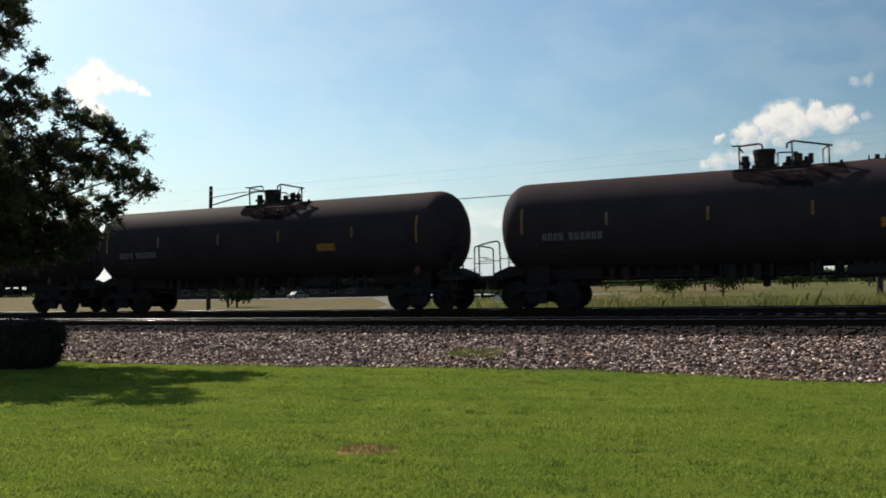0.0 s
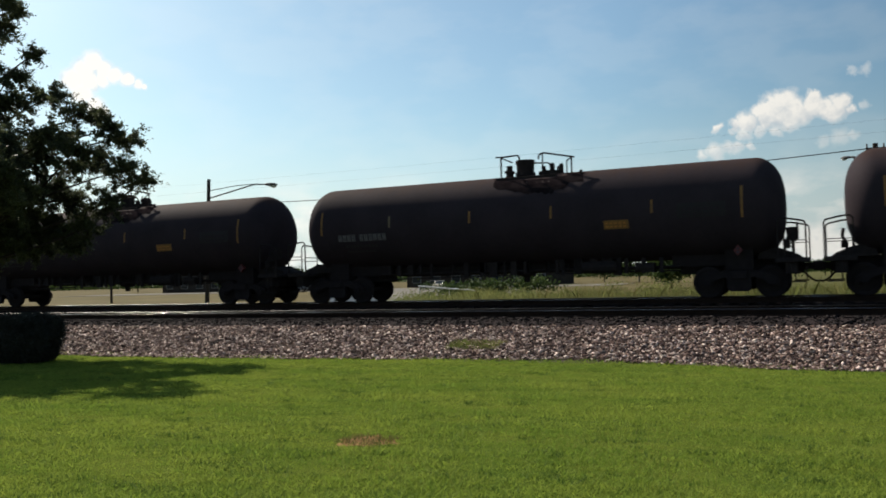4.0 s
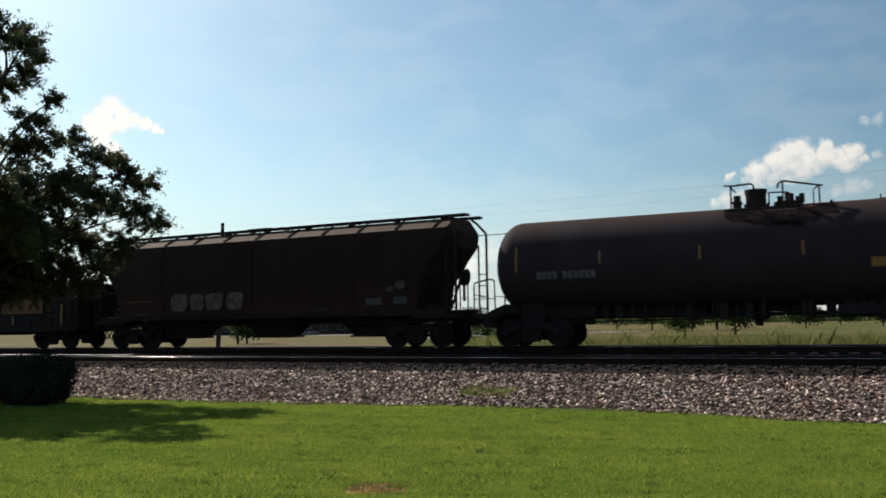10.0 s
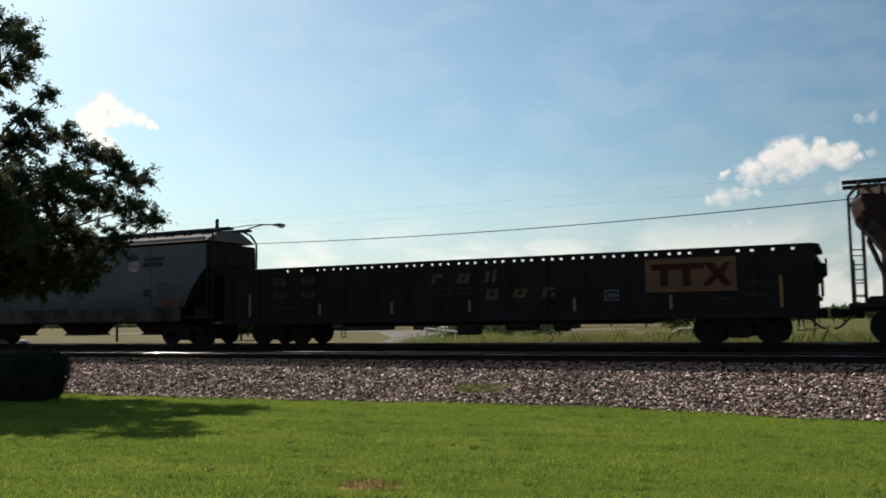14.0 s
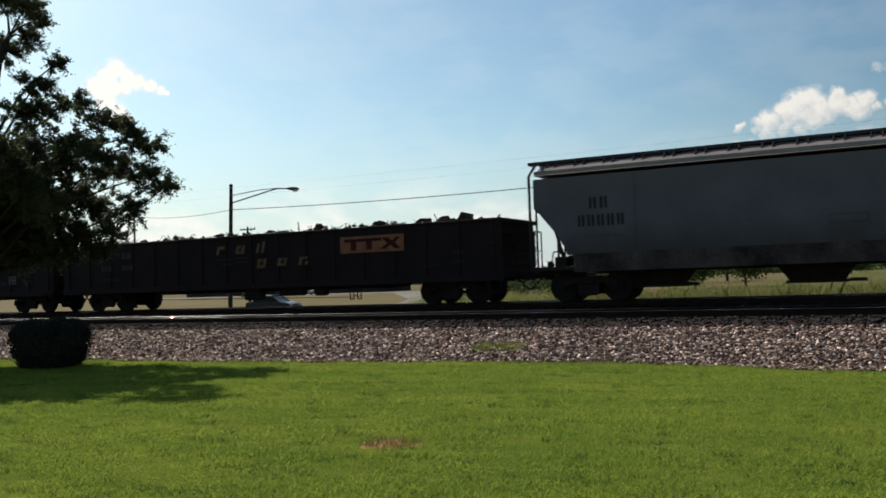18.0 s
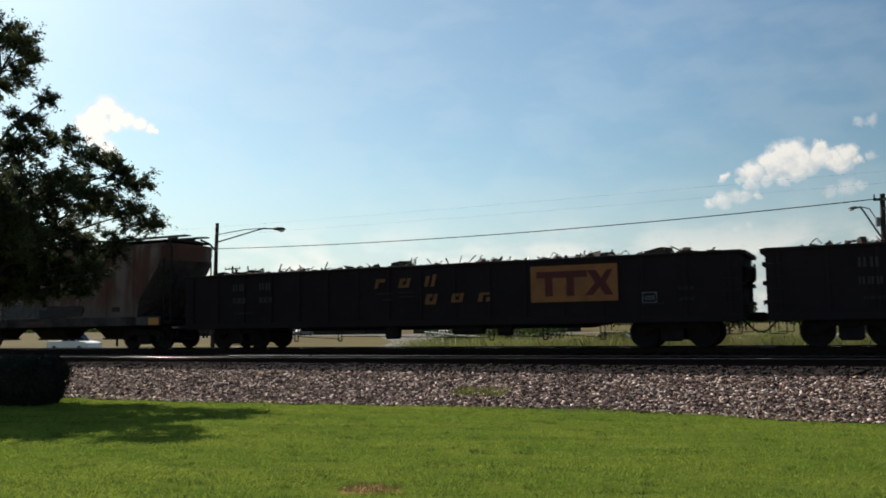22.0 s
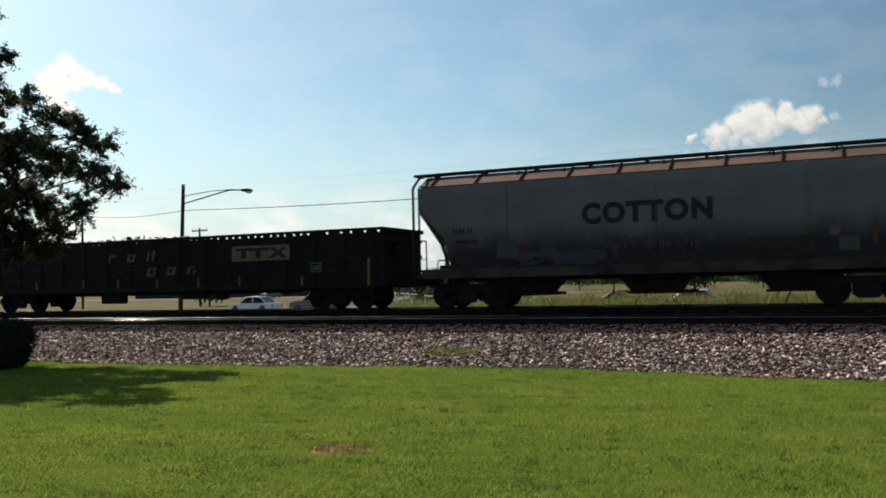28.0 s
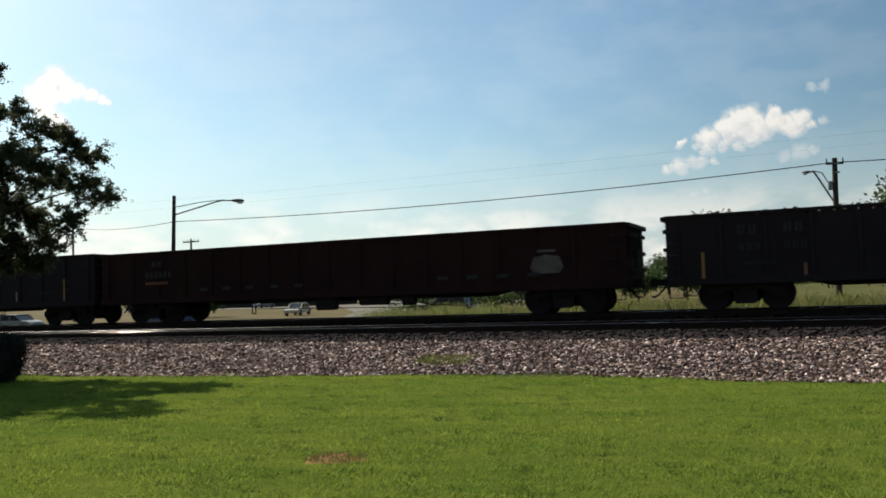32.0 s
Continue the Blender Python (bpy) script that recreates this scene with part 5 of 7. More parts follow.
def hopper_rust(i):
    c, side, shapes = hopper(i, "rust-brown weathered covered hopper car with grey streaks and graffiti", [(1.3, 6.3), (2.0, 6.4), (3.3, 7.4), (3.8, 7.55), (4.5, 7.65)], [(1.3, 6.15), (1.7, 6.5), (3.1, 7.6), (3.6, 7.95), (4.5, 7.9)], FLAT, m_hoprust, m_roofdark, 1.30, False, [(1.47, 4.42), (1.0, 4.47), (0.62, 4.52)], 13, seam=(-5.1, -3.6, -1.95, -0.4, 1.4, 3.0, 4.6, 6.1), m_sill=m_sillgrey, m_chutes=m_chute, sill_z=0.95, board=(0.10, 0.15), m_board=m_boardgrey, hand_brake=False, m_end=m_sillgrey)
    side("painted_patch", [(-3.35, -2.75, 1.06, 1.2), (-0.2, 1.0, 1.06, 1.2)], m_rustorange, "orange rust patches on the sill", 0.05)
    shield(c, 3.5, 2.70, 0.60, 0.72, -1.56, m_shieldblue, m_shieldblue)
    side("slogan_panel", [(3.97, 5.02, 2.95, 3.29)], m_primer, "pale grey panel beside the shield")
    side("slogan_marking", thin_bars(4.05, 3.17, 0.09, 7, 0.125) + thin_bars(4.05, 3.02, 0.09, 6, 0.125), m_navy, "small dark bars", 0.018)
    side("stencil_marking", thin_bars(-5.64, 2.46, 0.28, 3, 0.34), m_blackpaint, "black bars")
    side("stencil_marking", thin_bars(-5.63, 1.92, 0.34, 5, 0.215), m_blackpaint, "black bars")
    side("painted_patch", [(-1.77, 0.3, 1.56, 1.96)], m_primer, "grey primer rectangle over old graffiti")
    shapes("painted_patch", cloudy(-1.8, 1.6, 1.32, 1.75, 3, 14), m_primer, "ragged grey primer patches", 0.02)
    shapes("painted_patch", cloudy(0.35, 3.0, 1.30, 1.75, 4, 16) + [fat_shape(2.1, 1.4, 1.2, 0.45, 0.2, 8)], m_blackpaint, "black sprayed patches", 0.032)
    shapes("graffiti", strokes(scrawl(-2.65, -1.95, 1.32, 2.12, 3, 31), 0.07), m_bluepaint, "light blue sprayed tag", 0.045)
    shapes("graffiti", strokes(scrawl(-3.5, -2.6, 1.35, 2.0, 3, 33), 0.05), m_greymark, "dark scribble", 0.018)
    side("pale_streak", [(-1.94, -1.84, 1.3, 4.05)], m_palestreak, "pale vertical streak", 0.05)
    side("end_panel", [(6.95, 7.5, 0.98, 1.26)], m_orange, "orange-yellow corner panel", 0.05)
    side("end_panel", [(6.3, 6.9, 0.98, 1.30)], m_primer, "grey corner panel", 0.05)
    side("data_plate", [(4.93, 5.34, 1.54, 1.74)], m_blackpaint, "small black data plate")


def hopper_cotton(i):
    c, side, shapes = hopper(i, "weathered grey covered hopper car lettered COTTON, darker below, with graffiti", [(1.3, 6.42), (2.35, 6.62), (3.0, 7.22), (3.55, 7.55), (4.3, 7.62)], [(1.3, 6.5), (2.0, 6.95), (2.8, 7.5), (3.3, 7.85), (3.7, 7.9), (4.0, 7.85), (4.3, 7.72)], ROUND, m_hopcotton, m_roofpink, 1.30, True, ROOF_A, 10, seam=(-4.4, 0.35, 4.6), m_sill=m_sillgrey, m_chutes=m_chute, sill_z=1.0, m_end=m_sillgrey)
    cu = bpy.data.curves.new("lettering", "FONT")
    cu.body, cu.size, cu.extrude, cu.space_character = "COTTON", 0.83, 0.006, 1.16
    cu.offset = 0.042
    tmp = new("lettering", cu)
    me = bpy.data.meshes.new_from_object(tmp.evaluated_get(bpy.context.evaluated_depsgraph_get()))
    bpy.data.objects.remove(tmp)
    me.materials.append(m_navy)
    o = part("lettering", me, None, c, "dark bold letters")
    o.location, o.rotation_euler = (-1.90, -1.565, 2.63), (radians(90), 0, 0)
    shapes("graffiti", strokes(scrawl(-1.3, 1.8, 1.62, 2.26, 9, 41), 0.045), m_violet, "faded violet scrawled tag", 0.02)
    shapes("painted_patch", cloudy(2.6, 4.6, 1.33, 1.9, 5, 16), m_blackpaint, "dark sooty patch", 0.014)
    shapes("graffiti", cloudy(-4.4, -1.3, 1.33, 1.85, 43, 15), m_bluepaint, "dull blue sprayed shapes", 0.016)
    shapes("graffiti", strokes(scrawl(-3.4, -1.5, 1.40, 1.80, 7, 47), 0.03), m_violet, "thin pale outline in the blue paint", 0.02)
    side("painted_patch", [(-4.75, -4.02, 1.62, 2.16)], m_primer, "dull grey square patch", 0.014)
    side("painted_patch", [(-3.98, -3.78, 1.45, 1.92), (-6.52, -6.40, 1.55, 2.05), (-0.95, -0.80, 1.5, 1.95)], m_rustorange, "narrow orange rust run")
    side("stencil_marking", [(-5.95, -5.3, 1.86, 1.94)], m_blackpaint, "short dark bar")
    side("paper_square", [(-6.72, -6.56, 0.84, 1.02)], m_cream, "pale square tag", 0.06)
    side("painted_patch", [(6.2, 6.33, 1.62, 2.40)], m_rustorange, "narrow orange rust bar")
    side("paper_square", [(5.12, 5.38, 1.95, 2.22)], m_cream, "pale paper square")
    side("data_outline", [(5.34, 5.86, 1.52, 1.90)], m_primer, "grey square outline")
    side("data_plate", [(5.40, 5.80, 1.56, 1.86)], m_blackpaint, "", 0.018)
    side("stencil_marking", thin_bars(-6.3, 2.48, 0.17, 3, 0.26) + thin_bars(-6.2, 2.15, 0.1, 5, 0.16), m_greymark, "dark bars")


# ---- gondolas ----
def window_block(x, z, w, h):
    """A plain painted block with a slot left open in it."""
    return [(x, x + 0.34 * w, z, z + h), (x + 0.66 * w, x + w, z, z + h), (x + 0.34 * w, x + 0.66 * w, z, z + 0.3 * h), (x + 0.34 * w, x + 0.66 * w, z + 0.66 * h, z + h)]


def gondola(i, label, m_side, holes=True, panel=True, top=2.86, words=True, stripes=(), half_len=10.5, m_words=None, m_row=None, m_id=None, m_stripe=None, m_panel=None, m_shape=None, panel_at=(4.05, 6.80, 1.50, 2.60), words_at=(-1.82, 2.11, 1.54), square=None, steps=(-3.3, 3.6, 5.2), box_at=(-0.75, 0.05)):
    c, L = start("gondola_car", i, label, "gondola car", "gondola cars")
    H = half_len
    zb = 0.82
    for s in (-1, 1):
        bm = B()
        y0, y1 = s * 1.46, s * 1.50
        zt = top - 0.168 if holes else top - 0.08
        box(bm, -H, H, y0, y1, zb, zt)
        part("side_sheet", bm, m_side, c)
        if holes:
            bm = B()
            x, k = -H, 0
            edges = []
            for g in range(14):
                edges += [(-6.56 + g + 0.3 * k, -6.47 + g + 0.3 * k) for k in range(3)]
            edges = [(-7.6, -7.5), (-6.97, -6.87)] + edges[1:] + [(q - 0.05, q + 0.05) for q in (7.88, 8.46, 8.85, 9.42, 9.95)]
            prev = -H
            for a, b in edges:
                box(bm, prev, a, y0, y1, zt, zt + 0.078)
                prev = b
            box(bm, prev, H, y0, y1, zt, zt + 0.078)
            part("slotted_strip", bm, m_side, c, "row of small square slots")["kind"] = "stuff"
        bm = B(); box(bm, -H - 0.03, H + 0.03, s * 1.40, s * 1.55, top - 0.09, top, 0.012); part("top_chord", bm, m_side, c)
        bm = B(); box(bm, -H, H, s * 1.44, s * 1.56, zb - 0.06, zb + 0.16, 0.012); part("side_sill", bm, m_side, c)
        post = mesh("side_post", box(B(), -0.06, 0.06, min(s * 1.49, s * 1.55), max(s * 1.49, s * 1.55), zb, zt - 0.02, 0.015), m_side)
        n = 17
        for q in range(n):
            o = part("side_post", post, None, c)
            o.location = (-H + 0.35 + (2 * H - 0.7) * q / (n - 1), 0, 0)
    for s in (-1, 1):
        bm = B(); box(bm, s * (H - 0.05), s * H, -1.46, 1.46, zb, top - 0.12)
        for z in (1.3, 1.85, 2.4):
            box(bm, s * H, s * (H + 0.10), -1.42, 1.42, z - 0.06, z + 0.06, 0.01)
        part("end_sheet", bm, m_side, c)
        bm = B(); box(bm, s * (H - 0.06), s * (H + 0.14), -1.5, 1.5, top - 0.16, top - 0.02, 0.012); part("end_chord", bm, m_side, c)
        bm = B()
        for sy in (-1, 1):
            for q in range(5):
                z = 0.95 + 0.36 * q
                rod(bm, (s * (H - 0.5), sy * 1.63, z), (s * (H - 0.05), sy * 1.63, z), 0.013, 5)
            pipe(bm, [(s * (H - 0.5), sy * 1.58, 0.8), (s * (H - 0.5), sy * 1.58, 0.4), (s * (H - 0.05), sy * 1.58, 0.4), (s * (H - 0.05), sy * 1.58, 0.8)], 0.016, 5)
        part("grab_iron", bm, m_under, c)["kind"] = "stuff"
        bm = B()
        box(bm, s * (H - 0.4), s * (L / 2 - 0.5), -0.3, 0.3, 0.75, 1.08, 0.02)
        part("draft_sill", bm, m_under, c)
    bm = B(); box(bm, -H, H, -1.45, 1.45, 0.98, 1.06); part("floor", bm, m_under, c)
    bm = B()
    poly(bm, [(-7.2, 0.96), (7.2, 0.96), (5.6, 0.62), (-5.6, 0.62)], -0.25, 0.25)
    for x in (-6, -3, 0, 3, 6):
        box(bm, x - 0.08, x + 0.08, -1.42, 1.42, 0.78, 0.98)
    part("centre_sill", bm, m_under, c)
    bm = B()
    box(bm, box_at[0], box_at[1], -1.25, -0.85, 0.32, 0.80, 0.06)
    rod(bm, (1.0, -1.0, 0.62), (2.1, -1.0, 0.62), 0.17, 12)
    rod(bm, (2.7, -1.05, 0.62), (3.15, -1.05, 0.62), 0.20, 12)
    rod(bm, (-5.4, -0.9, 0.66), (5.4, -0.9, 0.66), 0.03, 6)
    for x in steps:
        pipe(bm, [(x, -1.45, 0.82), (x, -1.45, 0.27), (x + 0.15, -1.45, 0.27), (x + 0.15, -1.45, 0.82)], 0.022, 5)
    for x, x_ in zip(steps, steps[1:]):
        rod(bm, (x, -1.3, 0.44), (x_, -1.3, 0.34), 0.014, 5)
    part("brake_gear", bm, m_under, c)
    w = part("brake_wheel", TANK["brake_wheel"], None, c); w.location = (H + 0.25, -0.6, 2.2)
    if panel:
        x0, x1, z0, z1 = panel_at
        w, h = x1 - x0, z1 - z0
        p = marks(c, "painted_panel", [panel_at], m_panel, -1.558, label="faded painted panel")
        at = lambda u, v: (x0 + u * w, z0 + v * h)
        for pts in ([(0.07, 0.66), (0.66, 0.66), (0.66, 0.84), (0.07, 0.84)], [(0.17, 0.16), (0.26, 0.16), (0.26, 0.66), (0.17, 0.66)], [(0.42, 0.16), (0.51, 0.16), (0.51, 0.66), (0.42, 0.66)],
                    [(0.66, 0.84), (0.76, 0.84), (0.82, 0.62), (0.88, 0.84), (0.95, 0.84), (0.87, 0.50), (0.95, 0.16), (0.86, 0.16), (0.80, 0.38), (0.72, 0.16), (0.63, 0.16), (0.75, 0.50)]):
            part("panel_shape", poly(B(), [at(*q) for q in pts], -1.572, -1.566), m_shape or m_maroon, p, "dark plain shape")
    if words:
        xw, za, zb_ = words_at
        rects = [(xw, xw + 0.13, za, za + 0.33), (xw + 0.13, xw + 0.42, za + 0.21, za + 0.33)] + window_block(xw + 0.96, za, 0.42, 0.32) + [(xw + 1.97, xw + 2.10, za, za + 0.36), (xw + 2.22, xw + 2.35, za, za + 0.42)]
        row = window_block(xw + 1.98, zb_ - 0.05, 0.42, 0.36) + window_block(xw + 2.97, zb_, 0.42, 0.30) + open_shape(xw + 3.96, xw + 4.38, zb_, zb_ + 0.30)
        marks(c, "stencil_marking", row, m_row or m_words or m_goldfaint, -1.556, label="slanted block shapes", slant=0.25)
        marks(c, "stencil_marking", rects, m_words or m_goldfaint, -1.556, label="slanted yellow block shapes", slant=0.25)
        marks(c, "thin_stripe", [(xw + 0.05, xw + 0.75, za - 0.21, za - 0.17), (xw + 0.95, xw + 1.55, za - 0.19, za - 0.15), (xw + 0.3, xw + 0.75, za - 0.42, za - 0.38), (xw + 1.0, xw + 1.6, za - 0.34, za - 0.30)], m_greymark, -1.556, label="thin grey lines")
        marks(c, "stencil_marking", thin_bars(-8.1, 2.20, 0.27, 2, 0.30) + thin_bars(-6.85, 2.20, 0.27, 2, 0.30) + thin_bars(-8.1, 1.72, 0.22, 3, 0.22) + thin_bars(-6.85, 1.72, 0.22, 3, 0.22), m_id or m_dimmark, -1.556, label="dim tan bars")
        marks(c, "data_marking", thin_bars(-8.0, 1.3, 0.10, 6, 0.16) + thin_bars(7.6, 1.30, 0.09, 5, 0.14) + thin_bars(8.7, 1.72, 0.12, 3, 0.16) + thin_bars(8.7, 1.40, 0.10, 3, 0.16), m_greymark, -1.556, label="small grey bars")
    if square:
        q = square
        marks(c, "data_outline", [(q, q + 0.44, 1.36, 1.39), (q, q + 0.44, 1.66, 1.69), (q, q + 0.03, 1.36, 1.69), (q + 0.41, q + 0.44, 1.36, 1.69)] + thin_bars(q + 0.09, 1.44, 0.15, 3, 0.10), m_white, -1.556, label="white square outline")
    for q, (x, z0, z1) in enumerate(stripes):
        end = abs(x) > 8
        marks(c, "reflector_stripe", [(x - 0.045, x + 0.045, z0, z1)], m_yellow if end else m_stripe or m_whiteref, -1.558, label="yellow-orange reflector stripe" if end else "faded cream reflector stripe")
    trucks(c, H - 2.15)
    draft(c, L / 2 - 0.10)
    return c, L


def scrap(car, seed, top=2.86, x0=-9.9, x1=9.9, fine=1.0, sheets=40, sticks=8, flats=0):
    """Loose scrap heaped over the sides of a gondola."""
    r = random.Random(seed)
    bm = B()
    pts = []
    n = 60
    for k in range(n + 1):
        x = x0 + (x1 - x0) * k / n
        h = top - 0.12 + 0.10 * noise.noise((x * 0.8, seed, 0)) + 0.06 * r.random()
        pts.append([bm.verts.new((x, y, h * (1 if abs(y) < 1 else 0.985) + 0.04 * r.random())) for y in (-1.42, -0.7, 0, 0.7, 1.42)])
    for a, b in zip(pts, pts[1:]):
        for j in range(4):
            bm.faces.new((a[j], a[j + 1], b[j + 1], b[j]))
    heap = thing("scrap_load", bm, m_scrap, "heap of rusty scrap metal filling the gondola", "scrap metal", "scrap loads", "stuff")
    for mt, cnt, nm in ((m_scrap, int(330 / fine), "scrap_piece"), (m_scraplight, sheets, "bright_sheet")):
        bm = B()
        for _ in range(cnt):
            x, y = r.uniform(x0 + 0.2, x1 - 0.2), r.uniform(-1.3, 1.3)
            z = top - 0.10 + 0.10 * noise.noise((x * 0.8, seed, 0)) + r.uniform(-0.03, 0.10)
            m = pose(x, y, z, r.gauss(0, 22), r.gauss(0, 22), r.uniform(0, 360))
            kind = r.random()
            a = (r.uniform(0.3, 1.3), r.uniform(0.03, 0.07), r.uniform(0.02, 0.05)) if kind < 0.5 else (r.uniform(0.3, 0.9), r.uniform(0.2, 0.5), 0.012) if kind < 0.85 else (r.uniform(0.15, 0.35),) * 3
            bmesh.ops.create_cube(bm, size=1.0, matrix=m @ Matrix.Diagonal((a[0] * fine, a[1] * fine, a[2] * fine, 1)))
        part(nm, bm, mt, heap)
    bm = B()   # bent wire and strip sticking out of the heap
    for _ in range(14):
        x, y, z = r.uniform(x0 + 0.5, x1 - 0.5), r.uniform(-1.2, 0.4), top - 0.08
        w_, h_ = r.uniform(0.15, 0.5), r.uniform(0.12, 0.3)
        pipe(bm, [(x + w_ * (q / 5 - 0.5) + r.uniform(-0.03, 0.03), y, z + h_ * math.sin(math.pi * q / 5 * r.uniform(0.7, 1.0))) for q in range(6)], 0.014, 4)
    part("bent_wire", bm, m_scrap, heap)["kind"] = "stuff"
    bm = B()
    for _ in range(sticks):
        x, y = r.uniform(x0 + 0.5, x1 - 0.5), r.uniform(-1.2, 1.0)
        lean, h_ = r.uniform(-0.7, 0.7), r.uniform(0.12, 0.40)
        rod(bm, (x, y, top - 0.2), (x + lean * h_ * 2, y + r.uniform(-0.1, 0.1), top + h_), r.uniform(0.012, 0.03), 5)
    part("protruding_bar", bm, m_scrap, heap)["kind"] = "stuff"
    bm = B()
    for _ in range(flats):
        x, y = r.uniform(x0 + 0.8, x1 - 0.8), r.uniform(-1.1, 1.1)
        a, h_ = r.uniform(0.5, 1.1), r.uniform(0.10, 0.26)
        poly(bm, [(x - a / 2, top - 0.2), (x + a / 2, top - 0.2), (x + a * r.uniform(0.2, 0.5), top + h_ * r.uniform(0.4, 1)), (x - a * r.uniform(-0.1, 0.2), top + h_), (x - a * r.uniform(0.3, 0.5), top + h_ * r.uniform(0.2, 0.8))], y, y + 0.02)
    if flats:
        part("bent_sheet", bm, m_scrap, heap)["kind"] = "stuff"
    heap["mid"] = car["mid"]
    loads.append(heap)


m_panelbright = mat("weathered_orange_panel", (0.30, 0.118, 0.034), 0.75, col2=(0.20, 0.075, 0.024), scale=2.2)
m_panelpink = mat("faded_salmon_panel", (0.27, 0.112, 0.052), 0.8, col2=(0.17, 0.068, 0.034), scale=2.4)
m_panelcream = mat("faded_cream_panel", (0.23, 0.155, 0.085), 0.8, col2=(0.14, 0.09, 0.05), scale=2.4)
m_paneldull = mat("dull_ochre_panel", (0.150, 0.074, 0.034), 0.8, col2=(0.10, 0.048, 0.022), scale=2.4)
m_redletter = mat("dark_red_letter_paint", (0.105, 0.017, 0.012), 0.75, col2=(0.07, 0.013, 0.010), scale=6)
m_rowred = mat("faded_rose_stencil", (0.20, 0.082, 0.056), 0.8, col2=(0.12, 0.05, 0.036), scale=4)
m_wordgold = mat("pale_gold_stencil", (0.165, 0.092, 0.050), 0.8, col2=(0.095, 0.054, 0.030), scale=4)
for i in range(5):
    tank_car(i, placard=True)
hopper_brown(5)
gondola(6, "empty black gondola car with a dull ochre panel and slotted rim", m_gond, panel_at=(5.76, 8.40, 1.57, 2.58), m_panel=m_paneldull, words_at=(-1.53, 2.06, 1.52), square=4.48,
        stripes=((-9.24, 1.06, 1.92), (-6.07, 1.08, 1.48), (-3.08, 1.08, 1.48), (-0.11, 1.08, 1.48), (3.5, 1.05, 1.46), (6.5, 1.06, 1.48), (9.6, 1.06, 1.96)), steps=(-5.2,))
hopper_grey(7)
c8, _ = gondola(8, "black gondola car heaped with scrap, faded salmon panel on its side", m_gond, holes=False, panel_at=(4.15, 6.80, 1.93, 2.53), m_panel=m_panelpink, m_words=m_wordgold, words_at=(-1.71, 2.14, 1.60), steps=(-5.12, 4.45, 4.75), box_at=(-0.65, 0.18))
c9, _ = gondola(9, "black gondola car full of scrap metal, bright orange side panel", m_gond, holes=False, panel_at=(4.02, 6.86, 1.46, 2.62), m_panel=m_panelbright, m_shape=m_redletter, m_words=m_gold, words_at=(-1.82, 2.10, 1.54), square=7.60, steps=(-5.3, -3.4, 2.5, 4.36, 6.24), box_at=(-1.6, -1.1))
hopper_rust(10)
hopper_cotton(11)
c12, _ = gondola(12, "part-loaded black gondola car with orange stripes and slotted rim", m_gond, panel_at=(3.77, 6.33, 1.84, 2.40), m_panel=m_panelcream, m_shape=m_blackpaint, m_words=m_wordgold, words_at=(-2.35, 1.97, 1.42), square=7.22, half_len=10.15, m_row=m_rowred, m_id=m_greymark, m_stripe=m_rowred,
                 stripes=((-9.1, 0.95, 1.72), (-6.33, 0.95, 1.3), (-3.7, 0.95, 1.3), (-1.83, 0.95, 1.3), (0.17, 0.92, 1.28), (2.19, 0.92, 1.28), (4.09, 0.92, 1.28), (6.84, 0.88, 1.24), (9.57, 0.85, 1.80)), steps=(), box_at=(-3.1, -1.95))
c13, _ = gondola(13, "plain brown-red gondola car with a pale shield mark", m_gondbrown, holes=False, panel=False, words=False, top=2.78)
bm = B(); poly(bm, [(7.6, 1.30), (8.4, 1.30), (8.55, 1.48), (8.42, 1.82), (8.0, 1.9), (7.58, 1.82), (7.45, 1.48)], -1.562, -1.55); poly(bm, [(7.7, 1.97), (8.3, 1.97), (8.3, 2.05), (7.7, 2.05)], -1.562, -1.55)
part("pale_emblem", bm, m_cream, c13, "pale worn emblem")
marks(c13, "stencil_marking", glyph_bars(-7.9, 2.18, 0.22, 2, 0.3) + glyph_bars(-8.2, 1.75, 0.24, 6, 0.22), m_greymark, -1.558, label="faint grey bars")
marks(c13, "stencil_marking", glyph_bars(-8.2, 1.5, 0.1, 7, 0.16), m_gold, -1.558, label="small yellow bars")
marks(c13, "stencil_marking", [(-5.6 + 1.05 * k, -5.25 + 1.05 * k, 1.18, 1.30) for k in range(5)] + [(4.2 + 1.05 * k, 4.6 + 1.05 * k, 1.22, 1.34) for k in range(4)], m_greymark, -1.558, label="faint grey bars")
gondola(14, "dark gondola car at the end of the view", m_gond, holes=False, panel=False, words=True, stripes=((-8.95, 0.95, 1.75), (8.9, 1.0, 1.9), (6.2, 1.05, 1.45)), m_words=m_greymark)
scrap(c8, 3, 2.95, fine=0.55, sheets=10, sticks=6, flats=7)
scrap(c9, 8, 2.90, fine=0.8, sheets=8, sticks=12, flats=16)
scrap(c12, 5, 2.86, -9.6, 1.6, fine=0.5, sheets=3, sticks=1)


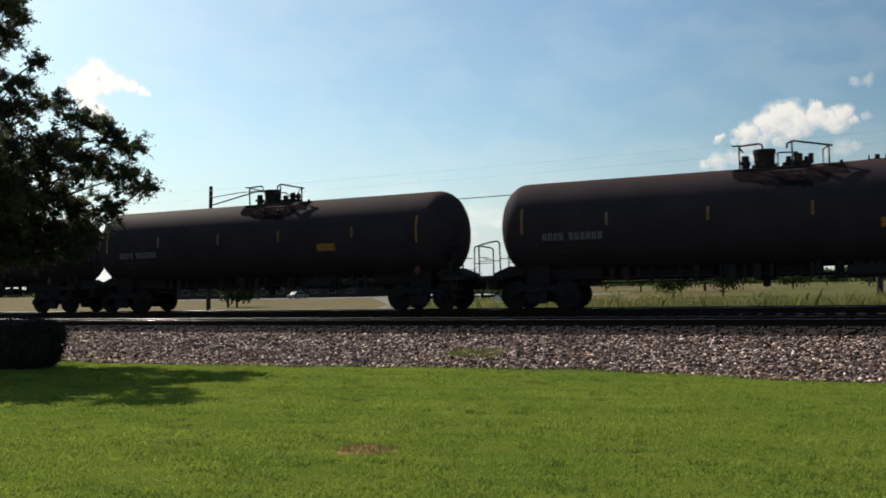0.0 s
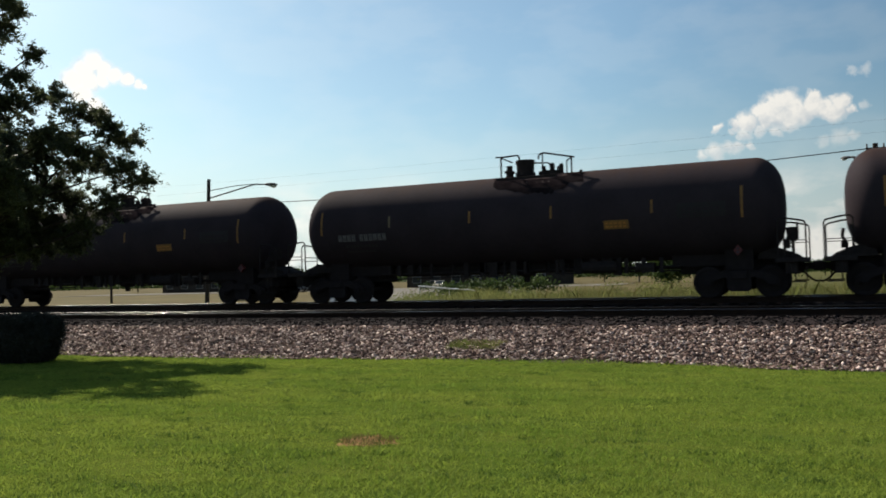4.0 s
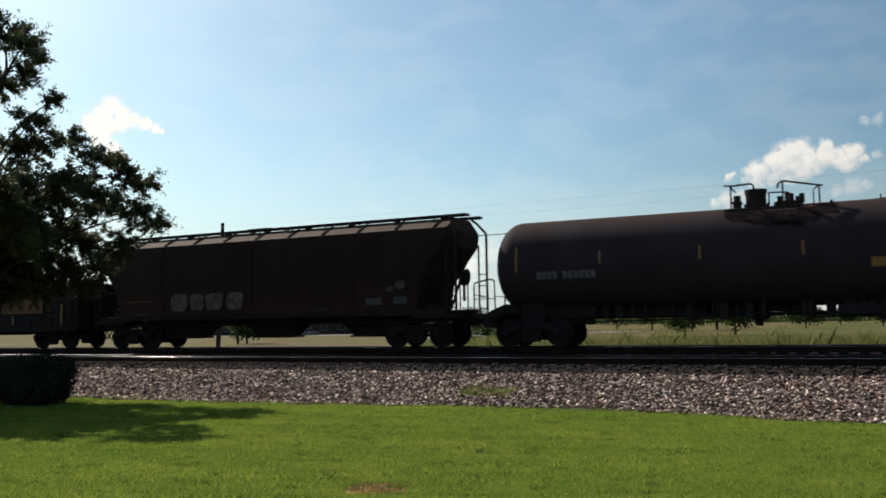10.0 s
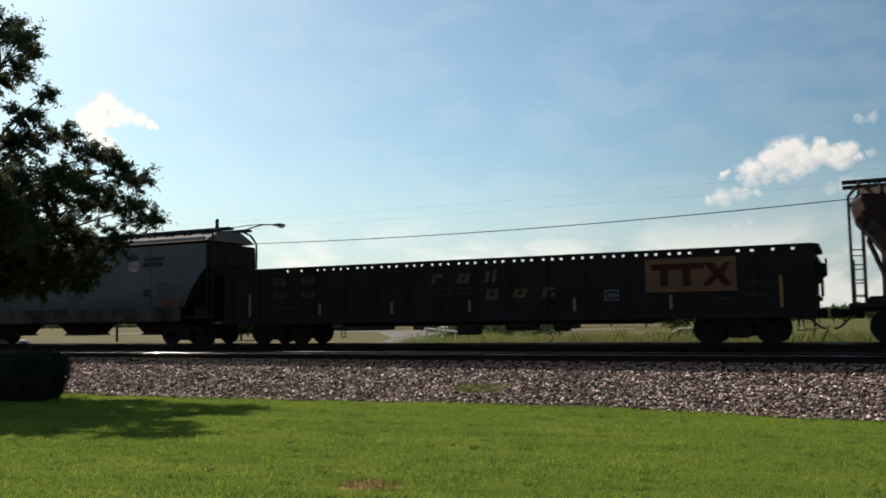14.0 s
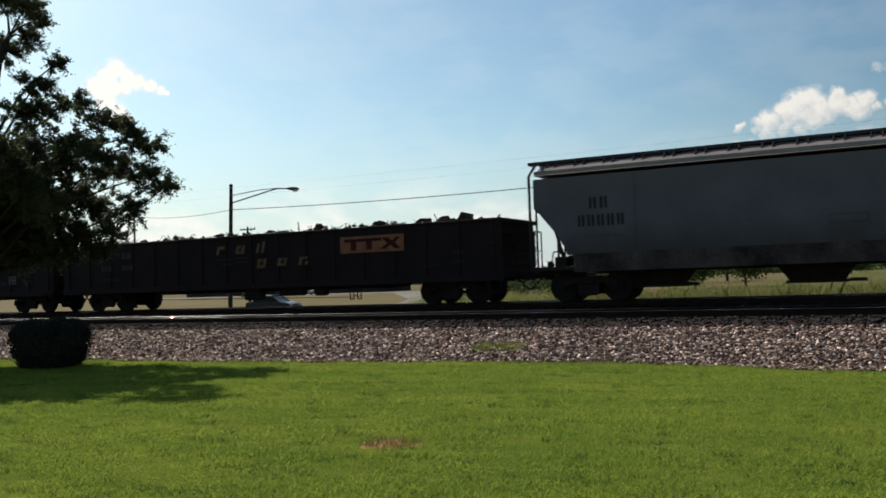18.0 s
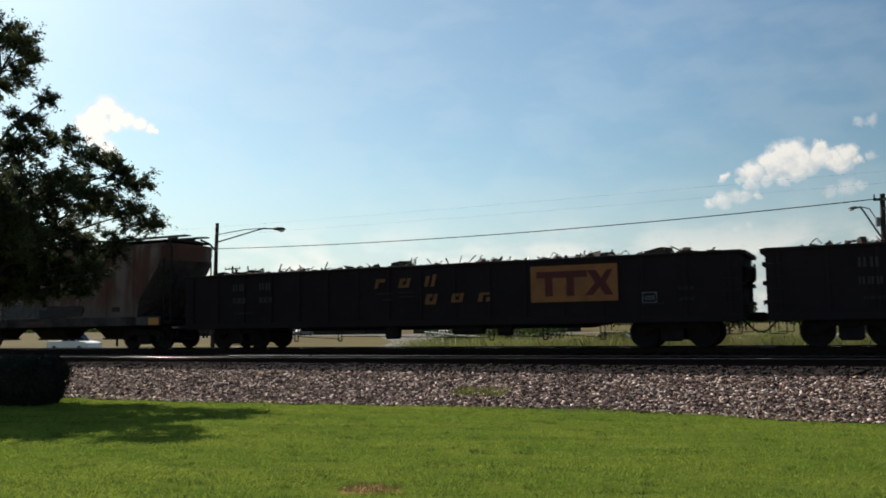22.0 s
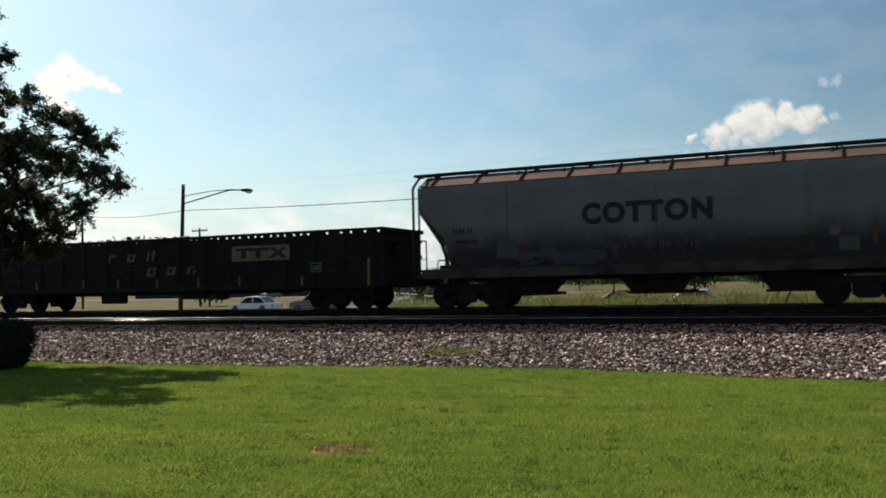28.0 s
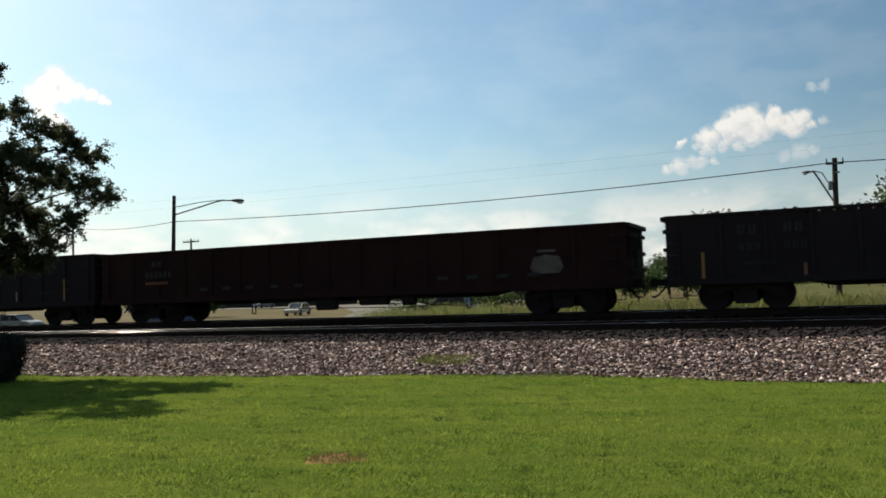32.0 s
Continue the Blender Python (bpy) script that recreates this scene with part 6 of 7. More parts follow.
# ---- the lawn's tree and shrub ----
def leaves_mesh(name, centers, size, material, r, flat=0.35):
    """Small pointed leaves, two triangles each, at the given places."""
    n = len(centers)
    u = r.normal(size=(n, 3)); u[:, 2] *= flat * 2; u /= np.linalg.norm(u, axis=1)[:, None]
    w = r.normal(size=(n, 3)); w -= u * (w * u).sum(1)[:, None]; w /= np.linalg.norm(w, axis=1)[:, None]
    s = size * (0.6 + 0.8 * r.random(n))[:, None]
    v = np.stack([centers, centers + u * s * 0.45 + w * s * 0.28, centers + u * s, centers + u * s * 0.45 - w * s * 0.28], 1)
    return raw(name, v.reshape(-1, 3), np.arange(4 * n).reshape(-1, 4), material)


def limb(bm, p, q, r0, r1, bend, k=5):
    """A bent, tapering limb from p to q."""
    p, q = Vector(p), Vector(q)
    last = p
    for i in range(1, k + 1):
        s = i / k
        cur = p.lerp(q, s) + Vector(bend) * math.sin(math.pi * s)
        rod(bm, last, cur, r0 + (r1 - r0) * (i - 1) / k, 7, r0 + (r1 - r0) * s)
        last = cur
    return last


def oak(base, label):
    r = np.random.default_rng(11)
    t = thing("oak_tree", None, None, label, "tree")
    t.location = base
    bm = B()
    lathe(bm, [(-0.25, 0.62), (0.0, 0.48), (0.3, 0.40), (1.4, 0.34), (2.3, 0.32), (2.8, 0.25)], "z", 14)
    part("trunk", bm, m_bark, t, smooth=True)
    # boughs that reach over the lawn (across, away, up, radius), in the tree's own axes, placed to fit the camera's
    # view
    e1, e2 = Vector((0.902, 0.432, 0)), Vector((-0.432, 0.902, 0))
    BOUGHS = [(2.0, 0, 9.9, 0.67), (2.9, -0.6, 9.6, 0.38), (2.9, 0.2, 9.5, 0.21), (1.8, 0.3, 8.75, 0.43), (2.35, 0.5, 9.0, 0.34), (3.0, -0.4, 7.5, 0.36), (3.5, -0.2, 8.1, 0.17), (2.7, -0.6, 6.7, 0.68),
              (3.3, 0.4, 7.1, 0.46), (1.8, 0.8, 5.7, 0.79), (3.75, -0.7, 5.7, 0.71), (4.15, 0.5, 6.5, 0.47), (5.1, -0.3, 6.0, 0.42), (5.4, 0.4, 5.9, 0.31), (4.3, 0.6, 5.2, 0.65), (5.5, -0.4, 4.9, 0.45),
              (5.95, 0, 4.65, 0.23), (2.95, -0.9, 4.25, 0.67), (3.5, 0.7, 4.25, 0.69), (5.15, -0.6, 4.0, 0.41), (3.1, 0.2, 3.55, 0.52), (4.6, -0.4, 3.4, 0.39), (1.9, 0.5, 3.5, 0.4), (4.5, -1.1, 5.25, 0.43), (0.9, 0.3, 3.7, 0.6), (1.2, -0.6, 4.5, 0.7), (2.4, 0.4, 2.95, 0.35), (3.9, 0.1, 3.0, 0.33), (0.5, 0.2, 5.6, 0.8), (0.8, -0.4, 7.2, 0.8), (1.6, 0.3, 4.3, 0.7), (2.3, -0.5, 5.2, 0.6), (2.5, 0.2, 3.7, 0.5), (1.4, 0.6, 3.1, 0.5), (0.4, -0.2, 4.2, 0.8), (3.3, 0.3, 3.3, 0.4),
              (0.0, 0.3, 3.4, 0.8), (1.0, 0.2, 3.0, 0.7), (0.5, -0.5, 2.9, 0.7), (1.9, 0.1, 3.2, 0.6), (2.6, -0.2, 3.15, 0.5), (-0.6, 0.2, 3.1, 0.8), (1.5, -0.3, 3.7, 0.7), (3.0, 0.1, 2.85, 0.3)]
    # the near side and the back of the crown; unseen boughs added to cast the lawn's shadow
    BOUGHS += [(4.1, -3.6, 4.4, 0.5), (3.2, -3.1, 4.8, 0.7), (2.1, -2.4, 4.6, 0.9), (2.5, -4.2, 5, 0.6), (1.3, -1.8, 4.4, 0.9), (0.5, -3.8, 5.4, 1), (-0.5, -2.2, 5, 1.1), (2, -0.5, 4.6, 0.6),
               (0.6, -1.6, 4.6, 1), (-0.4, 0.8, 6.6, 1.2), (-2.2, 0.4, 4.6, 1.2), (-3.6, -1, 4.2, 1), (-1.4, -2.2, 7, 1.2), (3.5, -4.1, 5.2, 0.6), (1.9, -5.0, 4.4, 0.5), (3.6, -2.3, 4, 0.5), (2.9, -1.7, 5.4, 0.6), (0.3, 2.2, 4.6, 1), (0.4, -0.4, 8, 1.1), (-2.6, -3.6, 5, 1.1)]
    for _ in range(5):
        g = Vector(r.normal(size=3)).normalized() * r.random() ** 0.4
        BOUGHS.append((1.5 + 2.7 * g.x, 1.5 * g.y, 5.0 + 1.7 * g.z, 0.45 + 0.3 * r.random()))
    spots, twigs = [], B()
    lead = [Vector((0.1, 0.2, 2.3)), e1 * 0.5 + Vector((0, 0, 4.2)), e1 * 0.9 + e2 * 0.3 + Vector((0, 0, 6.2)), e1 * 1.2 + Vector((0, 0, 8.4))]
    wood = B()
    for p_, q_, r0, r1 in zip(lead, lead[1:], (0.24, 0.17, 0.11), (0.17, 0.11, 0.04)):
        limb(wood, p_, q_, r0, r1, e2 * 0.12 * r.normal(), 3)
    part("limb", wood, m_bark, t, "leading limb")
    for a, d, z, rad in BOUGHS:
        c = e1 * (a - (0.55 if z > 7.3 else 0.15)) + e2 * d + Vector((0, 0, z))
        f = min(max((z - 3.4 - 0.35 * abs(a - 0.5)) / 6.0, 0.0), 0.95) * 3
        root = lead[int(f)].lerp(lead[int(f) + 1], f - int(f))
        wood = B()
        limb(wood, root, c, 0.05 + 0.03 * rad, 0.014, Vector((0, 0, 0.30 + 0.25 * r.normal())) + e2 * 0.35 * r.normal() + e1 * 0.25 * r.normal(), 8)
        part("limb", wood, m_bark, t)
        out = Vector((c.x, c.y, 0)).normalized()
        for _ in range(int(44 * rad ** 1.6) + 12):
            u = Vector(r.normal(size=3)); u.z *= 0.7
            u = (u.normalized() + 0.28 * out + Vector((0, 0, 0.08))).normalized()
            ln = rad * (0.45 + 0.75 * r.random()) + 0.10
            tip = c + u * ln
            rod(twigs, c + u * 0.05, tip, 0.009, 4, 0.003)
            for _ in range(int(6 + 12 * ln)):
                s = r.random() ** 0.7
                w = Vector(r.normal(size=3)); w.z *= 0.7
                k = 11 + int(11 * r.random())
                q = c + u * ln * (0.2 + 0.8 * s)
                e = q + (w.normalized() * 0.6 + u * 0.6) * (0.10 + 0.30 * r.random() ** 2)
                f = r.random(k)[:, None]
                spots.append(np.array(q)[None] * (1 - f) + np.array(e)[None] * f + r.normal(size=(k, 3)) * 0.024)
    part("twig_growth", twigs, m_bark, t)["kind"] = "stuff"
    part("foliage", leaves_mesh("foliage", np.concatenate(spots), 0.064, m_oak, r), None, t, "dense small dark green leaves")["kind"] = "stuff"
    return t


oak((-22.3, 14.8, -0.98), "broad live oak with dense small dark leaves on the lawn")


def shrub(at, a, b, h, label):
    r = np.random.default_rng(5)
    t = thing("clipped_shrub", None, None, label, "shrub")
    t.location = at

    def skin(n, k):
        d = r.normal(size=(n, 3)); d /= np.linalg.norm(d, axis=1)[:, None]
        p = np.abs(d) ** 0.72 * np.sign(d)
        p /= np.max(np.abs(p), axis=1)[:, None] ** 0.25
        q = p * np.array([a, b, h / 2]) * k
        q[:, :2] *= np.interp(q[:, 2], [-h / 2, 0.1 * h], [0.80, 1.0])[:, None]
        return q + np.array([0, 0, h / 2])
    bm = B()
    bmesh.ops.create_icosphere(bm, subdivisions=4, radius=1.0)
    for v in bm.verts:
        c = v.co
        m = max(abs(x) ** 0.72 for x in c) or 1
        p = [math.copysign(abs(x) ** 0.72, x) for x in c]
        f = 1 / m ** 0.25
        g = min(1.0, 0.967 + 0.167 * p[2] * f)
        v.co = Vector((p[0] * a * f * g, p[1] * b * f * g, p[2] * h / 2 * f)) * (0.90 + 0.05 * noise.noise(c * 5)) + Vector((0, 0, h / 2))
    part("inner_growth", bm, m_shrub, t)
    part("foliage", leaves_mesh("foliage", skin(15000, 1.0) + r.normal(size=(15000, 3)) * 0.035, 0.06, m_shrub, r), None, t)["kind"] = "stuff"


shrub((-18.25, 14.5, -0.98), 0.80, 0.78, 1.19, "dense dark clipped shrub in the shade of the oak")


# ---- verges and weeds ----
def blades(name, n, x0, x1, y0, y1, h0, h1, wid, material, label, category="grass", z=None):
    r = np.random.default_rng(len(name) + n)
    x, y = x0 + (x1 - x0) * r.random(n), y0 + (y1 - y0) * r.random(n)
    if z:
        ok = x > z * y
        x, y = x[ok], y[ok]
        n = len(x)
    clump = 0.55 + 0.45 * np.sin(x * 0.7 + 1.3 * np.sin(y * 0.5)) * np.sin(x * 1.9 + y)
    h = (h0 + (h1 - h0) * r.random(n)) * (0.7 + 0.45 * clump)
    a = r.random(n) * 2 * np.pi
    w = wid * (0.6 + 0.8 * r.random(n))
    base = np.interp(y, [16.9, 17.2, 19, 20.2, 21.4, 22.1, 31, 34, 52, 85], [-1.0, -1.0, -0.74, -0.56, -0.40, -0.37, -1.06, -1.06, -1.44, -1.46]) - 0.02
    ln = 0.28 * h[:, None] * r.normal(size=(n, 2))
    v = np.empty((n, 5, 3))
    ca, sa = np.cos(a) * w, np.sin(a) * w
    v[:, 0] = np.stack([x - ca, y - sa, base], 1); v[:, 1] = np.stack([x + ca, y + sa, base], 1)
    v[:, 2] = np.stack([x + ca * .8 + ln[:, 0] * .4, y + sa * .8 + ln[:, 1] * .4, base + h * 0.6], 1); v[:, 4] = np.stack([x - ca * .8 + ln[:, 0] * .4, y - sa * .8 + ln[:, 1] * .4, base + h * 0.6], 1)
    v[:, 3] = np.stack([x + ln[:, 0], y + ln[:, 1], base + h], 1)
    return tagged(new(name, raw(name, v.reshape(-1, 3), np.arange(5 * n).reshape(-1, 5), material)), label, category, kind="stuff")


blades("tall_weeds", 46000, -19, 7, 32.5, 43, 0.7, 1.4, 0.0075, m_weed, "tall green and yellowing weeds behind the tracks", "weeds", z=-0.475)
blades("seeding_weeds", 14000, -12, 8, 33, 44, 0.9, 1.5, 0.0065, m_dryblade, "pale seeding grass heads among the weeds", "weeds")
blades("low_verge_grass", 22000, -75, -16, 32.5, 56, 0.12, 0.38, 0.016, m_dryblade, "short dry verge grass beyond the tracks")
blades("far_verge_grass", 26000, -18, 12, 43, 57, 0.3, 0.75, 0.010, m_dryblade, "uneven dry grass by the road")
blades("ballast_weed", 1000, -8.6, -7.3, 18.15, 18.9, 0.06, 0.20, 0.006, m_weed, "sparse green weed growing through the ballast", "weeds")
blades("lawn_edge_grass", 9000, -30, 3, 16.75, 17.25, 0.04, 0.09, 0.006, m_blade, "ragged grass along the foot of the ballast")


tuft = blades("patch_tuft", 500, -4.88, -4.28, 7.48, 7.98, 0.02, 0.06, 0.004, m_dryblade, "thin dry grass growing over the bare earth")
tuft.location = (0, 0, 0.21)


def bush(at, rad, h, label, n=2600, size=0.16, material=None, seed=1):
    r = np.random.default_rng(seed)
    t = thing("bush", None, None, label, "bush", "bushes behind the tracks")
    t.location = at
    bm = B()
    for _ in range(9):
        q = Vector((r.normal() * rad * 0.4, r.normal() * rad * 0.4, h * (0.5 + 0.4 * r.random())))
        limb(bm, (0, 0, -0.1), q, 0.04 * h / 2, 0.008, (0, 0, 0.1), 3)
    part("stem_growth", bm, m_bark, t)["kind"] = "stuff"
    c = r.normal(size=(14, 3)) * np.array([rad * 0.45, rad * 0.45, h * 0.2]) + np.array([0, 0, h * 0.55])
    p = c[r.integers(0, 14, n)] + r.normal(size=(n, 3)) * np.array([rad * 0.22, rad * 0.22, h * 0.13])
    p[:, 2] = np.clip(p[:, 2], 0.02, None)
    part("foliage", leaves_mesh("foliage", p, size, material or m_fartree, r), None, t)["kind"] = "stuff"


def far_tree(at, h, rad, label, seed, n=3000, size=0.4):
    r = np.random.default_rng(seed)
    t = thing("tree", None, None, label, "tree", "trees in the distance")
    t.location = at
    bm = B()
    rod(bm, (0, 0, -0.3), (0, 0, h * 0.45), 0.035 * h, 8, 0.02 * h)
    part("trunk", bm, m_bark, t)
    bm = B()
    c = []
    for k in range(16):
        u = r.normal(size=3); u /= np.linalg.norm(u)
        q = np.array([u[0] * rad * 0.7, u[1] * rad * 0.7, h * 0.6 + u[2] * h * 0.3])
        c.append(q)
        limb(bm, (0, 0, h * 0.3), q, 0.018 * h, 0.005 * h, (0, 0, 0.1), 3)
    part("limb_growth", bm, m_bark, t)["kind"] = "stuff"
    c = np.array(c)
    p = c[r.integers(0, 16, n)] + r.normal(size=(n, 3)) * np.array([rad * 0.2, rad * 0.2, h * 0.085])
    part("foliage", leaves_mesh("foliage", p, size, m_fartree, r), None, t)["kind"] = "stuff"


bush((-20.5, 40.0, -1.19), 1.8, 1.1, "low green weedy bush beside the tall weeds", 3000, 0.085, m_weed, 4)
bush((-13.5, 36.5, -1.11), 1.6, 1.25, "leafy weed clump behind the tracks", 2600, 0.08, m_weed, 11)
bush((-10.5, 38.0, -1.15), 1.5, 1.35, "leafy weed clump behind the tracks", 2600, 0.08, m_weed, 12)
bush((1.5, 36.5, -1.11), 1.5, 1.3, "leafy weed clump behind the tracks", 2600, 0.08, m_weed, 13)
bush((-7.0, 34.6, -1.07), 1.5, 1.5, "tall leafy weed clump behind the tracks", 2600, 0.085, m_weed, 8)
bush((-2.5, 35.5, -1.09), 1.3, 1.4, "tall leafy weed clump behind the tracks", 2600, 0.085, m_weed, 9)
for k, (x, y) in enumerate(((-24.0, 47.0), (-26.5, 51.0), (-22.0, 50.0), (-27.5, 54.5), (-19.0, 46.0), (-23.5, 54.0), (-16.0, 47.0), (-18.5, 52.0))):
    bush((x, y, ground_z(y)), 1.9, 1.15 + 0.12 * (k % 3), "low olive weed clump on the far verge", 2000, 0.09, m_weed, 70 + k)
for k in range(3):
    bush((-36.0 + 3.6 * k, 78 + 1.5 * (k % 3), -1.46), 2.4, 1.7 + 0.2 * (k % 4), "dark scrubby bush in a hedgerow beyond the road", 1800, 0.3, m_fartree, 40 + k)
FAR = [(-19.5, 108, 4.4, 2.8), (-14.0, 111, 5.2, 3.2), (-26.0, 150, 5.6, 4.5), (-36.0, 165, 5.0, 4.5), (-9.0, 170, 4.0, 4.0), (4.0, 190, 4.2, 4.0), (-70.0, 86.5, 4.4, 2.6), (-60.0, 175, 5.2, 5.0),
       (-85.0, 190, 5.6, 5.0), (-112.0, 195, 5.4, 5.5), (-140.0, 190, 5.8, 5.5), (-165.0, 180, 5.6, 5.5), (-48.0, 185, 4.8, 5.0), (-4.0, 210, 3.6, 5.0), (12.0, 200, 3.8, 4.0), (-190.0, 190, 6.0, 6.0), (-98, 160, 4.6, 3.5), (-150, 215, 6, 6)]
for k, (x, y, h, rad) in enumerate(FAR):
    far_tree((x, y, -1.46), h, rad, "low rounded green tree far behind the tracks", 20 + k, 2600, 0.42)
far_tree((-24.0, 165, -1.46), 7.6, 4.0, "dense dark green tree beyond the road", 61, 4600, 0.42)
far_tree((7.0, 69, -1.46), 9.6, 2.7, "green roadside tree with an open crown", 60, 5200, 0.26)

# a far belt of woods along the horizon
r = np.random.default_rng(77)
n = 26000
bx = -700 + 900 * r.random(n)
by = 330 + 60 * r.random(n)
bz = -1.4 + (3.2 + 1.6 * np.sin(bx * 0.045) + 1.3 * np.sin(bx * 0.13 + 1)) * r.random(n) ** 0.72
tagged(new("far_woods", leaves_mesh("far_woods", np.stack([bx, by, bz], 1), 2.4, m_fartree, r)), "hazy dark belt of woods along the horizon", "woods", kind="stuff")


# ---- road, lot, building ----
ROAD_Z = -1.40
strip("road", -500, 400, [(56.8, -1.5), (57.0, ROAD_Z), (64.0, ROAD_Z), (64.2, -1.52)], m_asph, "pale worn asphalt road beyond the verge", "road", n=30)
bm = B()
box(bm, -160, -34, 136, 152, -1.56, -1.40)
a, b = [[bm.verts.new((x, y, z)) for x, y in ((-38, 64.1), (-31.5, 64.1), (-44, 136.4), (-79, 136.4), (-50, 90))] for z in (-1.56, -1.41)]
bm.faces.new(a[::-1]); bm.faces.new(b)
for k in range(5):
    bm.faces.new((a[k], a[(k + 1) % 5], b[(k + 1) % 5], b[k]))
thing("parking_lot", bm, m_conc, "pale concrete parking lot and its driveway", "parking lot", kind="structure")


def building(x0, x1, y0, y1, h, label, nwin):
    t = thing("low_building", None, None, label, "building", "far buildings")
    t.location = ((x0 + x1) / 2, y0, -1.46)
    w = (x1 - x0) / 2
    d = y1 - y0
    bm = B(); box(bm, -w, w, 0, 0.3, 0, h); part("wall", bm, m_wall, t)
    bm = B(); box(bm, -w, w, d - 0.3, d, 0, h); part("wall", bm, m_wall, t)
    for s in (-1, 1):
        bm = B(); box(bm, s * w, s * (w - 0.3), 0.3, d - 0.3, 0, h); part("wall", bm, m_wall, t)
    bm = B(); box(bm, -w - 0.5, w + 0.5, -0.6, d + 0.5, h, h + 0.45, 0.05); part("roof", bm, m_roofd, t)
    for k in range(nwin):
        x = -w + (2 * w) * (k + 0.5) / nwin
        f = part("window", box(B(), x - 1.0, x + 1.0, -0.05, 0.0, 0.9, 2.3), m_galv, t)
        part("pane", box(B(), x - 0.9, x + 0.9, -0.07, -0.05, 1.0, 2.2), m_glass, f)


building(-150, -95, 158, 172, 3.6, "long low grey building behind the parking lot", 12)
building(-84, -52, 160, 175, 3.2, "low shop building with dark roof behind the lot", 7)


# ---- poles, lamps and wires ----
def wire(name, pts, r, label, sag):
    cu = bpy.data.curves.new(name, "CURVE")
    cu.dimensions, cu.bevel_depth, cu.bevel_resolution = "3D", r, 1
    for a, b in zip(pts, pts[1:]):
        a, b = Vector(a), Vector(b)
        sp = cu.splines.new("POLY")
        sp.points.add(24)
        for i in range(25):
            s = i / 24
            p = a.lerp(b, s) - Vector((0, 0, sag * 4 * s * (1 - s)))
            sp.points[i].co = (*p, 1)
    cu.materials.append(m_wire)
    return tagged(new(name, cu), label, "cable", "overhead wires")


def pole(at, h, lean, label, arm=None, cross=False, r=0.17):
    """A wooden pole; arm: the lamp's offset and heights (dx, dy, z low, z tip)."""
    t = thing("utility_pole", None, None, label, "utility pole", "roadside poles")
    t.location = at
    t.rotation_euler = (0, radians(lean), 0)
    bm = B(); rod(bm, (0, 0, -0.6), (0, 0, h), r, 12, r * 0.72); part("post", bm, m_pole, t)
    if arm:
        dx, dy, zl, zt, big = arm
        bm = B()
        pipe(bm, [(0, 0, zl), (dx * 0.30, dy * 0.30, zl + (zt - zl) * 0.40), (dx * 0.62, dy * 0.62, zl + (zt - zl) * 0.84), (dx * 0.74, dy * 0.74, zt - 0.02), (dx * 0.9, dy * 0.9, zt)], 0.05, 8)
        a = part("lamp_arm", bm, m_armsteel, t)
        if h - zl > 1.2:
            bm = B(); pipe(bm, [(0, 0, zl + 0.55), (dx * 0.45, dy * 0.45, zt - 0.14), (dx * 0.78, dy * 0.78, zt + 0.03)], 0.03, 6); part("stay_rod", bm, m_armsteel, a)
        bm = B()
        m = Matrix.Translation((dx, dy, zt)) @ Matrix.Rotation(math.atan2(dy, dx), 4, "Z")
        bmesh.ops.create_uvsphere(bm, u_segments=14, v_segments=8, radius=1.0, matrix=m @ Matrix.Diagonal((0.48 * big, 0.2 * big, 0.13 * big, 1)))
        hd = part("lamp_head", bm, m_armsteel, t, smooth=True)
        bm = B()
        bmesh.ops.create_uvsphere(bm, u_segments=12, v_segments=8, radius=1.0, matrix=m @ Matrix.Translation((0.16 * big, 0, -0.10 * big)) @ Matrix.Diagonal((0.24 * big, 0.16 * big, 0.13 * big, 1)))
        part("lamp_lens", bm, m_glassl, hd, smooth=True)
    if cross:
        bm = B(); box(bm, -1.2, 1.2, -0.07, 0.07, h - 0.42, h - 0.28, 0.01); part("crossarm", bm, m_pole, t)
        for x in (-1.1, -0.55, 0.55, 1.1):
            bm = B(); rod(bm, (x, 0, h - 0.28), (x, 0, h - 0.06), 0.055, 8, 0.03); part("insulator", bm, m_galv, t)
    else:
        for z in (h - 0.3, h - 0.75):
            bm = B(); rod(bm, (0, -0.1, z), (0.22, -0.16, z), 0.045, 8); part("insulator", bm, m_galv, t)
    return t


GZ = -1.38
LP = Vector((-41.45, 48.0, GZ))
pole(LP, 8.28 - GZ, 2.4, "leaning wooden pole carrying a street lamp on a long arm", (3.55, 2.6, 6.9 - GZ, 8.03 - GZ, 1.0))
RP = Vector((1.45, 48.0, GZ))
p = pole(RP, 6.95 - GZ, 1.2, "wooden pole with short crossarm and a drooping street lamp", (-1.35, 1.0, 4.55 - GZ, 6.42 - GZ, 0.62))
bm = B(); box(bm, -0.42, 0.42, -0.06, 0.06, 6.62 - GZ, 6.74 - GZ, 0.01); part("crossarm", bm, m_pole, p)
for x in (-0.38, 0.38):
    bm = B(); rod(bm, (x, 0, 6.74 - GZ), (x, 0, 6.95 - GZ), 0.05, 8, 0.03); part("insulator", bm, m_galv, p)
bm = B(); rod(bm, (-0.24, -0.1, 5.3 - GZ), (-0.24, -0.1, 5.75 - GZ), 0.13, 10); part("transformer_box", bm, m_galv, p)
pole((-70.2, 85, GZ), 8.35 - GZ, 0, "distant wooden pole with a crossarm", None, True, 0.16)
pole((-21.8, 190, GZ), 6.4 - GZ, 0, "far wooden pole with a crossarm", None, True, 0.18)
pole((-84.5, 80, GZ), 10.8 - GZ, 0, "wooden pole with a crossarm beyond the oak", None, True, 0.16)
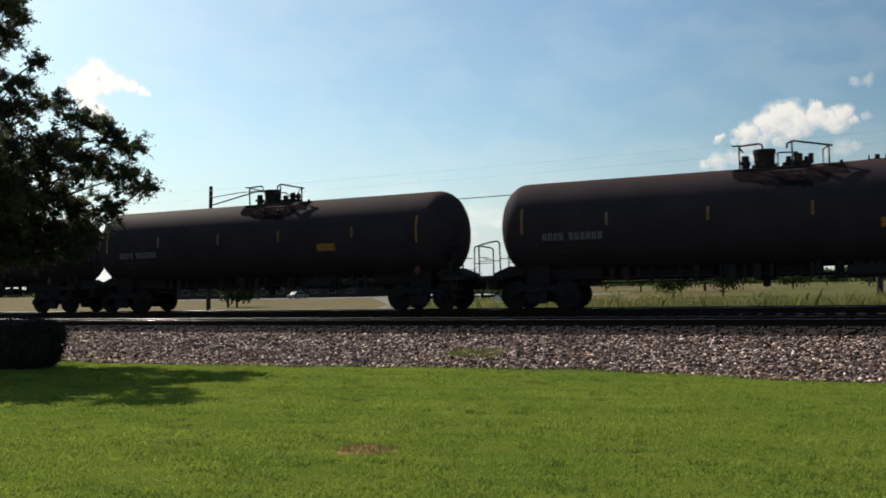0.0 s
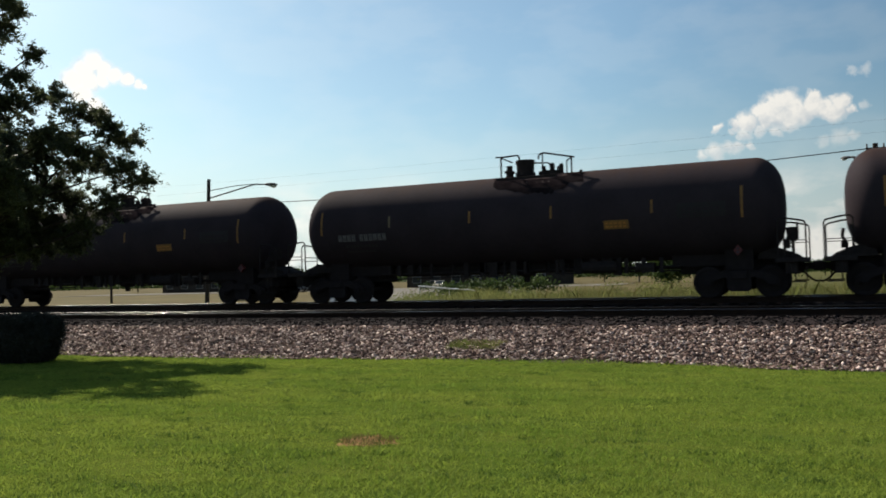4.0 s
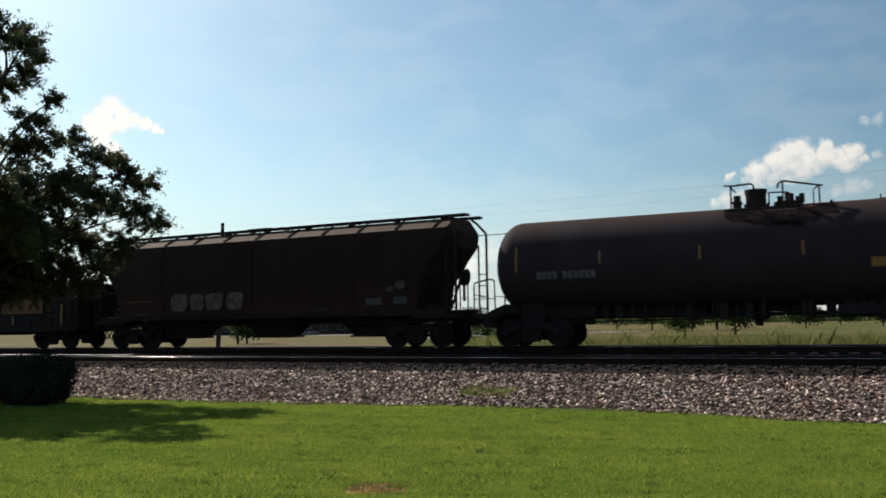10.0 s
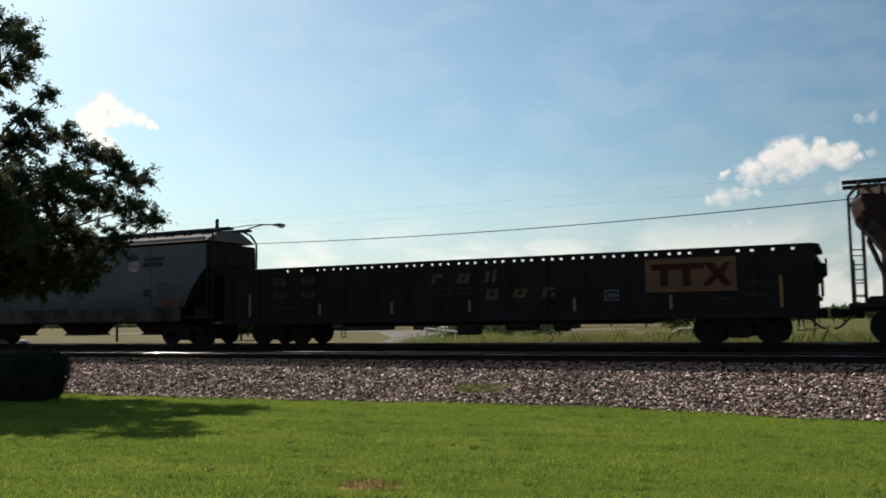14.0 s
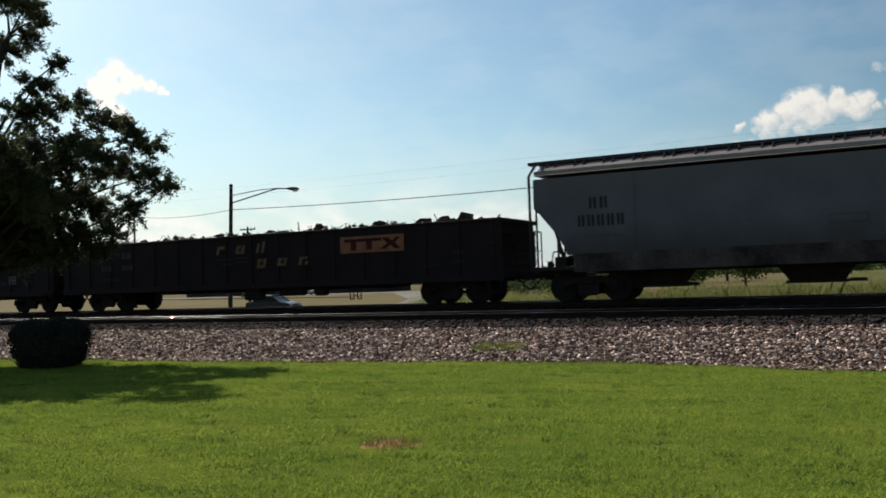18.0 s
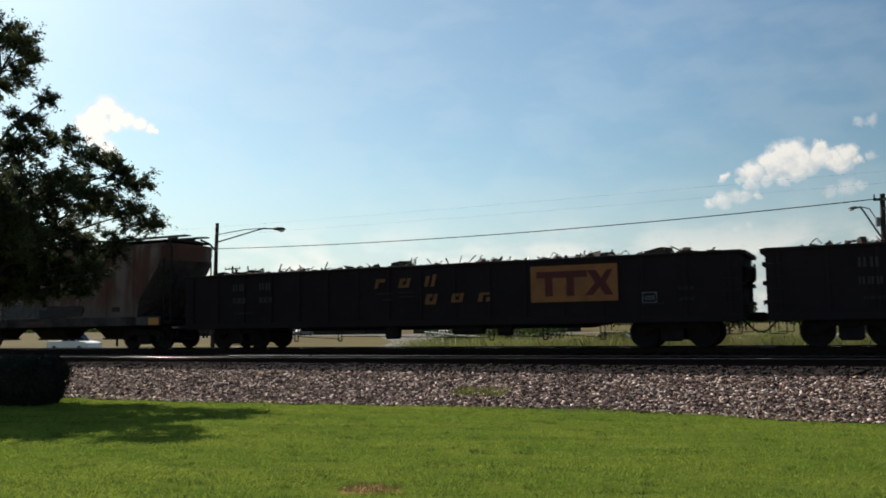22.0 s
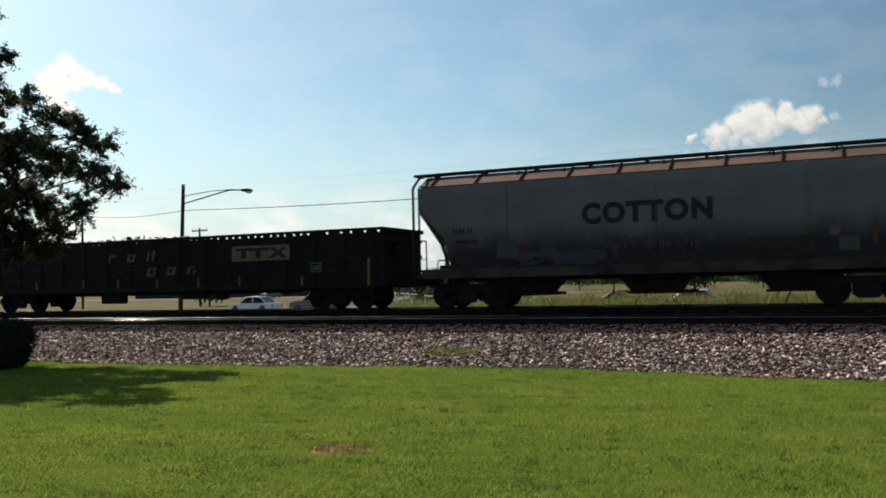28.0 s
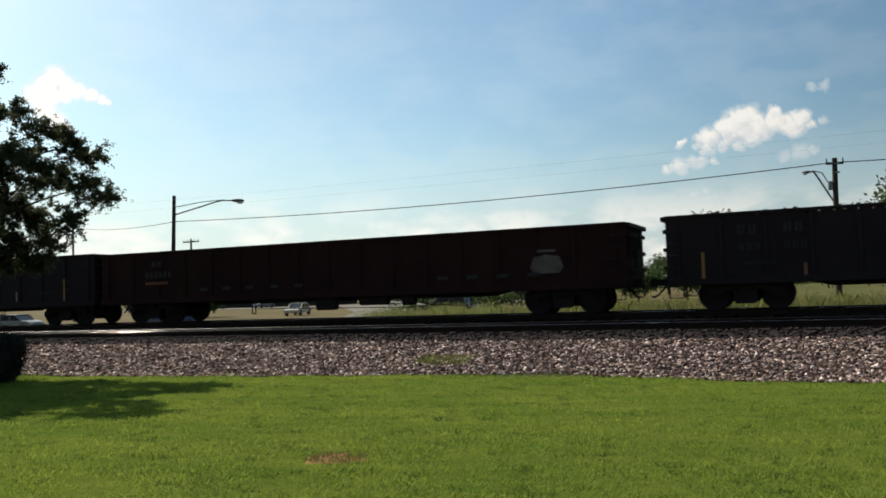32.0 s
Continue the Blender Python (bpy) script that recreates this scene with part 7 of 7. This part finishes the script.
pole((-130, 70, GZ), 12.4 - GZ, 0, "tall wooden pole carrying two thin wires", None, True, 0.18)
pole((48, 70, GZ), 12.4 - GZ, 0, "tall wooden pole carrying two thin wires", None, True, 0.18)
pole((42.0, 48, GZ), 7.4 - GZ, 0, "wooden pole carrying the roadside cable", None, False, 0.15)
wire("cable", [(-84.5, 80, 10.4), (-41.0, 48, 6.42), (1.55, 48, 6.72), (42, 48, 7.2)], 0.028, "thick black cable strung between the roadside poles", 0.42)
wire("thin_wire", [(-130, 70, 12.1), (48, 70, 12.1)], 0.004, "thin high wire over the road", 0.9)
wire("thin_wire", [(-130, 71, 11.35), (48, 71, 11.35)], 0.004, "thin high wire over the road", 0.9)

# white pipe barrier by the driveway
t = thing("pipe_barrier", None, None, "low white pipe barrier beside the driveway", "barrier")
m_pipe = mat("white_pipe_paint", (0.7, 0.7, 0.68), 0.5, col2=(0.6, 0.59, 0.56), scale=4)
bm = B(); pipe(bm, [(-36.6, 72, -0.02), (-35.0, 72, -0.15), (-33.0, 72, -0.36), (-31.2, 72, -0.48), (-30.7, 72, -0.62), (-30.5, 72, -1.48)], 0.06, 8); part("top_pipe", bm, m_pipe, t)
for x, top_z in ((-36.5, -0.03), (-33.4, -0.32)):
    bm = B(); rod(bm, (x, 72, -1.52), (x, 72, top_z), 0.035, 8); part("post", bm, m_pipe, t)


# ---- vehicles ----
def vehicle(kind, paint_name, col, label, group):
    """A road car of simple but true form; it faces +x."""
    m_paint = mat(paint_name, col, 0.28, 0.1, col2=tuple(min(1, c * 1.12) for c in col), scale=2)
    v = thing(kind, None, None, label, "car" if kind != "pickup_truck" else "truck", group)
    tall = {"sedan": 1.42, "suv": 1.72, "pickup_truck": 1.80}[kind]
    ln = {"sedan": 2.35, "suv": 2.35, "pickup_truck": 2.75}[kind]
    belt = tall * 0.60
    bm = B()
    low = [(-ln, 0.42), (-ln + 0.05, 0.30), (ln - 0.05, 0.30), (ln, 0.45), (ln - 0.03, belt - 0.22), (ln - 0.35, belt - 0.10), (ln - 1.25, belt), (-ln + 0.1, belt), (-ln, belt - 0.15)]
    poly(bm, low, -0.90, 0.90)
    bmesh.ops.bevel(bm, geom=bm.edges[:], offset=0.05, segments=2, affect="EDGES", clamp_overlap=True)
    part("body", bm, m_paint, v)
    a, b, c, d = {"sedan": (-1.75, -1.05, 0.35, 1.15), "suv": (-2.25, -1.95, 0.25, 1.05), "pickup_truck": (-0.75, -0.55, 0.55, 1.25)}[kind]
    bm = B(); poly(bm, [(a, belt - 0.02), (d, belt - 0.02), (c, tall - 0.07), (b, tall - 0.07)], -0.76, 0.76); part("window_glass", bm, m_glass, v)
    bm = B(); box(bm, b - 0.05, c + 0.05, -0.74, 0.74, tall - 0.08, tall, 0.03); part("roof", bm, m_paint, v)
    for s in (-1, 1):
        for x, y_ in ((a, b), (d, c), ((a + d) / 2, (b + c) / 2)):
            part("pillar", rod(B(), (x, s * 0.775, belt - 0.02), (y_, s * 0.745, tall - 0.05), 0.045, 6), m_paint, v)
        bm = B(); box(bm, ln - 0.06, ln + 0.015, s * 0.80, s * 0.50, belt - 0.36, belt - 0.22, 0.01); part("headlight", bm, m_glassl, v)
        bm = B(); box(bm, -ln - 0.015, -ln + 0.06, s * 0.82, s * 0.60, belt - 0.34, belt - 0.16, 0.01); part("tail_light", bm, m_shieldred, v)
    for x in (-ln * 0.60, ln * 0.62):
        for s in (-1, 1):
            bm = B(); lathe(bm, [(s * 0.70, 0.24), (s * 0.70, 0.33), (s * 0.92, 0.33), (s * 0.92, 0.24)], "y", 20, (x, 0, 0.33))
            w = part("wheel", bm, m_tyre, v)
            bm = B(); lathe(bm, [(s * 0.74, 0.21), (s * 0.93, 0.21), (s * 0.90, 0.06)], "y", 14, (x, 0, 0.33)); part("rim", bm, m_galv, w)
    return v


WHITE, SILVER, DARK, RED, GREY = (0.72, 0.72, 0.71), (0.42, 0.43, 0.44), (0.03, 0.03, 0.035), (0.30, 0.03, 0.03), (0.16, 0.17, 0.18)
ORANGE, DULLRED, BLUE = (0.45, 0.11, 0.03), (0.12, 0.02, 0.02), (0.02, 0.035, 0.09)
NEAR, FARL = 58.7, 62.2
GO = "passing cars"
traffic = [  # the vehicle, its lane, where it is (x) and how fast it goes (m/s) at the time given
    (vehicle("sedan", "white_car_paint", WHITE, "white car driving along the road", GO), FARL, -57.9, -15.8, 2.0),
    (vehicle("sedan", "white_sedan_paint", WHITE, "white sedan driving along the road", GO), FARL, -77.4, -20.0, 6.0),
    (vehicle("sedan", "silver_car_paint", SILVER, "silver sedan driving along the road", GO), NEAR, -50.3, 20.4, 12.0),
    (vehicle("sedan", "black_car_paint", DARK, "dark sedan driving along the road", GO), NEAR, -53.7, 7.8, 17.0),
    (vehicle("pickup_truck", "white_truck_paint", WHITE, "white pickup truck driving along the near lane", GO), NEAR, -50.2, 17.4, 23.0),
    (vehicle("pickup_truck", "pale_truck_paint", WHITE, "white pickup truck driving behind an orange car", GO), FARL, -42.6, -27.0, 23.6),
    (vehicle("sedan", "orange_car_paint", ORANGE, "orange-red car driving ahead of a white truck", GO), FARL, -51.9, -26.6, 23.6),
    (vehicle("suv", "white_suv_paint", WHITE, "white sport utility car driving along the road", GO), FARL, -47.6, -21.9, 25.0),
    (vehicle("sedan", "pale_sedan_paint", WHITE, "white sedan driving along the near lane", GO), NEAR, -41.0, 17.0, 26.0),
    (vehicle("sedan", "bright_sedan_paint", WHITE, "white sedan driving ahead of a grey car", GO), FARL, -57.7, -24.6, 28.5),
    (vehicle("suv", "grey_suv_paint", GREY, "grey car following a white sedan", GO), FARL, -51.2, -24.6, 28.5),
    (vehicle("sedan", "dark_red_paint", DULLRED, "dark red sedan driving along the road", GO), FARL, -37.0, -15.9, 29.5),
    (vehicle("pickup_truck", "dark_blue_paint", BLUE, "dark blue pickup truck driving along the road", GO), FARL, -36.3, -21.6, 31.2),
    (vehicle("suv", "dark_suv_paint", DARK, "dark car driving along the road", GO), FARL, -26.6, -14.0, 32.0),
    (vehicle("sedan", "grey_car_paint", GREY, "grey sedan driving along the near lane", GO), NEAR, -69.0, 8.0, 32.0)]
leaver = vehicle("sedan", "tan_car_paint", (0.42, 0.36, 0.28), "pale tan car leaving the lot by the driveway", GO)
PARKED = [("suv", DARK, -112, 143, 95), ("sedan", GREY, -101, 144, 80), ("sedan", DARK, -70, 144, 0)]
NAMES = {WHITE: "white", DARK: "black", SILVER: "silver", GREY: "grey", RED: "red"}
for k, col, x, y, a in PARKED:
    v = vehicle(k, NAMES[col] + "_parked_paint", col, NAMES[col] + " " + k.replace("_", " ") + " parked in the concrete lot", "parked cars")
    v.matrix_basis = pose(x, y, -1.40, 0, 0, a)


# ---- what moves ----
def motions():
    secs = list(range(0, 33))
    for c in cars + loads:
        walk(c, [(t, pose(c["mid"] + run(t), TRACK_Y, 0)) for t in secs])
    beat = [k / 15 for k in range(0, 481)]
    for w in wheelsets:
        x, y, z = w.location
        walk(w, [(t, pose(x, y, z, 0, math.degrees(run(t) / 0.457) % 360, 0)) for t in beat])
    for v, y, x0, speed, t0 in traffic:
        turn = 0 if speed > 0 else 180
        walk(v, [(t, pose(x0 + speed * (t - t0), y, ROAD_Z, 0, 0, turn)) for t in secs])
    walk(leaver, [(0, pose(-66.8, 140.0, ROAD_Z, 0, 0, -77)), (24.5, pose(-66.8, 140.0, ROAD_Z, 0, 0, -77)), (28.5, pose(-60.6, 112.6, ROAD_Z, 0, 0, -77)), (32, pose(-54.1, 83.8, ROAD_Z, 0, 0, -77))])


motions()
